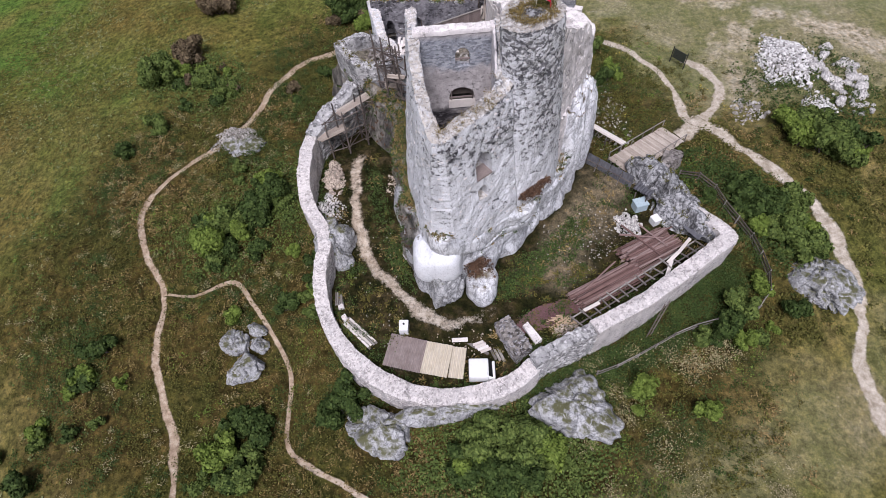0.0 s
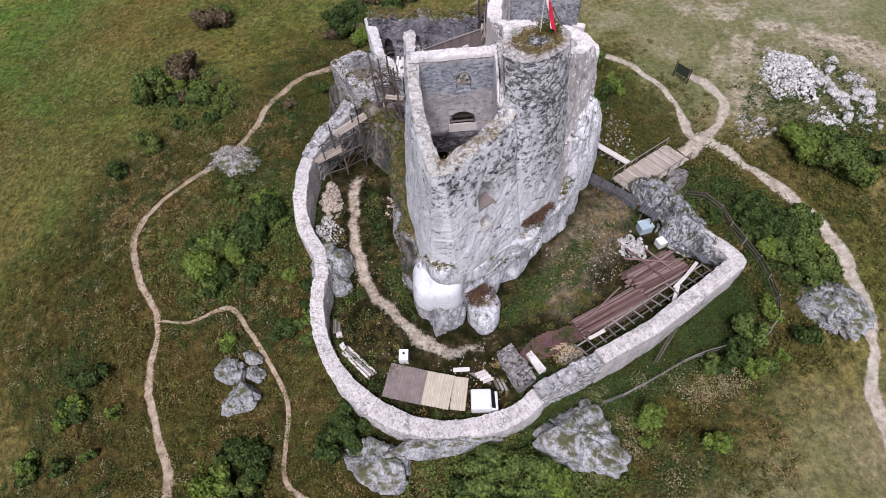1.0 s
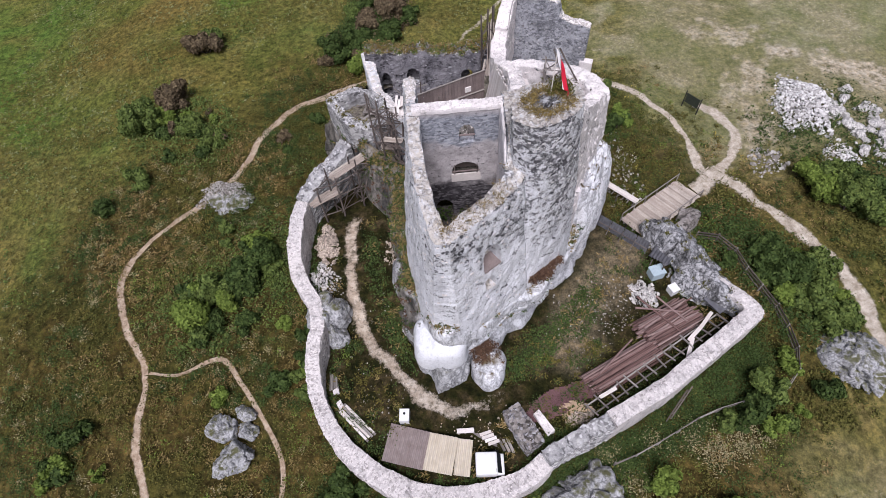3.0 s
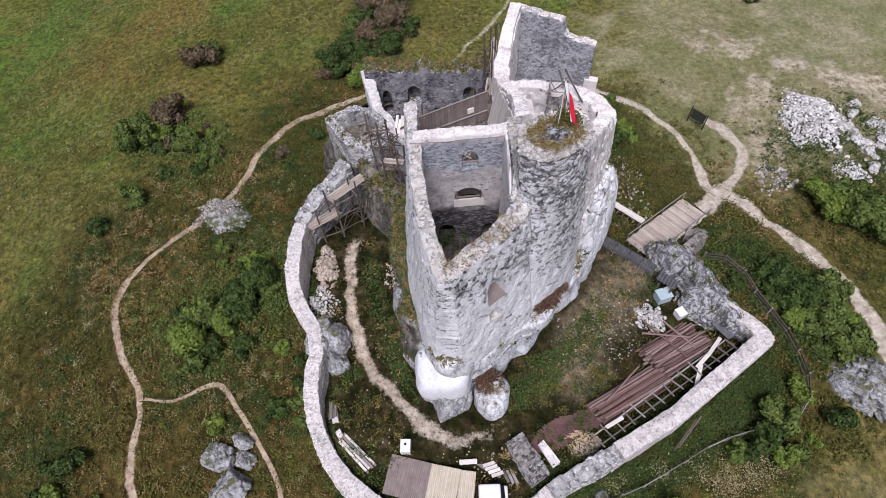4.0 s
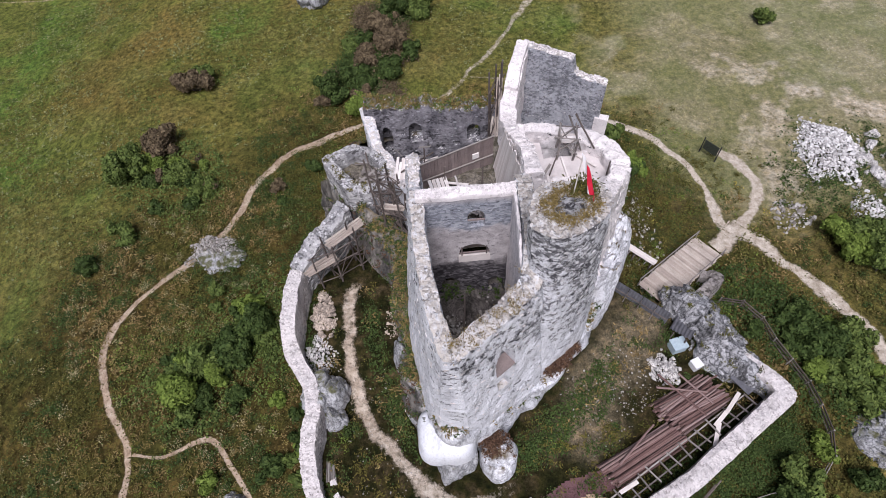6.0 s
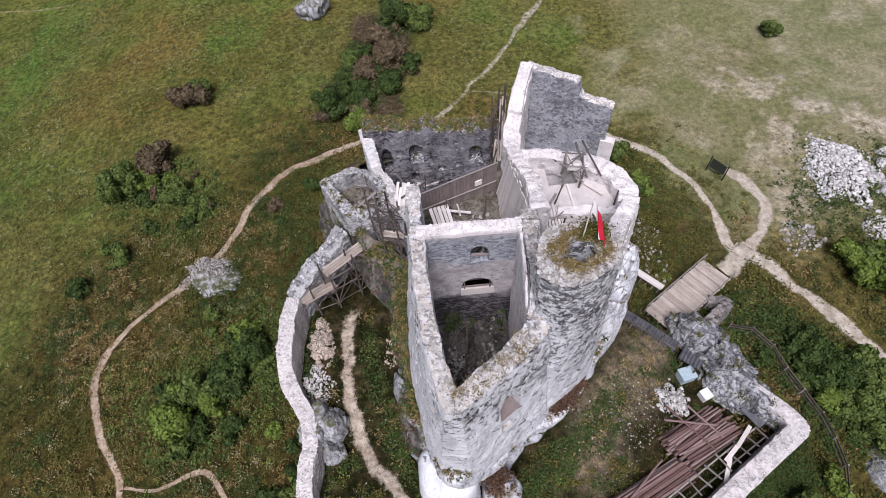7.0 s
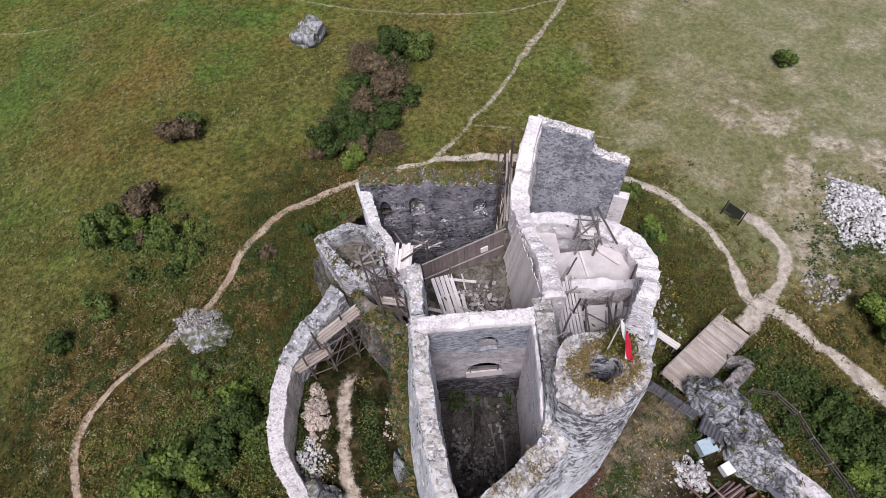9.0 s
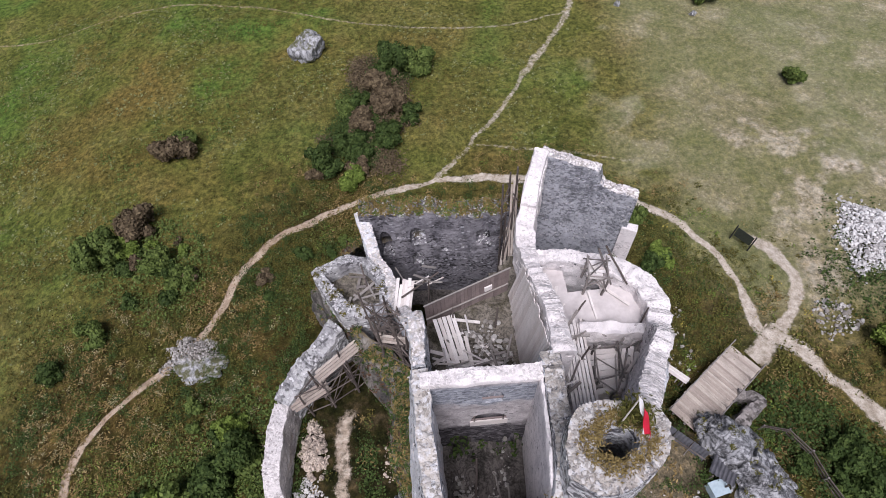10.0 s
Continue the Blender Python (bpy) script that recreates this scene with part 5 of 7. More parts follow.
for k in range(5):
    part("board", beam((-0.1 + 0.28 * k, 39.2 + 0.05 * k, 14.5), (0.65 + 0.27 * k, 36.0 + RNG.uniform(-0.2, 0.3), 13.7), 0.23, 0.05), WOOD_PALE, loose)
split = thing("board_stack", (-2.1, 42.2, 11.0), "splintered white boards piled against the wall top", "boards")
for k in range(6):
    part("board", beam((-2.75 + 0.2 * k, 40.9 + RNG.uniform(0, 0.5), 12.0), (-2.35 + 0.2 * k, 43.3 + RNG.uniform(-0.5, 0.3), 12.6), 0.21, 0.05), WOOD_PALE, split)


def scaffold(at, uprights, z0, z1, levels, label, mat=None, deck=None, lean=0.15, group="scaffolds"):
    """Old pole scaffolding: uprights, ledgers, braces and a few deck boards."""
    mat = mat or WOOD_DARK
    ob = thing("scaffold", at, label, "scaffold", group)
    tops = []
    for k, (x, y) in enumerate(uprights):
        zb = z0 if not callable(z0) else z0(x, y)
        top = (x + RNG.uniform(-lean, lean), y + RNG.uniform(-lean, lean), z1 + RNG.uniform(-0.9, 0.5))
        part("upright", pole((x, y, zb), top, 0.085, 0.065, 7, 0.03), mat, ob)
        tops.append((x, y))
    n = len(uprights)
    for z in levels:
        for i in range(n):
            for j in range(i + 1, n):
                a, b = np.array(uprights[i]), np.array(uprights[j])
                if np.linalg.norm(a - b) < 2.3 and RNG.random() < 0.75:
                    e = (b - a) / np.linalg.norm(b - a) * 0.25
                    part("ledger", pole((*(a - e), z + RNG.uniform(-0.1, 0.1)), (*(b + e), z + RNG.uniform(-0.1, 0.1)), 0.05, 0.045, 6), mat, ob)
    for i in range(n - 1):
        k = int(RNG.integers(0, len(levels) - 1)) if len(levels) > 1 else 0
        if len(levels) > 1:
            part("brace", pole((*uprights[i], levels[k]), (*uprights[i + 1], levels[k + 1]), 0.045, 0.04, 6), mat, ob)
    for a0, a1, b0, b1, m in deck or ():
        boards(ob, a0, a1, b0, b1, m, WOOD_PALE if len(deck) < 2 else WOOD_DECK, 0.03, 0.05, 0.15, "deck_board")
    return ob


scaffold((-3.3, 40.2, 4), [(-4.6, 41.3), (-3.9, 40.6), (-3.2, 41.2), (-2.5, 40.5), (-3.8, 39.4), (-3.0, 39.7), (-2.6, 38.9), (-2.0, 39.5), (-2.0, 38.2)], lambda x, y: gz(x, y) - 0.1, 14.8, [5.8, 7.7, 9.6, 11.4, 13.2],
         "tall rickety pole scaffold against the castle's side", deck=[((-4.2, 40.3, 9.7), (-4.2, 41.0, 9.7), (-2.2, 40.0, 9.7), (-2.2, 40.7, 9.7), 3), ((-3.8, 39.4, 11.5), (-3.8, 40.0, 11.5), (-2.2, 39.0, 11.5), (-2.2, 39.6, 11.5), 3)])
scaffold((-8.2, 39.2, 3), [(-9.9, 37.4), (-9.0, 38.6), (-8.3, 37.9), (-7.2, 39.9), (-6.5, 38.9), (-5.6, 40.9), (-5.0, 40.0)], lambda x, y: gz(x, y) - 0.1, 9.8, [5.0, 6.9, 8.6],
         "pole scaffold with two board platforms beside the gate wall", deck=[((-8.9, 38.9, 8.75), (-8.4, 38.1, 8.75), (-5.8, 41.3, 8.75), (-5.3, 40.5, 8.75), 4), ((-11.0, 37.6, 7.0), (-10.4, 36.8, 7.0), (-8.6, 39.0, 7.0), (-8.0, 38.2, 7.0), 4)])
scaffold((6.0, 46.5, 2), [(4.9, 44.2), (5.6, 46.0), (6.2, 47.6), (6.6, 49.0), (5.3, 47.2), (5.9, 48.6)], 1.4, 17.2, [5.5, 8.5, 11.0, 13.0, 15.0],
         "narrow pole scaffold with a ladder stair beside the high wall", deck=[((5.2, 44.0, 12.0), (5.7, 43.8, 12.0), (6.0, 48.6, 15.4), (6.5, 48.4, 15.4), 3), ((4.6, 43.8, 12.4), (5.0, 43.7, 12.4), (5.4, 46.6, 13.0), (5.8, 46.5, 13.0), 2)])
scaffold((9.7, 40.3, 14.7), [(9.1, 39.8), (10.2, 39.6), (9.3, 41.0), (10.4, 40.8)], 14.7, 17.2, [15.6, 16.8], "small pole scaffold standing on the terrace", mat=WOOD_GREY,
         deck=[((9.1, 40.0, 16.2), (9.3, 40.9, 16.2), (10.2, 39.8, 16.2), (10.4, 40.7, 16.2), 4)], lean=0.1)
scaffold((9.6, 35.0, 12.2), [(8.6, 34.2), (8.8, 36.0), (10.0, 34.4), (10.2, 36.1), (9.4, 33.4)], 13.2, 15.9, [14.3, 15.2], "pole scaffold in the small east room", mat=WOOD_GREY,
         deck=[((8.6, 33.6, 14.4), (8.7, 36.3, 14.4), (10.2, 33.9, 14.4), (10.4, 36.2, 14.4), 8)])
for a, b in (((10.4, 41.4, 17.4), (11.6, 39.7, 15.6)), ((9.9, 41.2, 17.5), (10.8, 40.0, 15.2)), ((8.5, 38.0, 15.0), (9.6, 36.6, 15.4)), ((6.6, 36.4, 16.5), (6.9, 33.6, 15.6)), ((1.2, 34.5, 13.6), (3.0, 35.4, 15.0)),
             ((2.0, 34.3, 13.6), (2.2, 35.4, 15.6)), ((3.2, 34.6, 13.7), (4.3, 37.4, 15.2)), ((0.2, 34.6, 14.0), (3.8, 34.5, 14.6)), ((-0.3, 35.6, 14.4), (4.2, 36.3, 14.6)), ((2.9, 28.3, 9.4), (2.6, 30.9, 9.8)),
             ((3.2, 27.9, 9.4), (3.3, 30.4, 9.7)), ((1.2, 29.0, 9.4), (1.6, 31.8, 10.6)), ((10.9, 36.5, 13.0), (11.8, 36.0, 16.4)), ((-6.2, 45.6, 10.0), (-4.9, 45.0, 10.7)), ((-5.2, 46.0, 10.9), (-4.8, 44.3, 10.1)),
             ((-1.4, 43.4, 12.2), (0.6, 42.6, 13.0)), ((-2.2, 42.0, 12.5), (0.4, 43.6, 12.7)), ((11.4, 34.8, 12.4), (10.6, 35.4, 15.2))):
    ob = make("loose_timber", pole(a, b, 0.07, 0.06, 7, 0.02), WOOD_GREY if RNG.random() < 0.6 else WOOD_DARK, at=a)
    tagged(ob, "loose weathered roundwood beam lying in the ruin", "timber", "loose timbers")
for k in range(5):
    tagged(make("loose_board", beam((10.0 + 0.2 * k, 33.9 + RNG.uniform(0, 0.3), 13.5), (10.4 + 0.19 * k, 35.7 + RNG.uniform(-0.4, 0.3), 15.4 - 0.1 * k), 0.2, 0.05), WOOD_PALE, at=(10.2 + 0.2 * k, 34, 12.6)),
           "splintered pale board leaning in the small east room", "board", "loose boards")
tagged(make("wall_pier", box((14.3, 45.95, 9.2), (0.6, 1.1, 6.4), 65, 0.03), NEW_STONE, at=(14.35, 45.9, 6)), "smooth pale rendered buttress beside the high wall", "buttress")

# ---- flag ----
WHITE_CLOTH, RED_CLOTH = plain_mat("white flag cloth", (0.78, 0.76, 0.77), (0.7, 0.68, 0.7), 3.0, 0.8), plain_mat("red flag cloth", (0.60, 0.02, 0.05), (0.50, 0.015, 0.04), 3.0, 0.8)
flag = thing("flag", (6.75, 29.7, 23.4), "white and red flag drooping from a pole on the tower", "flag")
part("pole", pole((6.75, 29.7, 23.2), (6.8, 29.75, 26.3), 0.035, 0.025, 8), WOOD_PALE, flag)


def cloth(u0, u1):
    v, f, nu, nv = [], [], 8, 18
    for i in range(nu):
        for j in range(nv):
            u, w = u0 + (u1 - u0) * i / (nu - 1), j / (nv - 1)
            fold = 0.09 * math.sin(5.0 * u + 3.2 * w) * (0.3 + w)
            v.append((6.8 + 0.38 * w + 0.20 * u + fold, 29.72 - 0.55 * w - 0.25 * u + 0.6 * fold, 26.2 - 1.75 * w - 0.42 * u + 0.05 * math.sin(9 * w)))
    f = [[i * nv + j, i * nv + j + 1, (i + 1) * nv + j + 1, (i + 1) * nv + j] for i in range(nu - 1) for j in range(nv - 1)]
    return v, f


part("white_field", cloth(-0.35, 0.5), WHITE_CLOTH, flag, "white cloth half", flat=False)
part("red_field", cloth(0.5, 1.3), RED_CLOTH, flag, "red cloth half", flat=False)


# ---- the lower yard: sheds, van, timber ----
def corrugated(c, across, length, turn, tilt=0.0, wave=0.27, amp=0.055):
    """A wavy roofing sheet; the ribs run along its length."""
    n = int(across / wave * 6)
    xs = np.linspace(-across / 2, across / 2, n)
    v = np.array([(x, y, amp * math.sin(2 * math.pi * x / wave) + dz) for dz in (0, -0.02) for y in (-length / 2, length / 2) for x in xs])
    m = np.array(Euler((radians(tilt), 0, radians(turn))).to_matrix())
    v = v @ m.T + np.array(c, float)
    f = [[i, i + 1, n + i + 1, n + i] for i in range(n - 1)] + [[2 * n + i + 1, 2 * n + i, 3 * n + i, 3 * n + i + 1] for i in range(n - 1)]
    f += [[i + 1, i, 2 * n + i, 2 * n + i + 1] for i in range(n - 1)] + [[n + i, n + i + 1, 3 * n + i + 1, 3 * n + i] for i in range(n - 1)]
    return v, f


SHEET_BROWN = plain_mat("brown roofing sheet", (0.22, 0.175, 0.16), (0.30, 0.25, 0.235), 2.0, 0.7)
SHEET_PALE = plain_mat("straw-coloured roofing sheet", (0.50, 0.44, 0.34), (0.60, 0.54, 0.44), 1.6, 0.65)
SHEET_GREY = plain_mat("grey roofing sheet", (0.085, 0.085, 0.095), (0.15, 0.15, 0.165), 2.0, 0.6)
WHITE_PAINT = plain_mat("white paint", (0.80, 0.80, 0.80), (0.72, 0.72, 0.72), 5.0, 0.35)
BLUE_PLASTIC = plain_mat("pale blue plastic", (0.36, 0.45, 0.50), (0.45, 0.54, 0.58), 5.0, 0.4)
BLACK_GLASS = plain_mat("dark window glass", (0.015, 0.016, 0.018), (0.02, 0.022, 0.025), 5.0, 0.08)
RUBBER = plain_mat("black rubber", (0.02, 0.02, 0.02), (0.03, 0.03, 0.03), 9.0, 0.85)

shed = thing("shed", (-2.4, 17.3, gz(-2.4, 17.3)), "low board shed roofed with brown and straw-coloured corrugated sheets", "shed")
part("roof_sheet", corrugated((-3.85, 17.6, 1.68), 3.1, 2.75, -18, 4), SHEET_BROWN, shed, "brown corrugated sheet")
part("roof_sheet", corrugated((-1.35, 16.85, 1.64), 2.2, 2.7, -16, 4), SHEET_PALE, shed, "straw-coloured corrugated sheet")
part("roof_sheet", corrugated((0.3, 16.45, 1.54), 1.2, 2.6, -12, 4), SHEET_PALE, shed, "straw-coloured corrugated sheet")
for x0, y0, x1, y1 in ((-4.7, 19.0, 0.8, 17.3), (-5.2, 17.0, 0.6, 15.7), (-4.7, 19.0, -5.2, 17.0), (0.8, 17.3, 0.6, 15.7)):
    part("board_wall", join(*[beam((x0 + (x1 - x0) * u, y0 + (y1 - y0) * u, gz(x0, y0) - 0.5), (x0 + (x1 - x0) * u, y0 + (y1 - y0) * u, 1.3), 0.19, 0.03, (x1 - x0, y1 - y0, 0)) for u in np.linspace(0, 1, int(math.hypot(x1 - x0, y1 - y0) / 0.2))]), WOOD_DARK, shed)
crate = thing("water_tank", (-3.85, 19.75, gz(-3.85, 19.75)), "white plastic tank with a small black cap", "tank")
part("body", box((-3.85, 19.75, gz(-3.85, 19.75) + 0.45), (0.75, 0.95, 0.9), -5, 0.02), WHITE_PAINT, crate)
part("cap", pole((-3.85, 19.85, gz(-3.85, 19.75) + 0.89), (-3.85, 19.85, gz(-3.85, 19.75) + 0.95), 0.09, 0.09, 10), RUBBER, crate, "black cap")


def bevelled(c, s, turn, bev, seg=2):
    bm = bmesh.new()
    bmesh.ops.create_cube(bm, size=1.0)
    bmesh.ops.scale(bm, vec=s, verts=bm.verts)
    bmesh.ops.bevel(bm, geom=bm.edges[:], offset=bev, segments=seg, affect="EDGES", profile=0.6)
    m = Matrix.Translation(c) @ Matrix.Rotation(radians(turn), 4, "Z")
    bm.verts.ensure_lookup_table()
    bm.verts.index_update()
    v = [tuple(m @ p.co) for p in bm.verts]
    f = [[p.index for p in face.verts] for face in bm.faces]
    bm.free()
    return v, f


vz = gz(2.1, 16.2) - 0.02
van = thing("van", (2.1, 16.1, vz), "small white van parked close behind the curtain wall", "van")
part("body", bevelled((1.95, 15.95, vz + 0.82), (1.6, 1.6, 1.15), -4, 0.14, 3), WHITE_PAINT, van, flat=False)
part("bonnet", bevelled((2.98, 15.88, vz + 0.58), (0.6, 1.5, 0.62), -4, 0.1, 2), WHITE_PAINT, van, "white sloping bonnet", flat=False)
part("windscreen", beam((2.62, 15.93, vz + 1.36), (3.04, 15.9, vz + 0.9), 1.36, 0.05, (0.6, 0, 0.6)), BLACK_GLASS, van, "dark sloping windscreen")
part("side_window", box((2.15, 16.75, vz + 1.1), (0.7, 0.05, 0.36), -4), BLACK_GLASS, van, "dark side window")
for dx in (-0.6, 0.65):
    for dy in (-0.78, 0.78):
        wheel = part("wheel", pole((2.05 + dx, 16.1 + dy - 0.09, vz + 0.3), (2.05 + dx, 16.1 + dy + 0.09, vz + 0.3), 0.3, 0.3, 14), RUBBER, van, "black tyre")
        part("rim", pole((2.05 + dx, 16.1 + dy - 0.1, vz + 0.3), (2.05 + dx, 16.1 + dy + 0.1, vz + 0.3), 0.17, 0.17, 10), SHEET_GREY, wheel)

slats = thing("pallet_stack", (1.9, 17.9, gz(1.9, 17.9)), "leaning stack of pale pallet slats beside the shed", "pallet")
for k in range(6):
    zz = gz(2.0, 17.6) + 0.25 + 0.12 * k
    part("slat", beam((1.25 + 0.2 * k, 18.6 - 0.27 * k, zz), (2.25 + 0.17 * k, 18.75 - 0.27 * k, zz + 0.25), 0.24, 0.05), WOOD_PALE, slats)
part("slat", beam((0.0, 18.35, gz(0.5, 18.3) + 0.6), (1.3, 18.3, gz(0.5, 18.3) + 0.6), 0.35, 0.06), WOOD_PALE, slats)
part("bearer", beam((1.0, 18.5, gz(1, 18) + 0.1), (2.9, 17.2, gz(1, 18) + 0.1), 0.2), WOOD_GREY, slats)
for k in range(3):
    x = 2.75 + 0.33 * k
    zz = gz(x, 17.7)
    tagged(make("timber_beam", beam((x, 18.7, zz + 0.12), (x + 0.75, 16.9 - 0.1 * k, gz(x + 0.7, 17) + 0.2), 0.2), WOOD_GREY, at=(x, 18, zz)), "grey squared timber beam lying in the yard", "timber", "timber beams")

stub = outward(tagged(make("ruined_wall", masonry([(4.2, 19.6, 0.3, 2.1, 1.2), (4.9, 18.2, 0.2, 2.5, 1.5), (5.7, 16.6, -0.5, 2.4, 1.5)], seed=14, ragged=0.2, lump=0.14), BROWN_STONE), "thick stub of grey ruined wall in the yard", "wall"))
tagged(make("stone_slab", box((6.55, 18.3, 1.75), (0.6, 1.9, 0.35), 28, 0.06), NEW_STONE, at=(6.55, 18.3, 1.3)), "pale stone slab lying beside the ruined wall", "stone")


RUBBLE_GREY = loose_stone_mat("weathered grey-beige stones", (0.20, 0.18, 0.155), (0.32, 0.295, 0.265), (0.50, 0.475, 0.44))
RUBBLE_WHITE = loose_stone_mat("white limestone rubble stones", (0.30, 0.285, 0.27), (0.56, 0.54, 0.52), (0.78, 0.76, 0.74))


def heap(name, x, y, rx, ry, h, count, size, mat, seed, label, category, turn=0.0, floor=None):
    """A heap of many loose stones on a low core."""
    rng = np.random.default_rng(seed)
    base, bf = rock_vf((0, 0, 0), (1, 1, 1), seed, 5, 0.15)
    m = np.array(Euler((0, 0, radians(turn))).to_matrix())
    r, q = np.minimum(rng.uniform(size=count) ** 0.55, 1) * np.where(rng.uniform(size=count) < 0.12, 1.25, 1.0), rng.uniform(0, 2 * math.pi, count)
    lobe = 1 + 0.45 * fbm(np.stack([2 * np.cos(q), 2 * np.sin(q), 0 * q + seed], 1), 0.9, 3, seed)
    u = np.stack([rx * r * lobe * np.cos(q), ry * r * lobe * np.sin(q), 0 * r], 1) @ m.T
    px, py = x + u[:, 0], y + u[:, 1]
    s = size * (0.45 + 1.5 * rng.uniform(size=count) ** 2.5)
    z = (ground_z(px, py) if floor is None else floor) + h * np.maximum(1 - r * r, 0) * rng.uniform(0.8, 1.2, count) + 0.1 * s
    vs = np.empty((count, len(base), 3))
    for k in range(count):
        e = np.array(Euler((*rng.uniform(-0.6, 0.6, 2), rng.uniform(0, 6))).to_matrix())
        vs[k] = (base * (s[k], s[k] * rng.uniform(0.6, 1), s[k] * rng.uniform(0.4, 0.8))) @ e.T + (px[k], py[k], z[k])
    fs = [[i + k * len(base) for i in face] for k in range(count) for face in bf]
    pieces = [(vs.reshape(-1, 3), fs)]
    return tagged(make(name, join(*pieces), mat, at=(x, y, (gz(x, y) if floor is None else floor))), label, category, kind="stuff")


heap("rubble_heap", 17.0, 28.2, 1.1, 1.3, 0.7, 420, 0.24, RUBBLE, 21, "heap of white limestone rubble in the yard", "rubble", 20)
heap("rubble_heap", -9.8, 34.9, 0.9, 1.9, 0.5, 480, 0.26, RUBBLE_TAN, 22, "long heap of tan building stones inside the wall", "rubble", 6)
heap("rubble_heap", -10.2, 31.3, 1.1, 1.6, 0.35, 700, 0.14, RUBBLE, 23, "spread of pale stone chippings inside the wall", "rubble")
def patch_vf(poly, lift, seed):
    """A thin spread of loose material following the ground inside a plan outline."""
    ring = curve_pts(poly + poly[:1], 0.25)[:-1, :2]
    ring = ring + 0.16 * np.stack([fbm(np.c_[ring, 0 * ring[:, 0]], 0.9, 3, seed), fbm(np.c_[ring, 0 * ring[:, 0] + 9], 0.9, 3, seed)], 1)
    v, f = floor_vf([tuple(q) for q in ring], 0.0, 0.05, seed, 0.14)
    v[:, 2] += ground_z(v[:, 0], v[:, 1]) + lift
    return v, f


SAND_TAN = plain_mat("orange-tan sand", (0.36, 0.25, 0.16), (0.50, 0.37, 0.26), 3.0, 0.95, 0.0, 0.5)
tagged(make("gravel_spread", patch_vf([(5.4, 19.2), (7.0, 20.5), (9.9, 21.4), (11.2, 20.4), (10.0, 19.7), (8.0, 18.7), (5.9, 18.5)], 0.06, 95), RED_GRAVEL, flat=False), "spread of dark red crushed brick in the yard", "gravel", kind="stuff")
tagged(make("sand_spread", patch_vf([(8.0, 19.3), (9.2, 19.7), (10.2, 19.6), (10.1, 18.4), (8.5, 18.0)], 0.1, 96), SAND_TAN, flat=False), "patch of orange-tan sand beside the red gravel", "sand", kind="stuff")
heap("gravel_heap", 8.2, 19.9, 2.1, 0.8, 0.12, 1500, 0.07, RED_GRAVEL, 24, "flat heap of dark red crushed brick", "gravel", 12)
heap("sand_heap", 9.5, 18.4, 1.1, 0.6, 0.22, 260, 0.22, RUBBLE_TAN, 25, "tan heap of sand and broken wood", "sand", 20)
heap("rubble_heap", 40.8, 50.2, 2.9, 4.7, 1.2, 2600, 0.27, RUBBLE_WHITE, 26, "great heap of white limestone rubble in the meadow", "rubble", -14)
heap("rubble_heap", 41.4, 41.8, 1.9, 1.9, 0.3, 480, 0.24, RUBBLE_WHITE, 27, "scatter of white limestone rubble in the grass", "rubble")
heap("rubble_heap", 33.8, 42.4, 1.7, 1.6, 0.15, 170, 0.26, RUBBLE_GREY, 28, "scatter of pale stones beside the path", "rubble")
heap("rubble_heap", 1.8, 29.8, 2.1, 2.6, 0.3, 650, 0.17, RUBBLE_GREY, 29, "broken stones on the floor of the keep", "rubble", 0, 9.1)
heap("rubble_heap", 2.4, 37.6, 1.9, 1.6, 0.5, 300, 0.22, RUBBLE_GREY, 30, "broken stones on the floor of the middle room", "rubble", 0, 13.3)
heap("rubble_heap", -4.0, 33.2, 1.0, 1.2, 0.1, 120, 0.16, RUBBLE_TAN, 31, "tan stones scattered in the west yard", "rubble")
heap("loose_stones", 13.0, 27.0, 4.5, 3.6, 0.0, 420, 0.10, RUBBLE_GREY, 33, "small pale stones scattered over the yard", "stones", 35)
heap("loose_stones", -5.5, 24.5, 2.6, 6.5, 0.0, 260, 0.10, RUBBLE_GREY, 34, "small pale stones scattered over the west yard", "stones", 12)
heap("loose_stones", 2.5, 18.6, 5.0, 1.6, 0.0, 220, 0.11, RUBBLE_TAN, 35, "small tan stones scattered near the shed", "stones")
heap("rubble_heap", 18.5, 44.0, 3.0, 5.0, 0.05, 420, 0.17, RUBBLE_GREY, 32, "loose stones scattered on the slope", "rubble")
rng = np.random.default_rng(5)
for k in range(70):
    q, r = rng.uniform(0, 6.28), math.sqrt(rng.uniform())
    x, y = 45.6 + 2.4 * r * math.cos(q), 45.8 + 6.0 * r * math.sin(q)
    s = 0.4 + 0.95 * rng.uniform() ** 2
    z = gz(x, y)
    tagged(make("stone_block", rock_vf((x, y, z + 0.2 * s), (s * 1.3, s, s * 0.8), 500 + k, 7, 0.25, rng.uniform(0, 180)), RUBBLE, at=(x, y, z)), "large white limestone block lying in the grass", "stone", "stone blocks")


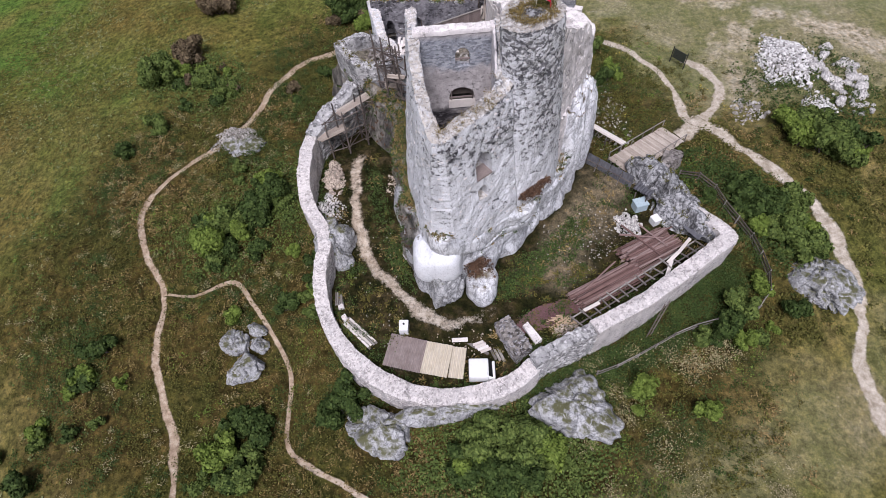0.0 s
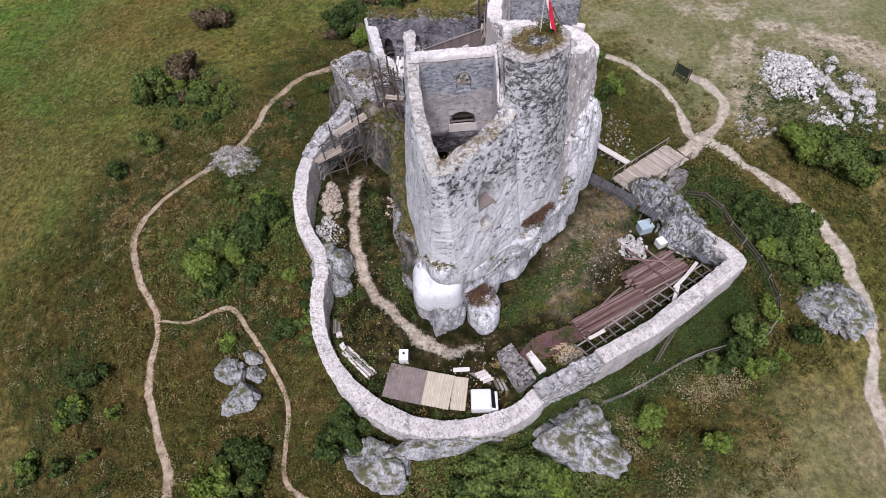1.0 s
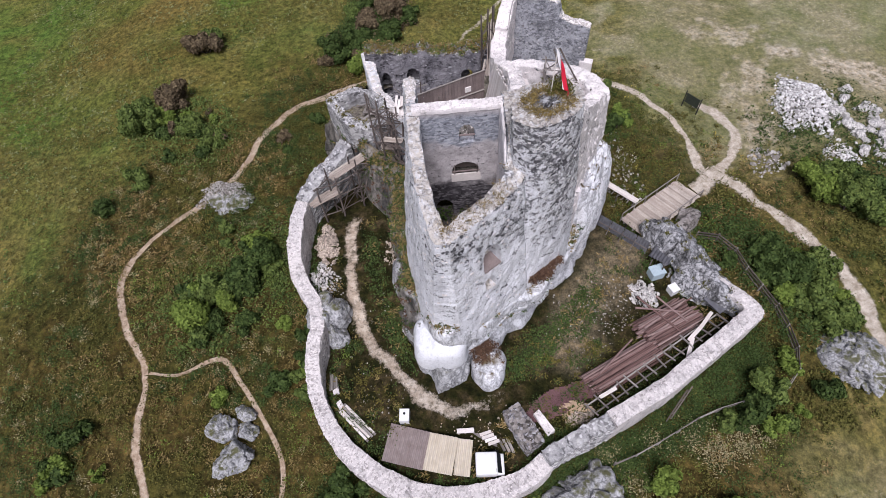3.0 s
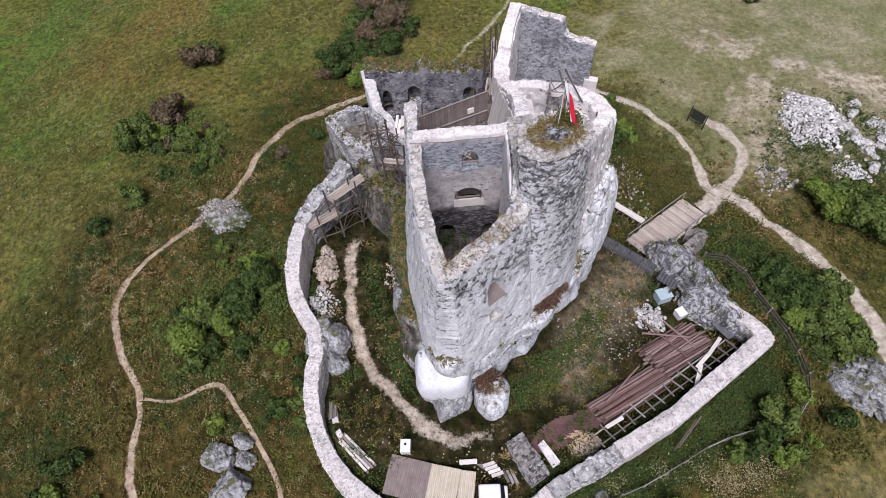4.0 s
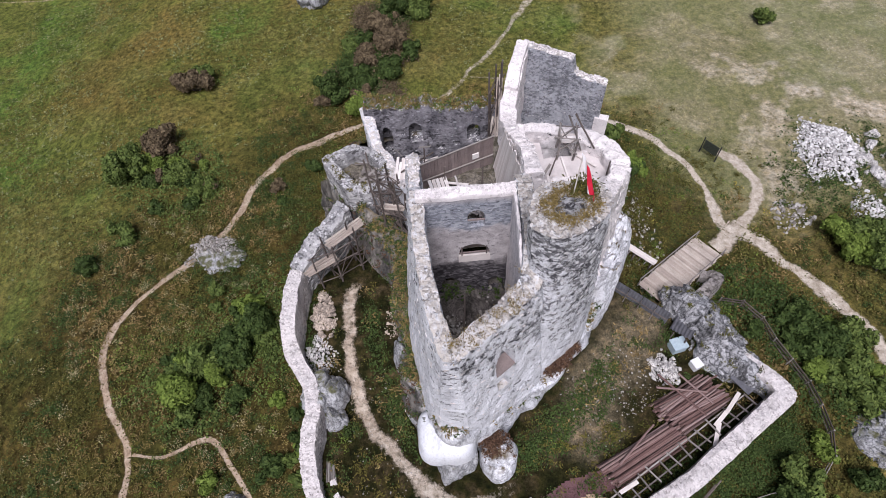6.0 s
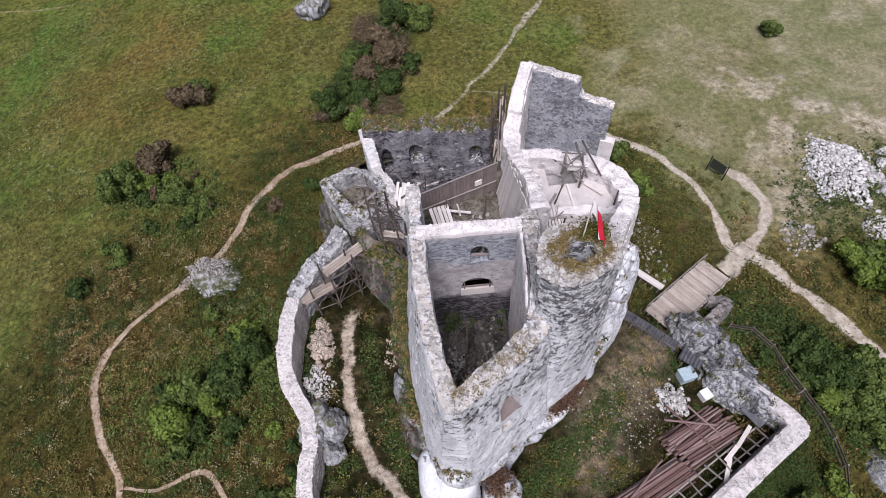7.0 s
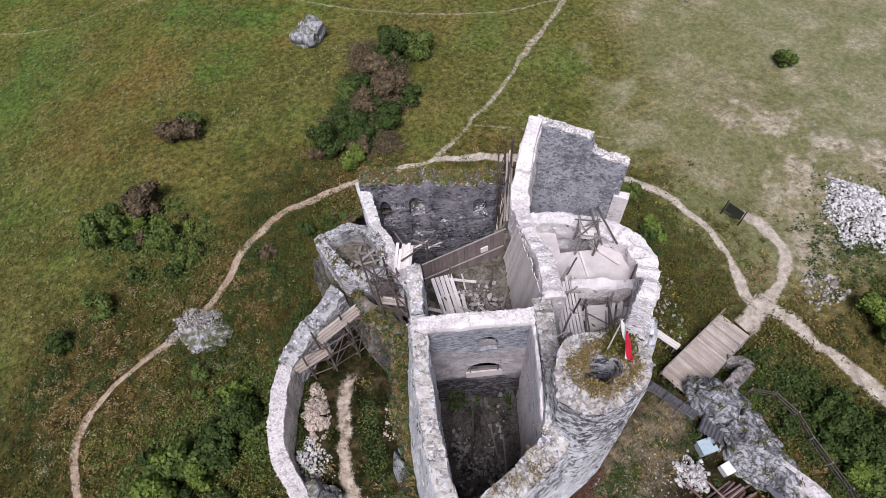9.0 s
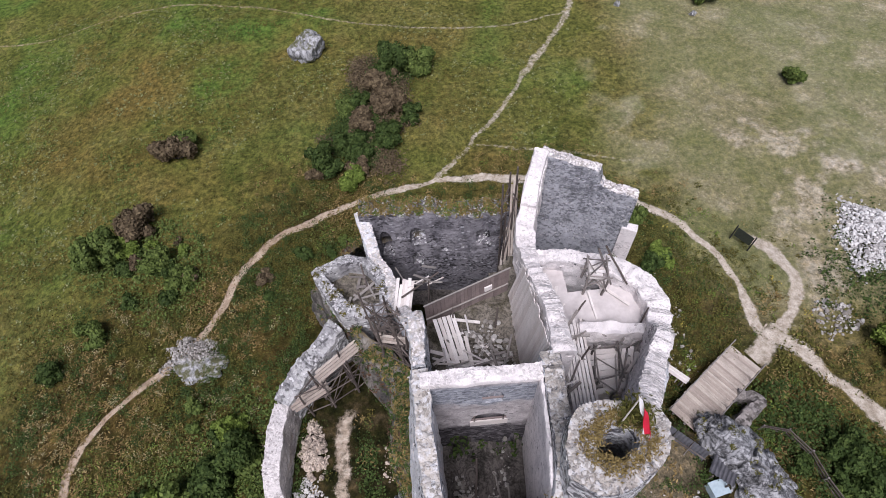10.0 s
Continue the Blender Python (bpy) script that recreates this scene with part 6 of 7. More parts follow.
def log_pile(at, a, b, side, n, layers, spread, label, seed):
    """Stacked peeled logs, each a part; a to b gives their length, side the way across."""
    rng = np.random.default_rng(seed)
    ob = thing("log_pile", at, label, "logs", "log piles")
    a, b, side = (np.array(v, float) for v in (a, b, side))
    for k in range(layers):
        for i in range(n - k):
            o = side * ((i + 0.5 + 0.5 * k) / n) + (0, 0, 0.17 * k)
            j = rng.normal(size=3) * (spread, spread, 0.03)
            j2 = rng.normal(size=3) * (spread, spread, 0.03)
            cut = rng.uniform(-0.3, 0.3)
            d = (b - a) / np.linalg.norm(b - a)
            part("log", pole(a + o + j + d * cut, b + o + j2 + d * cut, rng.uniform(0.075, 0.105), rng.uniform(0.06, 0.085), 8, 0.015), WOOD_RED, ob)
    return ob


log_pile((12.8, 21.6, 1.4), (10.0, 21.6, 1.55), (15.6, 24.1, 1.55), (1.4, -1.6, 0), 15, 6, 0.06, "neat pile of long red-brown peeled logs", 41)
log_pile((18.0, 25.6, 1.4), (15.2, 25.7, 1.55), (19.6, 27.6, 1.55), (1.4, -2.6, 0), 17, 6, 0.2, "untidy pile of red-brown peeled logs", 42)
for p0, p1 in (((15.6, 26.6, 2.7), (19.3, 25.9, 2.66)), ((11.4, 21.4, 2.68), (14.6, 23.9, 2.66)), ((17.6, 27.5, 2.66), (19.4, 25.0, 2.66))):
    tagged(make("loose_log", pole(p0, p1, 0.085, 0.07, 8, 0.02), WOOD_RED, at=p0), "peeled log lying askew on the pile", "log", "loose logs")
tagged(make("loose_log", pole((16.0, 27.6, 2.72), (18.6, 24.2, 2.6), 0.09, 0.08, 8, 0.02), WOOD_RED, at=(17.3, 26, 2.2)), "single peeled log lying across the pile", "log")

frame_ob = thing("timber_rack", (17, 21.5, 1.4), "open timber rafters along the inner curtain wall", "timber frame")
wa, wb = np.array((10.6, 18.0)), np.array((22.6, 24.3))
wd = (wb - wa) / np.linalg.norm(wb - wa)
wn2 = np.array((-wd[1], wd[0]))
for k in range(15):
    p = wa + (wb - wa) * (k / 14)
    part("rafter", beam((*(p + wn2 * 0.2), 2.75), (*(p + wn2 * (1.5 + 0.15 * math.sin(k * 2.1)) + wd * RNG.uniform(-0.15, 0.15)), 2.35), 0.09, 0.12), WOOD_GREY, frame_ob)
for s, z in ((0.5, 2.62), (1.3, 2.42)):
    part("purlin", beam((*(wa + wn2 * s), z - 0.1), (*(wb + wn2 * s), z - 0.1), 0.1, 0.12), WOOD_GREY, frame_ob)
for k in range(0, 15, 3):
    p = wa + (wb - wa) * (k / 14) + wn2 * 1.3
    part("post", beam((*p, gz(*p) - 0.1), (*p, 2.35), 0.12), WOOD_GREY, frame_ob)
for p0, p1, w in (((19.0, 23.4, 2.55), (20.3, 24.4, 2.6), 0.3), ((20.2, 24.3, 2.65), (21.6, 25.6, 2.65), 0.28), ((18.4, 21.9, 2.62), (19.4, 23.6, 2.55), 0.3), ((11.0, 19.6, 2.5), (12.4, 20.2, 2.5), 0.28)):
    part("plank", beam(p0, p1, w, 0.05), WOOD_PALE, frame_ob)
tagged(make("roof_panel", box((22.6, 26.6, 2.7), (2.0, 1.7, 0.06), 31, 0.01, 3), SHEET_GREY, at=(22.6, 26.6, 2.5)), "grey sheet panel lying inside the wall corner", "panel")

# ---- the gate side: screens, boxes, bridge ----
hoard = thing("hoarding", (15.6, 33.6, 1.8), "dark grey sheet hoarding with pole braces", "fence")
ha, hb = np.array((13.4, 36.0)), np.array((17.8, 31.6))
for k in range(5):
    p0, p1 = ha + (hb - ha) * k / 5, ha + (hb - ha) * (k + 0.96) / 5
    d = (p1 - p0) / np.linalg.norm(p1 - p0)
    nn = np.array((d[1], -d[0]))
    z = 1.5
    v = [(*p0, z), (*p1, z), (*(p1 + nn * -0.5), 3.9), (*(p0 + nn * -0.5), 3.9)]
    mid = np.array(v).mean(0)
    part("panel", corrugated(tuple(mid), np.linalg.norm(p1 - p0), 2.45, math.degrees(math.atan2(d[1], d[0])), 78, 0.25, 0.02), SHEET_GREY, hoard)
    part("brace", pole((*(p0 + nn * 0.9), 1.4), (*(p0 - nn * 0.3), 3.6), 0.04, 0.04, 6), WOOD_GREY, hoard)
    part("rail", pole((*p0, 3.55), (*p1, 3.55), 0.045, 0.045, 6), WOOD_DARK, hoard)
lean = thing("lean_to", (19.0, 31.0, 1.6), "small lean-to roofed with grey corrugated sheet", "shed")
part("roof_sheet", corrugated((18.95, 31.0, 3.45), 1.7, 2.0, -42, -16), SHEET_GREY, lean)
for x, y in ((18.0, 30.6), (18.8, 29.9), (19.2, 32.0), (20.0, 31.3)):
    part("post", beam((x, y, gz(x, y) - 0.1), (x, y, 3.35), 0.1), WOOD_DARK, lean)
cab = thing("cabinet", (18.4, 29.9, gz(18.4, 29.9)), "pale blue plastic box beside the lean-to", "box")
part("body", bevelled((18.4, 29.9, gz(18.4, 29.9) + 0.45), (1.15, 0.95, 0.9), 12, 0.05, 2), BLUE_PLASTIC, cab)
part("lid", box((18.4, 29.9, gz(18.4, 29.9) + 0.93), (1.22, 1.02, 0.07), 12), BLUE_PLASTIC, cab)
bx = thing("cool_box", (19.5, 28.35, gz(19.5, 28.35)), "small white box with a flat lid", "box")
part("body", bevelled((19.5, 28.35, gz(19.5, 28.35) + 0.35), (0.7, 0.75, 0.7), 20, 0.04, 2), WHITE_PAINT, bx)
part("lid", box((19.5, 28.35, gz(19.5, 28.35) + 0.73), (0.76, 0.8, 0.06), 20), WHITE_PAINT, bx)

bridge = thing("wooden_bridge", (21.0, 37.0, 0.6), "plank footbridge with pole rails leading to the gate", "bridge")
b0, b1, bw = np.array((24.85, 39.65, 1.05)), np.array((17.6, 34.5, 2.6)), 2.85
bd = (b1 - b0) / np.linalg.norm(b1 - b0)
bs = np.array((-bd[1], bd[0], 0)) / math.hypot(bd[0], bd[1])
nb = 44
for k in range(nb):
    c = b0 + (b1 - b0) * ((k + 0.5) / nb) + (0, 0, RNG.uniform(-0.012, 0.012))
    j0, j1 = RNG.uniform(-0.06, 0.06, 2)
    part("deck_board", beam(c - bs * (bw / 2 + j0), c + bs * (bw / 2 + j1), 0.17, 0.06, (0, 0, 1)), WOOD_DECK, bridge)
for s in (-1.0, 0.0, 1.0):
    part("girder", beam(b0 + bs * s - (0, 0, 0.16), b1 + bs * s - (0, 0, 0.16), 0.18, 0.24), WOOD_GREY, bridge)
for s in (-1.38, 1.38):
    part("handrail", pole(b0 + bs * s + (0, 0, 0.95), b1 + bs * s + (0, 0, 0.95), 0.05, 0.05, 7), WOOD_GREY, bridge)
    for k in range(6):
        c = b0 + (b1 - b0) * (k / 5) + bs * s
        part("rail_post", pole(c - (0, 0, 0.2), c + (0, 0, 1.0), 0.05, 0.05, 7), WOOD_GREY, bridge)
for u in (0.25, 0.6, 0.92):
    for s in (-1.0, 1.0):
        c = b0 + (b1 - b0) * u + bs * s
        part("trestle", pole((c[0], c[1], gz(c[0], c[1]) - 0.2), c - (0, 0, 0.2), 0.1, 0.1, 7), WOOD_DARK, bridge)
sidewalk = thing("plank_walkway", (18.3, 38.6, 0.8), "narrow plank walkway branching off the bridge", "walkway")
boards(sidewalk, (18.75, 37.5, 2.3), (19.25, 37.9, 2.3), (16.2, 40.0, 2.6), (16.6, 40.5, 2.6), 3, WOOD_PALE, 0.02, 0.06)
for u in np.linspace(0.05, 0.95, 7):
    c = np.array((19.0, 37.7, 2.2)) * (1 - u) + np.array((16.4, 40.2, 2.5)) * u
    part("joist", beam(c - (0.5, 0.45, 0.05), c + (0.4, 0.35, -0.05), 0.08), WOOD_GREY, sidewalk)
for u in (0.1, 0.55, 0.95):
    c = np.array((19.0, 37.7, 2.2)) * (1 - u) + np.array((16.4, 40.2, 2.5)) * u
    part("post", pole((c[0], c[1], gz(c[0], c[1]) - 0.2), (c[0], c[1], c[2]), 0.07, 0.07, 7), WOOD_DARK, sidewalk)
tagged(make("ruined_wall", masonry([(21.2, 33.7, 0.0, 3.0, 1.1), (22.6, 34.7, 0, 2.6, 1.0), (23.9, 35.5, 0, 2.5, 1.0), (23.4, 36.2, 0, 2.3, 0.9), (22.7, 36.5, 0, 1.9, 0.9)], seed=17, ragged=0.3, lump=0.16), BROWN_STONE), "broken grey wall beside the footbridge", "wall")

FENCE = [(23.6, 33.9), (25.2, 33.6), (26.2, 32.4), (26.7, 30.0), (27.1, 28.6), (28.0, 26.2), (28.3, 24.0), (28.1, 22.0), (27.4, 20.3), (26.0, 19.3), (23.6, 19.0), (21.5, 18.8), (18.7, 18.0), (16.2, 16.9), (13.6, 15.9), (11.8, 15.4)]
fence = thing("fence", (26, 26, 0), "weathered grey post-and-rail fence below the curtain wall", "fence")
fp, _ = along(FENCE, 1.9)
for k, (x, y) in enumerate(fp):
    z = gz(x, y)
    part("post", pole((x, y, z - 0.3), (x + RNG.uniform(-0.06, 0.06), y + RNG.uniform(-0.06, 0.06), z + 1.25), 0.075, 0.065, 7), WOOD_GREY, fence)
    if k:
        for h in (0.4, 0.78, 1.12) if k < 9 else (0.55, 1.1):
            part("rail", beam((x0_, y0_, gz(x0_, y0_) + h), (x, y, z + h + RNG.uniform(-0.05, 0.05)), 0.05, 0.14), WOOD_GREY if k >= 9 else WOOD_DARK, fence)
    x0_, y0_ = x, y

board_ob = thing("information_board", (28.6, 50.5, gz(28.6, 50.5)), "dark information board on two black posts beside the path", "board")
sz = gz(28.6, 50.5)
s0, s1 = np.array((28.05, 51.3)), np.array((29.1, 49.75))
for p in (s0, s1):
    part("post", pole((*p, sz - 0.2), (*p, sz + 2.1), 0.06, 0.06, 8), RUBBER, board_ob)
part("panel", beam((*(s0 + (s1 - s0) * 0.06), sz + 1.3), (*(s0 + (s1 - s0) * 0.94), sz + 1.3), 0.05, 1.15), plain_mat("dark printed panel", (0.03, 0.034, 0.03), (0.05, 0.06, 0.045), 6.0, 0.4), board_ob, "dark printed panel")

heap("stone_mound", -21.5, 44.9, 2.5, 2.0, 1.0, 2000, 0.15, RUBBLE_GREY, 33, "pale stones covering the rock mound", "stones")
ladder = thing("ladder", (16.9, 18.6, 0), "dark timber ladder leaning on the outer wall face", "ladder")
for dx in (0.0, 0.5):
    part("rail", beam((16.6 + dx * 0.9, 18.2 + dx * 0.42, -0.9), (17.6 + dx * 0.9, 19.5 + dx * 0.42, 2.6), 0.09), WOOD_DARK, ladder)
for u in np.linspace(0.1, 0.9, 7):
    a = np.array((16.6, 18.2, -0.9)) * (1 - u) + np.array((17.6, 19.5, 2.6)) * u
    part("rung", pole(a, a + (0.45, 0.21, 0), 0.03), WOOD_DARK, ladder)

spare = thing("board_stack", (-8.0, 19.6, gz(-8.0, 19.6)), "long pale planks stacked along the inner face of the wall", "boards")
for k in range(8):
    c = np.array((-7.9 + 0.17 * (k % 4), 19.55 + 0.15 * (k % 4)))
    e = np.array((math.cos(-0.84), math.sin(-0.84))) * (1.75 - 0.2 * (k % 3)) + (0.05 * (k % 2), 0)
    zz = gz(*c) + 0.1 + 0.09 * (k // 4)
    part("board", beam((*(c - e), zz), (*(c + e), zz + 0.05), 0.18, 0.06), WOOD_PALE if k % 3 else WOOD_GREY, spare)
for k in range(5):
    x, y = -9.75 + 0.13 * k, 23.9 - 0.1 * k
    tagged(make("timber_beam", pole((x, y, gz(x, y) + 0.1), (x + 0.1, y - 1.6 + 0.15 * k, gz(x, y) + 0.55), 0.07, 0.06, 7, 0.02), WOOD_GREY, at=(x, y, gz(x, y))), "grey weathered pole leaning inside the curtain wall", "timber", "timber poles")
for x, y, sx, sy, a in ( (-8.9, 21.2, 0.7, 0.4, -60), (-9.3, 22.6, 0.5, 0.9, 10), (-3.5, 26.9, 0.3, 0.6, 25)):
    tagged(make("stone_slab", box((x, y, gz(x, y) + 0.15), (sx, sy, 0.3), a, 0.04), NEW_STONE, at=(x, y, gz(x, y))), "pale squared stone slab lying in the yard", "stone", "stone slabs")

rng = np.random.default_rng(77)
for k in range(30):
    if k < 16:
        c, z = np.array((rng.uniform(0.0, 4.2), rng.uniform(34.8, 38.6))), rng.uniform(13.7, 14.8)
    elif k < 24:
        c, z = np.array((rng.uniform(6.0, 8.4), rng.uniform(33.0, 38.5))), rng.uniform(15.2, 15.6)
    else:
        c, z = np.array((rng.uniform(-2.6, 0.2), rng.uniform(42.0, 44.0))), rng.uniform(12.3, 12.9)
    q, ln = rng.uniform(0, 6.28), rng.uniform(0.7, 1.7)
    a, b = (c[0] - ln * math.cos(q) / 2, c[1] - ln * math.sin(q) / 2, z), (c[0] + ln * math.cos(q) / 2, c[1] + ln * math.sin(q) / 2, z + rng.uniform(-0.1, 1.1))
    tagged(make("loose_timber", pole(a, b, 0.06, 0.05, 6, 0.02) if k % 3 else beam(a, b, 0.16, 0.05), (WOOD_GREY, WOOD_GREY, WOOD_PALE)[k % 3], at=a), "loose weathered timber lying in the ruin", "timber", "loose timbers")
for x, y, z0, z1 in ((5.9, 39.2, 14.7, 17.3), (7.0, 39.0, 14.7, 16.6), (8.3, 38.4, 14.7, 16.8), (6.4, 36.3, 15.0, 17.6), (7.9, 35.4, 15.1, 17.2), (11.9, 37.4, 14.7, 16.6), (-0.4, 41.2, 13.0, 15.6), (1.0, 39.2, 13.4, 15.8), (3.6, 38.8, 13.4, 15.6), (0.4, 34.6, 13.4, 15.0)):
    tagged(make("timber_post", pole((x, y, z0), (x + rng.uniform(-0.3, 0.3), y + rng.uniform(-0.3, 0.3), z1), 0.06, 0.05, 7, 0.02), WOOD_DARK, at=(x, y, z0)), "dark upright pole standing in the ruin", "post", "upright poles")


# ---- boards and poles lying about in the upper castle ----
rng = np.random.default_rng(77)
for (x0, x1, y0, y1, z), count, mat, what in (((0.2, 3.6, 35.0, 39.4, 13.62), 16, WOOD_PALE, "pale board lying on the floor of the middle room"), ((-6.6, -4.2, 43.0, 45.0, 9.95), 9, WOOD_GREY, "grey board lying in the annexe"),
                                         ((6.6, 11.6, 38.2, 39.6, 14.85), 3, WOOD_PALE, "pale board lying on the terrace"), ((8.4, 10.4, 33.0, 36.4, 13.6), 8, WOOD_PALE, "pale board lying in the eastern room")):
    for k in range(count):
        x, y, q, half = rng.uniform(x0, x1), rng.uniform(y0, y1), rng.uniform(0, math.pi), rng.uniform(0.5, 1.2)
        d = np.array((math.cos(q) * half, math.sin(q) * half, rng.uniform(-0.1, 0.1)))
        c = np.array((x, y, z + 0.03 * k))
        tagged(make("loose_board", beam(c - d, c + d, rng.uniform(0.12, 0.22), 0.05), mat, at=c), what, "board", "loose boards")


# ---- cappings, loose stones and grass on the walls ----
def capping(rows, seed, wide=0.1, high=0.3, ragged=0.05):
    """Pale mortared capping on a wall's top."""
    return masonry([(x, y, z - 0.12, z + high, t + wide) for x, y, z, t in rows], seed=seed, ragged=ragged, lump=0.05, step=0.2, rise=0.15)


cap_a = part("capping", capping([(-0.9, 33.45, 19.85, 0.7), (2.5, 33.35, 19.9, 0.7), (5.2, 33.25, 20.0, 0.75)], 101, high=0.22), NEW_STONE, castle, "pale mortared capping")
cap_b = part("capping", capping([(6.0, 34.0, 19.95, 1.0), (6.15, 37.0, 18.95, 0.85), (6.0, 39.9, 17.25, 0.85)], 102, ragged=0.12), NEW_STONE, castle, "pale mortared capping")
cap_c = part("capping", capping([(6.6, 45.6, 16.3, 0.9), (7.2, 47.2, 17.3, 0.8), (7.9, 48.7, 17.95, 0.8)], 103), NEW_STONE, castle, "pale mortared capping")


def surface_points(ob, n, rng, lo=-1.0, hi=1.0):
    """Points and normals spread evenly over those faces of ob whose normal's height lies between lo and hi."""
    me = ob.data
    me.calc_loop_triangles()
    k = len(me.loop_triangles)
    tri = np.empty(3 * k, np.int32)
    me.loop_triangles.foreach_get("vertices", tri)
    co = np.empty(3 * len(me.vertices))
    me.vertices.foreach_get("co", co)
    co = co.reshape(-1, 3) + np.array(ob.matrix_world.translation)
    p = co[tri.reshape(-1, 3)]
    nrm = np.cross(p[:, 1] - p[:, 0], p[:, 2] - p[:, 0])
    area = np.linalg.norm(nrm, axis=1) + 1e-12
    nrm = nrm / area[:, None]
    w = area * ((nrm[:, 2] >= lo) & (nrm[:, 2] <= hi))
    pick = rng.choice(k, n, p=w / w.sum())
    a, b = rng.uniform(size=(2, n, 1))
    flip = a + b > 1
    a, b = np.where(flip, 1 - a, a), np.where(flip, 1 - b, b)
    q = p[pick]
    return q[:, 0] + a * (q[:, 1] - q[:, 0]) + b * (q[:, 2] - q[:, 0]), nrm[pick]


STUD_TOP = loose_stone_mat("wall top stones", (0.30, 0.275, 0.245), (0.42, 0.395, 0.365), (0.62, 0.59, 0.56))
STONES = []
for k in range(8):
    r8 = np.random.default_rng(900 + k)
    v, f = sphere_pts(3, 6)
    v = np.sign(v) * np.abs(v) ** 0.7 * r8.uniform(0.8, 1.15, (len(v), 1)) * 0.5
    STONES.append((v, f))


def studs(ob, count, size, mat, seed, lo, hi, singles=120, flatness=0.5, zmin=-99.0):
    """Stones standing proud of a wall: the first ones are parts, the rest one joined part."""
    rng = np.random.default_rng(seed)
    p, nrm = surface_points(ob, count, rng, lo, hi)
    ok = p[:, 2] > zmin
    p, nrm = p[ok], nrm[ok]
    shared = []
    for v, f in STONES:
        me = bpy.data.meshes.new("stone")
        me.from_pydata(v.tolist(), [], f)
        me.materials.append(mat)
        shared.append(me)
    rest_v, rest_f, n = [], [], 0
    for k in range(len(p)):
        z = Vector(nrm[k])
        x = Vector((0, 0, 1)).cross(z)
        x = x.normalized() if x.length > 0.2 else Vector((math.cos(k), math.sin(k), 0))
        y = z.cross(x).normalized()
        s = size * rng.uniform(0.55, 1.4)
        rot = Matrix((x * s * rng.uniform(0.9, 1.5), y * s * rng.uniform(0.6, 0.9), z * s * flatness)).transposed()
        at = Vector(p[k]) + z * s * flatness * 0.12
        if k < singles:
            o = new("stone", shared[k % 8])
            o.parent = ob
            o.matrix_basis = Matrix.Translation(at - ob.matrix_world.translation) @ rot.to_4x4()
        else:
            v, f = STONES[k % 8]
            rest_v.append(v @ np.array(rot).T + np.array(at))
            rest_f += [[i + n for i in face] for face in f]
            n += len(v)
    if rest_v:
        part("stone_facing", (np.concatenate(rest_v), rest_f), mat, ob)["kind"] = "stuff"


for cap, count in ((cap_a, 260), (cap_b, 260), (cap_c, 120)):
    studs(cap, count, 0.13, STUD_PALE, 240 + count, 0.3, 1.0, 40, 0.4)
studs(keep, 700, 0.17, STUD_PALE, 201, -0.6, 0.6, 160, 0.2)
studs(keep, 500, 0.15, STUD_GREY, 231, -0.6, 0.6, 60, 0.2, zmin=13)
studs(keep, 480, 0.15, STUD_TOP, 202, 0.6, 1.0, 120, 0.3)
studs(tower, 1500, 0.17, STUD_GREY, 203, -0.6, 0.6, 160, 0.25, zmin=15)
studs(tower, 420, 0.15, STUD_TOP, 204, 0.6, 1.0, 60, 0.35, zmin=23)
studs(east, 900, 0.2, STUD_PALE, 205, -0.6, 0.6, 100, 0.35, zmin=10)
studs(east, 900, 0.15, STUD_PALE, 206, 0.6, 1.0, 150, 0.3)
studs(middle, 500, 0.14, STUD_PALE, 207, 0.5, 1.0, 150, 0.3)
studs(middle, 600, 0.18, STUD_PALE, 208, -0.5, 0.5, 60, 0.3, zmin=11)
studs(high, 1500, 0.12, STUD_GREY, 209, -0.5, 0.5, 120, 0.2, zmin=9)
studs(high, 420, 0.14, STUD_PALE, 210, 0.5, 1.0, 100, 0.35)
studs(north, 1100, 0.2, STUD_DARK, 211, -0.5, 0.5, 120, 0.3, zmin=5)
studs(north, 800, 0.16, STUD_GREY, 212, 0.5, 1.0, 120, 0.4)
studs(west, 900, 0.2, STUD_GREY, 213, -0.6, 0.6, 80, 0.3, zmin=8)
studs(west, 500, 0.15, STUD_PALE, 214, 0.6, 1.0, 80, 0.35)
studs(annexe, 1100, 0.2, STUD_GREY, 215, -0.6, 0.6, 80, 0.3, zmin=5)
studs(annexe, 700, 0.15, STUD_GREY, 216, 0.6, 1.0, 100, 0.35)
studs(wall_west, 2600, 0.14, STUD_WALL, 217, 0.6, 1.0, 280, 0.22)
studs(wall_west, 2200, 0.17, STUD_WALL, 218, -0.5, 0.5, 0, 0.22, zmin=-2)
studs(wall_east, 1000, 0.13, STUD_WALL, 219, 0.6, 1.0, 200, 0.2)
studs(wall_east, 400, 0.16, STUD_WALL, 220, -0.5, 0.5, 0, 0.16, zmin=-1)
studs(wall_south, 500, 0.22, STUD_GREY, 221, -0.5, 1.0, 120, 0.4, zmin=-1)
studs(wall_gate, 900, 0.22, STUD_GREY, 222, -0.6, 1.0, 120, 0.4, zmin=2)
studs(stub, 420, 0.18, STUD_DARK, 223, -0.3, 1.0, 80, 0.4, zmin=0)


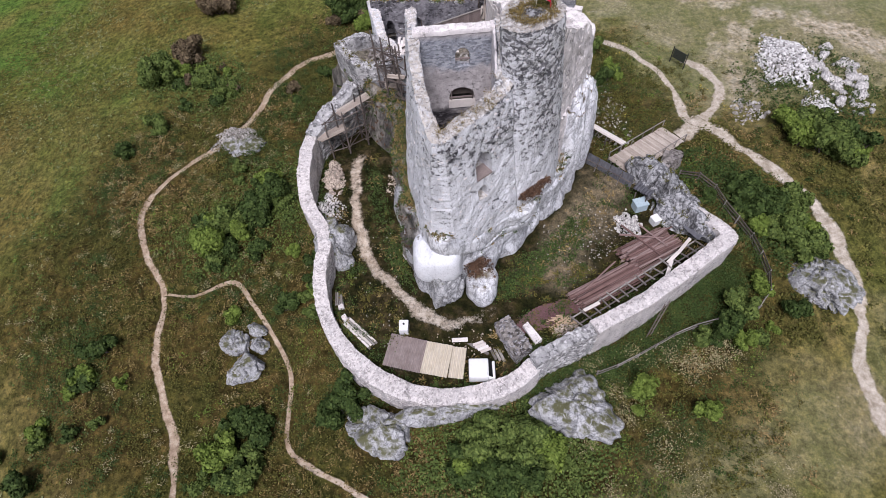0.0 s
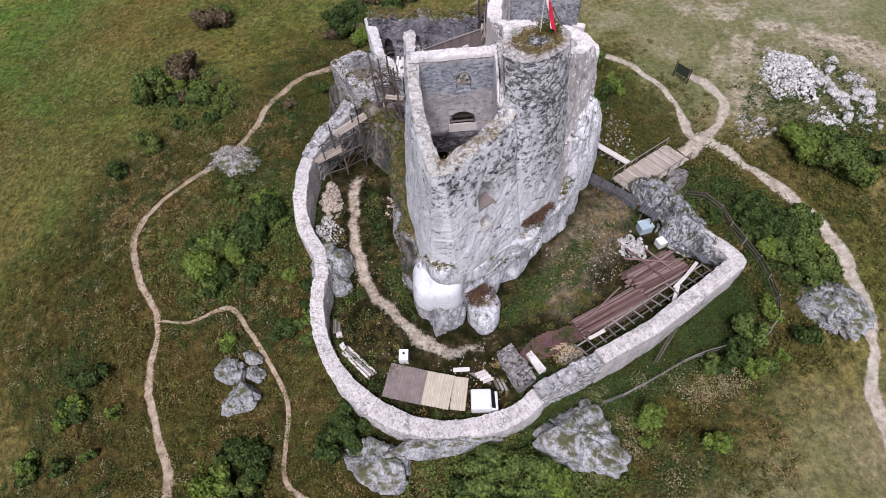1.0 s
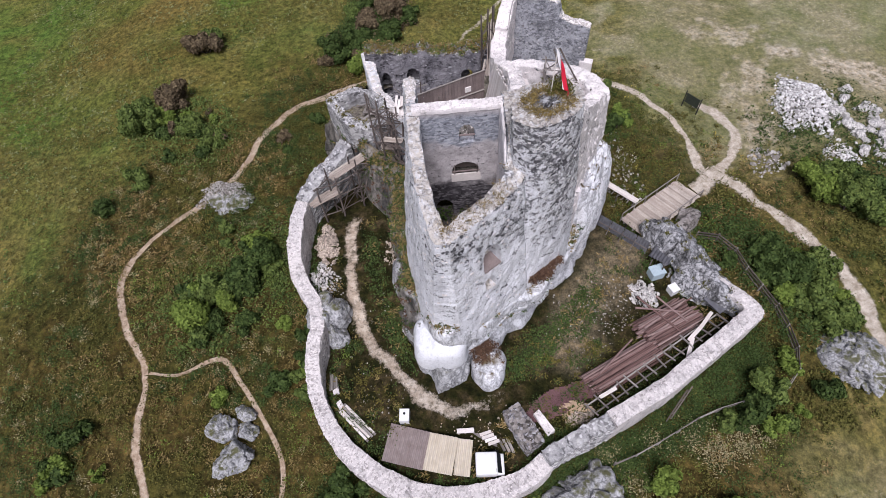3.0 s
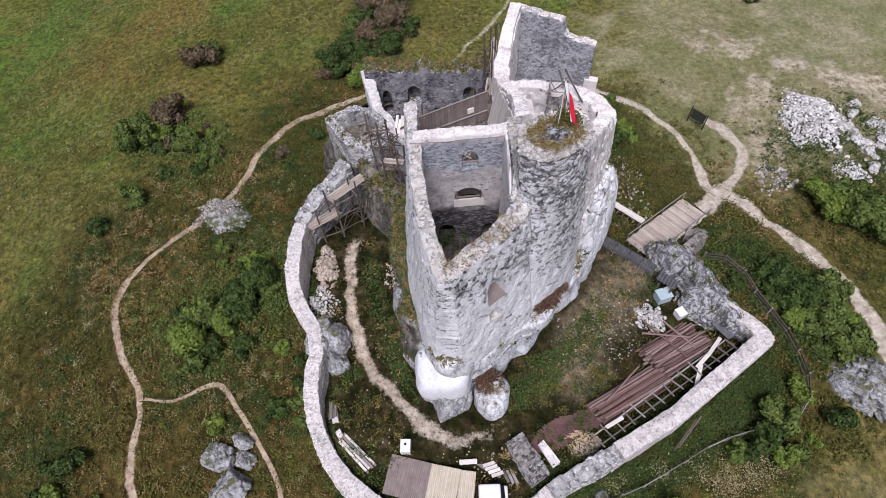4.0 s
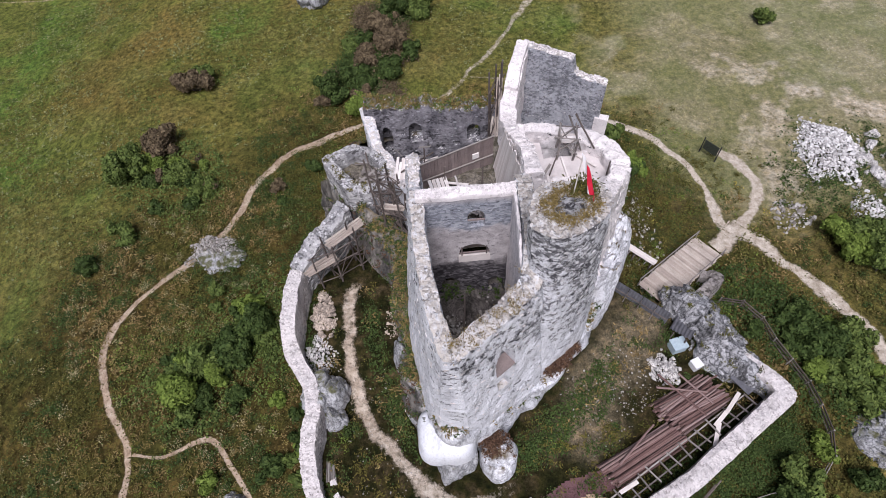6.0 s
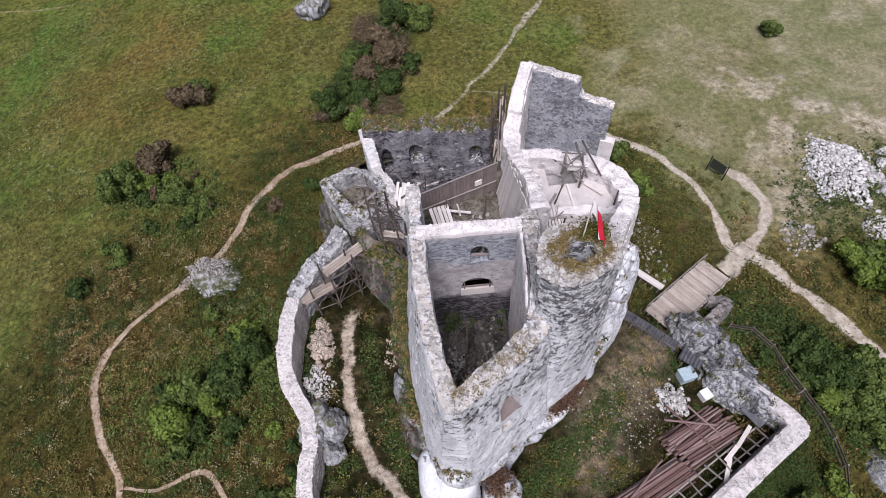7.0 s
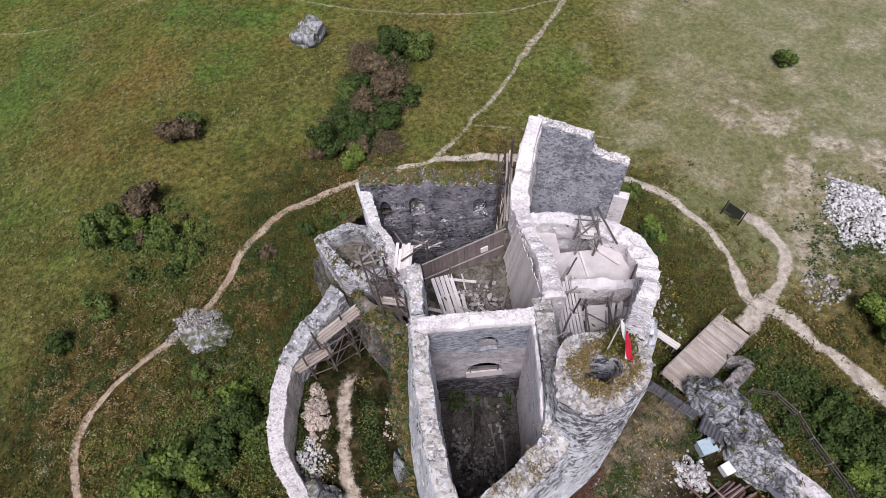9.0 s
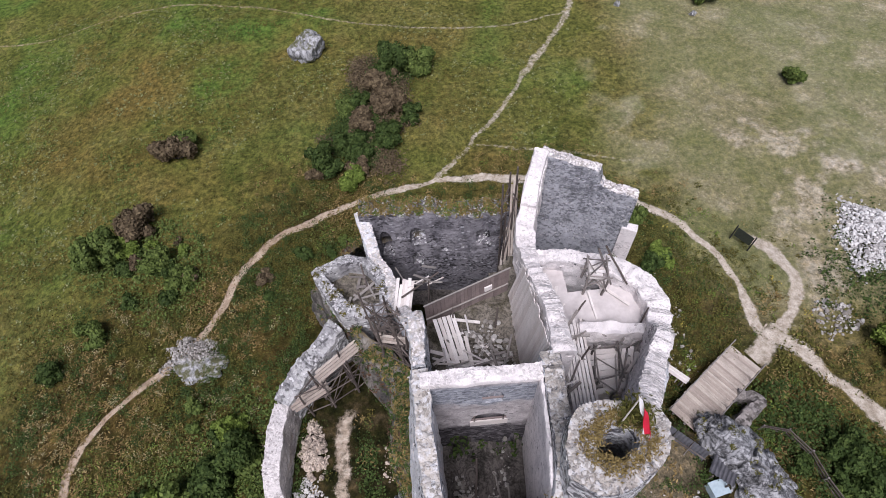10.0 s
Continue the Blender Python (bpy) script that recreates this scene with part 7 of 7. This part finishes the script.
# ---- rough grass, herbs and flowers ----
def herb_patch(name, pts, leaf, mat, per, spread, height, seed, label, stretch=1.6):
    rng = np.random.default_rng(seed)
    n = len(pts)
    size = rng.uniform(0.6, 1.4, n)
    c = np.repeat(pts, per, 0)
    s = np.repeat(size, per)[:, None]
    c = c + rng.normal(size=c.shape) * (spread, spread, 0) * s
    c[:, 2] += rng.uniform(0.03, 1.0, len(c)) * height * s[:, 0]
    return tagged(make(name, leaf_quads(c, leaf, rng, stretch, np.tile((0.0, 0.0, 1.0), (len(c), 1))), mat), label, "plants", kind="stuff")


def sow(n, seed, where, x0=-60.0, x1=56.0, y0=-9.0, y1=105.0, keep_off=0.75):
    """Plan points with the density that where(x, y) gives, off the paths and the buildings."""
    rng = np.random.default_rng(seed)
    x, y = rng.uniform(x0, x1, 6 * n), rng.uniform(y0, y1, 6 * n)
    ok = rng.uniform(size=6 * n) < where(x, y)
    x, y = x[ok][: 2 * n], y[ok][: 2 * n]
    ok = ~inside(CASTLE_PLAN, x, y) & (far_from(COURT[:19], x, y) > 0.75)
    for key, (width, line) in PATHS.items():
        ok &= far_from(line, x, y) > keep_off * width
    x, y = x[ok][:n], y[ok][:n]
    return np.c_[x, y, ground_z(x, y)]


CASTLE_PLAN = [(-2.2, 21), (3.2, 21), (5, 25), (11.5, 29), (14.5, 33), (16.3, 37), (16.5, 49), (8, 52), (-6, 52.5), (-11.5, 46), (-12, 37), (-6, 39), (-5, 32)]


def clumps(x, y, scale, seed, lo, hi):
    return smooth(lo, hi, fbm(np.c_[x, y, 0 * x], scale, 4, seed))


herb_patch("grass", sow(8000, 1, lambda x, y: rough(x, y) * (0.1 + 0.9 * clumps(x, y, 0.13, 11, -0.1, 0.5))), 0.085, GRASS, 14, 0.2, 0.3, 51, "tall rough yellow-green grass tussocks", 3.2)
herb_patch("dry_grass", sow(3600, 2, lambda x, y: rough(x, y) * clumps(x, y, 0.09, 12, 0.0, 0.5)), 0.075, DRY, 16, 0.2, 0.4, 52, "dry straw-coloured grass and seed heads", 2.8)
herb_patch("herbs", sow(5000, 3, lambda x, y: rough(x, y) * clumps(x, y, 0.14, 13, 0.0, 0.5)), 0.09, LEAF_B, 18, 0.2, 0.35, 53, "low dark green herbs")
herb_patch("herbs", sow(1800, 4, lambda x, y: rough(x, y) * clumps(x, y, 0.2, 14, 0.1, 0.6)), 0.09, LEAF_D, 16, 0.2, 0.3, 54, "low bright green herbs")
PETAL = leaf_mat("whitish flower heads", (0.18, 0.155, 0.07), (0.27, 0.235, 0.115), (0.37, 0.335, 0.19))
YELLOW = leaf_mat("yellow flower heads", (0.26, 0.24, 0.06), (0.36, 0.33, 0.09), (0.42, 0.40, 0.14))
SILVER = leaf_mat("grey-green thistles", (0.13, 0.17, 0.09), (0.19, 0.23, 0.13), (0.27, 0.31, 0.19))
herb_patch("wild_flowers", sow(800, 5, lambda x, y: smooth(-6, -20, x) * smooth(44, 34, y) * clumps(x, y, 0.35, 15, 0.0, 0.4)), 0.075, PETAL, 22, 0.16, 0.45, 55, "small cream wild flower heads", 1.1)
herb_patch("wild_flowers", sow(450, 6, lambda x, y: rough(x, y) * clumps(x, y, 0.13, 16, 0.15, 0.6) * smooth(0, 20, x)), 0.14, YELLOW, 7, 0.2, 0.5, 56, "yellowish flowering weeds", 1.2)
herb_patch("thistles", sow(2600, 7, lambda x, y: smooth(30, 0, x) * smooth(46, 60, y) * clumps(x, y, 0.1, 17, -0.2, 0.5) + 0.2 * smooth(-28, -40, x)), 0.17, SILVER, 4, 0.12, 0.2, 57, "grey-green thistles in the meadow", 1.3)
herb_patch("meadow_grass", sow(6000, 8, lambda x, y: (0.15 + 0.85 * clumps(x, y, 0.09, 18, -0.3, 0.5)) * smooth(22, 8, x), y0=40), 0.10, GRASS, 6, 0.22, 0.15, 58, "short meadow grass", 3.0)
scrub = lambda x, y: smooth(4.6, 1.6, np.abs(x + 5.4 - 0.22 * (y - 72)) + 2.2 * fbm(np.c_[x, y, 0 * x], 0.22, 3, 91)) * smooth(60, 65, y + 0.4 * x) * smooth(85, 79, y)
herb_patch("thicket", sow(1500, 9, lambda x, y: scrub(x, y) * (1 - clumps(x, y, 0.25, 19, -0.1, 0.25)), -16, 6, 58, 86), 0.15, LEAF_C, 20, 0.4, 0.8, 59, "low brown thicket of bare shrubs")
herb_patch("thicket", sow(1100, 10, lambda x, y: scrub(x, y) * clumps(x, y, 0.25, 19, -0.2, 0.2), -16, 6, 58, 86), 0.15, LEAF_B, 20, 0.4, 0.8, 60, "low dark green thicket")
herb_patch("thicket", sow(500, 11, lambda x, y: smooth(4.2, 1.5, far_from([(26.5, 35), (29, 31), (31, 26)], x, y)), 18, 40, 16, 44, 1.9), 0.15, LEAF_B, 20, 0.4, 0.8, 61, "dense dark green growth on the slope")
herb_patch("thicket", sow(300, 12, lambda x, y: smooth(6, 2, far_from([(-22, 32), (-18, 34), (-16, 37)], x, y)), -30, -10, 24, 44), 0.15, LEAF_A, 20, 0.4, 0.8, 62, "dense green growth on the slope")
herb_patch("thicket", sow(433, 13, lambda x, y: smooth(5, 2, far_from([(-1, 9), (4, 9.5), (8, 9)], x, y)), -8, 14, 3, 14), 0.15, LEAF_A, 20, 0.4, 0.8, 63, "dense green growth below the wall")
herb_patch("thicket", sow(300, 14, lambda x, y: smooth(6, 2, far_from([(-31, 57), (-27, 56), (-25, 53)], x, y)), -40, -16, 46, 66), 0.15, LEAF_A, 20, 0.4, 0.8, 64, "dense green growth in the meadow")
rng = np.random.default_rng(8)
RUST = leaf_mat("dead rust-brown growth", (0.05, 0.032, 0.028), (0.095, 0.06, 0.05), (0.15, 0.10, 0.08))
CREAM = leaf_mat("cream umbels and seed heads", (0.21, 0.205, 0.135), (0.31, 0.305, 0.22), (0.42, 0.41, 0.32))
OLIVE = leaf_mat("olive-green weeds", (0.051, 0.0578, 0.017), (0.0935, 0.102, 0.0306), (0.145, 0.153, 0.051))
TAN = leaf_mat("tan dead grass", (0.15, 0.115, 0.055), (0.24, 0.19, 0.10), (0.34, 0.28, 0.165))
wild_west = lambda x, y: rough(x, y) * smooth(-11, -16, x) * smooth(58, 46, y)
wild_south = lambda x, y: smooth(8, 12, x) * smooth(27, 23, x) * smooth(19, 16, y) * smooth(2, 6, y)
herb_patch("umbels", sow(1150, 31, lambda x, y: wild_west(x, y) * (0.12 + 0.88 * clumps(x, y, 0.16, 41, -0.1, 0.45))), 0.09, CREAM, 34, 0.2, 0.5, 141, "cream flowering weeds standing in clumps", 1.1)
herb_patch("umbels", sow(170, 32, lambda x, y: wild_south(x, y) * clumps(x, y, 0.3, 42, 0.0, 0.4), 5, 30, 0, 20), 0.09, CREAM, 60, 0.34, 0.7, 142, "cream flowering weeds below the wall", 1.1)
herb_patch("weeds", sow(4200, 33, lambda x, y: np.maximum(rough(x, y), 0.8 * wild_south(x, y)) * (0.2 + 0.8 * clumps(x, y, 0.22, 43, -0.2, 0.4))), 0.1, OLIVE, 30, 0.24, 0.45, 143, "olive-green weeds in dense clumps", 1.5)
herb_patch("weeds", sow(2600, 34, lambda x, y: rough(x, y) * clumps(x, y, 0.12, 44, 0.05, 0.45)), 0.1, LEAF_B, 64, 0.28, 0.6, 144, "dark green weeds in dense clumps", 1.5)
herb_patch("weeds", sow(700, 35, lambda x, y: rough(x, y) * clumps(x, y, 0.14, 45, 0.15, 0.5)), 0.1, LEAF_D, 40, 0.28, 0.5, 145, "bright green weeds in clumps", 1.5)
herb_patch("dead_grass", sow(3800, 36, lambda x, y: np.maximum(rough(x, y), 0.6 * wild_south(x, y)) * clumps(x, y, 0.1, 46, 0.0, 0.4)), 0.09, TAN, 20, 0.28, 0.3, 146, "tan dead grass lying in swathes", 3.4)
herb_patch("weeds", sow(600, 39, lambda x, y: smooth(3.2, 1.0, far_from([(7, 13.8), (12, 16.4), (17, 18.4), (24, 22.5)], x, y)), 4, 28, 10, 26), 0.1, LEAF_B, 50, 0.3, 0.5, 149, "dark green weeds along the foot of the wall", 1.5)
herb_patch("weeds", sow(1700, 37, lambda x, y: smooth(-4, -14, x) * smooth(50, 58, y) * clumps(x, y, 0.12, 47, 0.1, 0.5) + 0.5 * smooth(-30, -40, x) * clumps(x, y, 0.12, 48, 0.1, 0.5)), 0.15, LEAF_A, 10, 0.26, 0.25, 147, "green weeds in the meadow", 1.5)
herb_patch("weeds", sow(900, 38, lambda x, y: smooth(24, 30, x) * smooth(46, 40, y) * smooth(14, 20, y) * (0.2 + 0.8 * clumps(x, y, 0.2, 49, -0.1, 0.4)), 22, 56, 12, 50), 0.15, OLIVE, 20, 0.3, 0.4, 148, "olive-green weeds on the slope", 1.5)


herb_patch("thicket", sow(333, 15, lambda x, y: smooth(7, 3, far_from([(20, 47), (19, 53), (12, 56)], x, y)), 12, 30, 40, 62), 0.12, OLIVE, 22, 0.3, 0.5, 65, "dense low green growth behind the castle")
herb_patch("thicket", sow(333, 16, lambda x, y: smooth(5, 2, far_from([(-13, 50), (-10, 55), (-4, 56)], x, y)), -20, 2, 44, 62), 0.12, OLIVE, 22, 0.3, 0.5, 66, "dense low green growth behind the castle")


def top_grass(ob, n, seed, label, mat=DRY, lo=0.7, zmin=-99.0, xlim=(-99, 99), leaf=0.08, per=9):
    p, _ = surface_points(ob, n, np.random.default_rng(seed), lo, 1.0)
    ok = (p[:, 2] > zmin) & (p[:, 0] > xlim[0]) & (p[:, 0] < xlim[1])
    if ob is base_rock:
        ok &= ~((p[:, 1] > 40) & (p[:, 0] > -5.5) & (p[:, 0] < 13))
    return herb_patch("wall_grass", p[ok], leaf, mat, per, 0.13, 0.3, seed, label, 3.2)


top_grass(north, 420, 71, "dry grass growing on the wall top", zmin=11.9)
top_grass(north, 200, 72, "green weeds growing on the wall top", LEAF_A, zmin=11.9)
q = rng.uniform(0, 2 * math.pi, 150)
ring = np.c_[6.5 + rng.uniform(0.75, 1.45, 150) * np.cos(q), 29.0 + rng.uniform(0.6, 1.15, 150) * np.sin(q), np.full(150, 23.42)]
herb_patch("wall_grass", ring, 0.05, DRY, 18, 0.12, 0.3, 73, "dry grass growing round the hollow of the tower top", 3.2)
herb_patch("wall_grass", rng.normal(size=(26, 3)) * (0.35, 0.3, 0.03) + (7.3, 29.9, 23.45), 0.07, OLIVE, 26, 0.16, 0.5, 93, "green tuft of grass beside the flag pole", 3.0)
top_grass(keep, 260, 85, "dry grass on the keep's wall tops", zmin=17, leaf=0.04, per=16, xlim=(0.2, 4.3))
top_grass(base_rock, 700, 75, "dark green weeds on the ledges of the crag", LEAF_B, zmin=4)
top_grass(base_rock, 600, 76, "dry grass on the ledges of the crag", DRY, zmin=3)
top_grass(base_rock, 900, 82, "brown dry grass on the eastern ledge", DRY, lo=0.6, zmin=7.5, xlim=(4.5, 14))
for k, rib in enumerate(ribs[0:2]):
    top_grass(rib, 160, 83 + k, "brown dry grass on a rock ledge", DRY, lo=0.35, zmin=9)
top_grass(base_rock, 1300, 89, "dark weeds hanging on the western crag", LEAF_B, lo=-0.1, zmin=2.5, xlim=(-8, -2.3))
top_grass(base_rock, 900, 90, "brown dead grass hanging on the western crag", RUST, lo=-0.1, zmin=3.5, xlim=(-8, -2.0))
weeds = np.random.default_rng(12).uniform((-0.2, 32.2, 9.3), (4.6, 33.2, 9.5), (10, 3))
court = sow(1800, 21, lambda x, y: inside(COURT, x, y) * np.maximum(smooth(2.2, 0.4, far_from([(-3, 23), (-4.5, 30), (-5, 35)], x, y)), smooth(2.0, 0.3, far_from([(4, 22), (8, 25), (12, 28.5)], x, y)) + smooth(1.6, 0.6, far_from(COURT[:18], x, y))), -12, 20, 13, 38)
herb_patch("herbs", court, 0.12, LEAF_B, 10, 0.24, 0.25, 91, "low green weeds in the yard")
heapside = sow(420, 22, lambda x, y: smooth(7, 2, far_from([(39, 45), (42, 49), (44.5, 47), (44, 42)], x, y)), 33, 50, 38, 56)
herb_patch("herbs", heapside, 0.15, LEAF_B, 14, 0.35, 0.5, 92, "green weeds between the rubble heaps")
herb_patch("weeds", weeds, 0.16, LEAF_B, 12, 0.2, 0.7, 90, "dark weeds growing on the keep's floor")
top_grass(annexe, 30, 77, "weeds growing on the annexe wall", GRASS)
top_grass(rock_e, 90, 78, "weeds growing on the outcrop", OLIVE, lo=0.5, zmin=1)
top_grass(shelf, 260, 88, "brown dead grass on the rock shelf", RUST, lo=0.3, zmin=9.4, leaf=0.08, per=10)
herb_patch("wall_grass", np.random.default_rng(79).normal(size=(150, 3)) * (0.45, 0.5, 0.22) + (2.55, 23.3, 4.75), 0.09, RUST, 12, 0.13, 0.25, 79, "rust-brown dead growth on the rock pinnacle", 2.0)
top_grass(base_rock, 1500, 80, "brown dry grass on the western ledge", DRY, lo=0.6, zmin=7, xlim=(-6, -0.5))
top_grass(base_rock, 1500, 81, "dark weeds on the western ledge", LEAF_B, lo=0.5, zmin=6, xlim=(-6, -0.5))
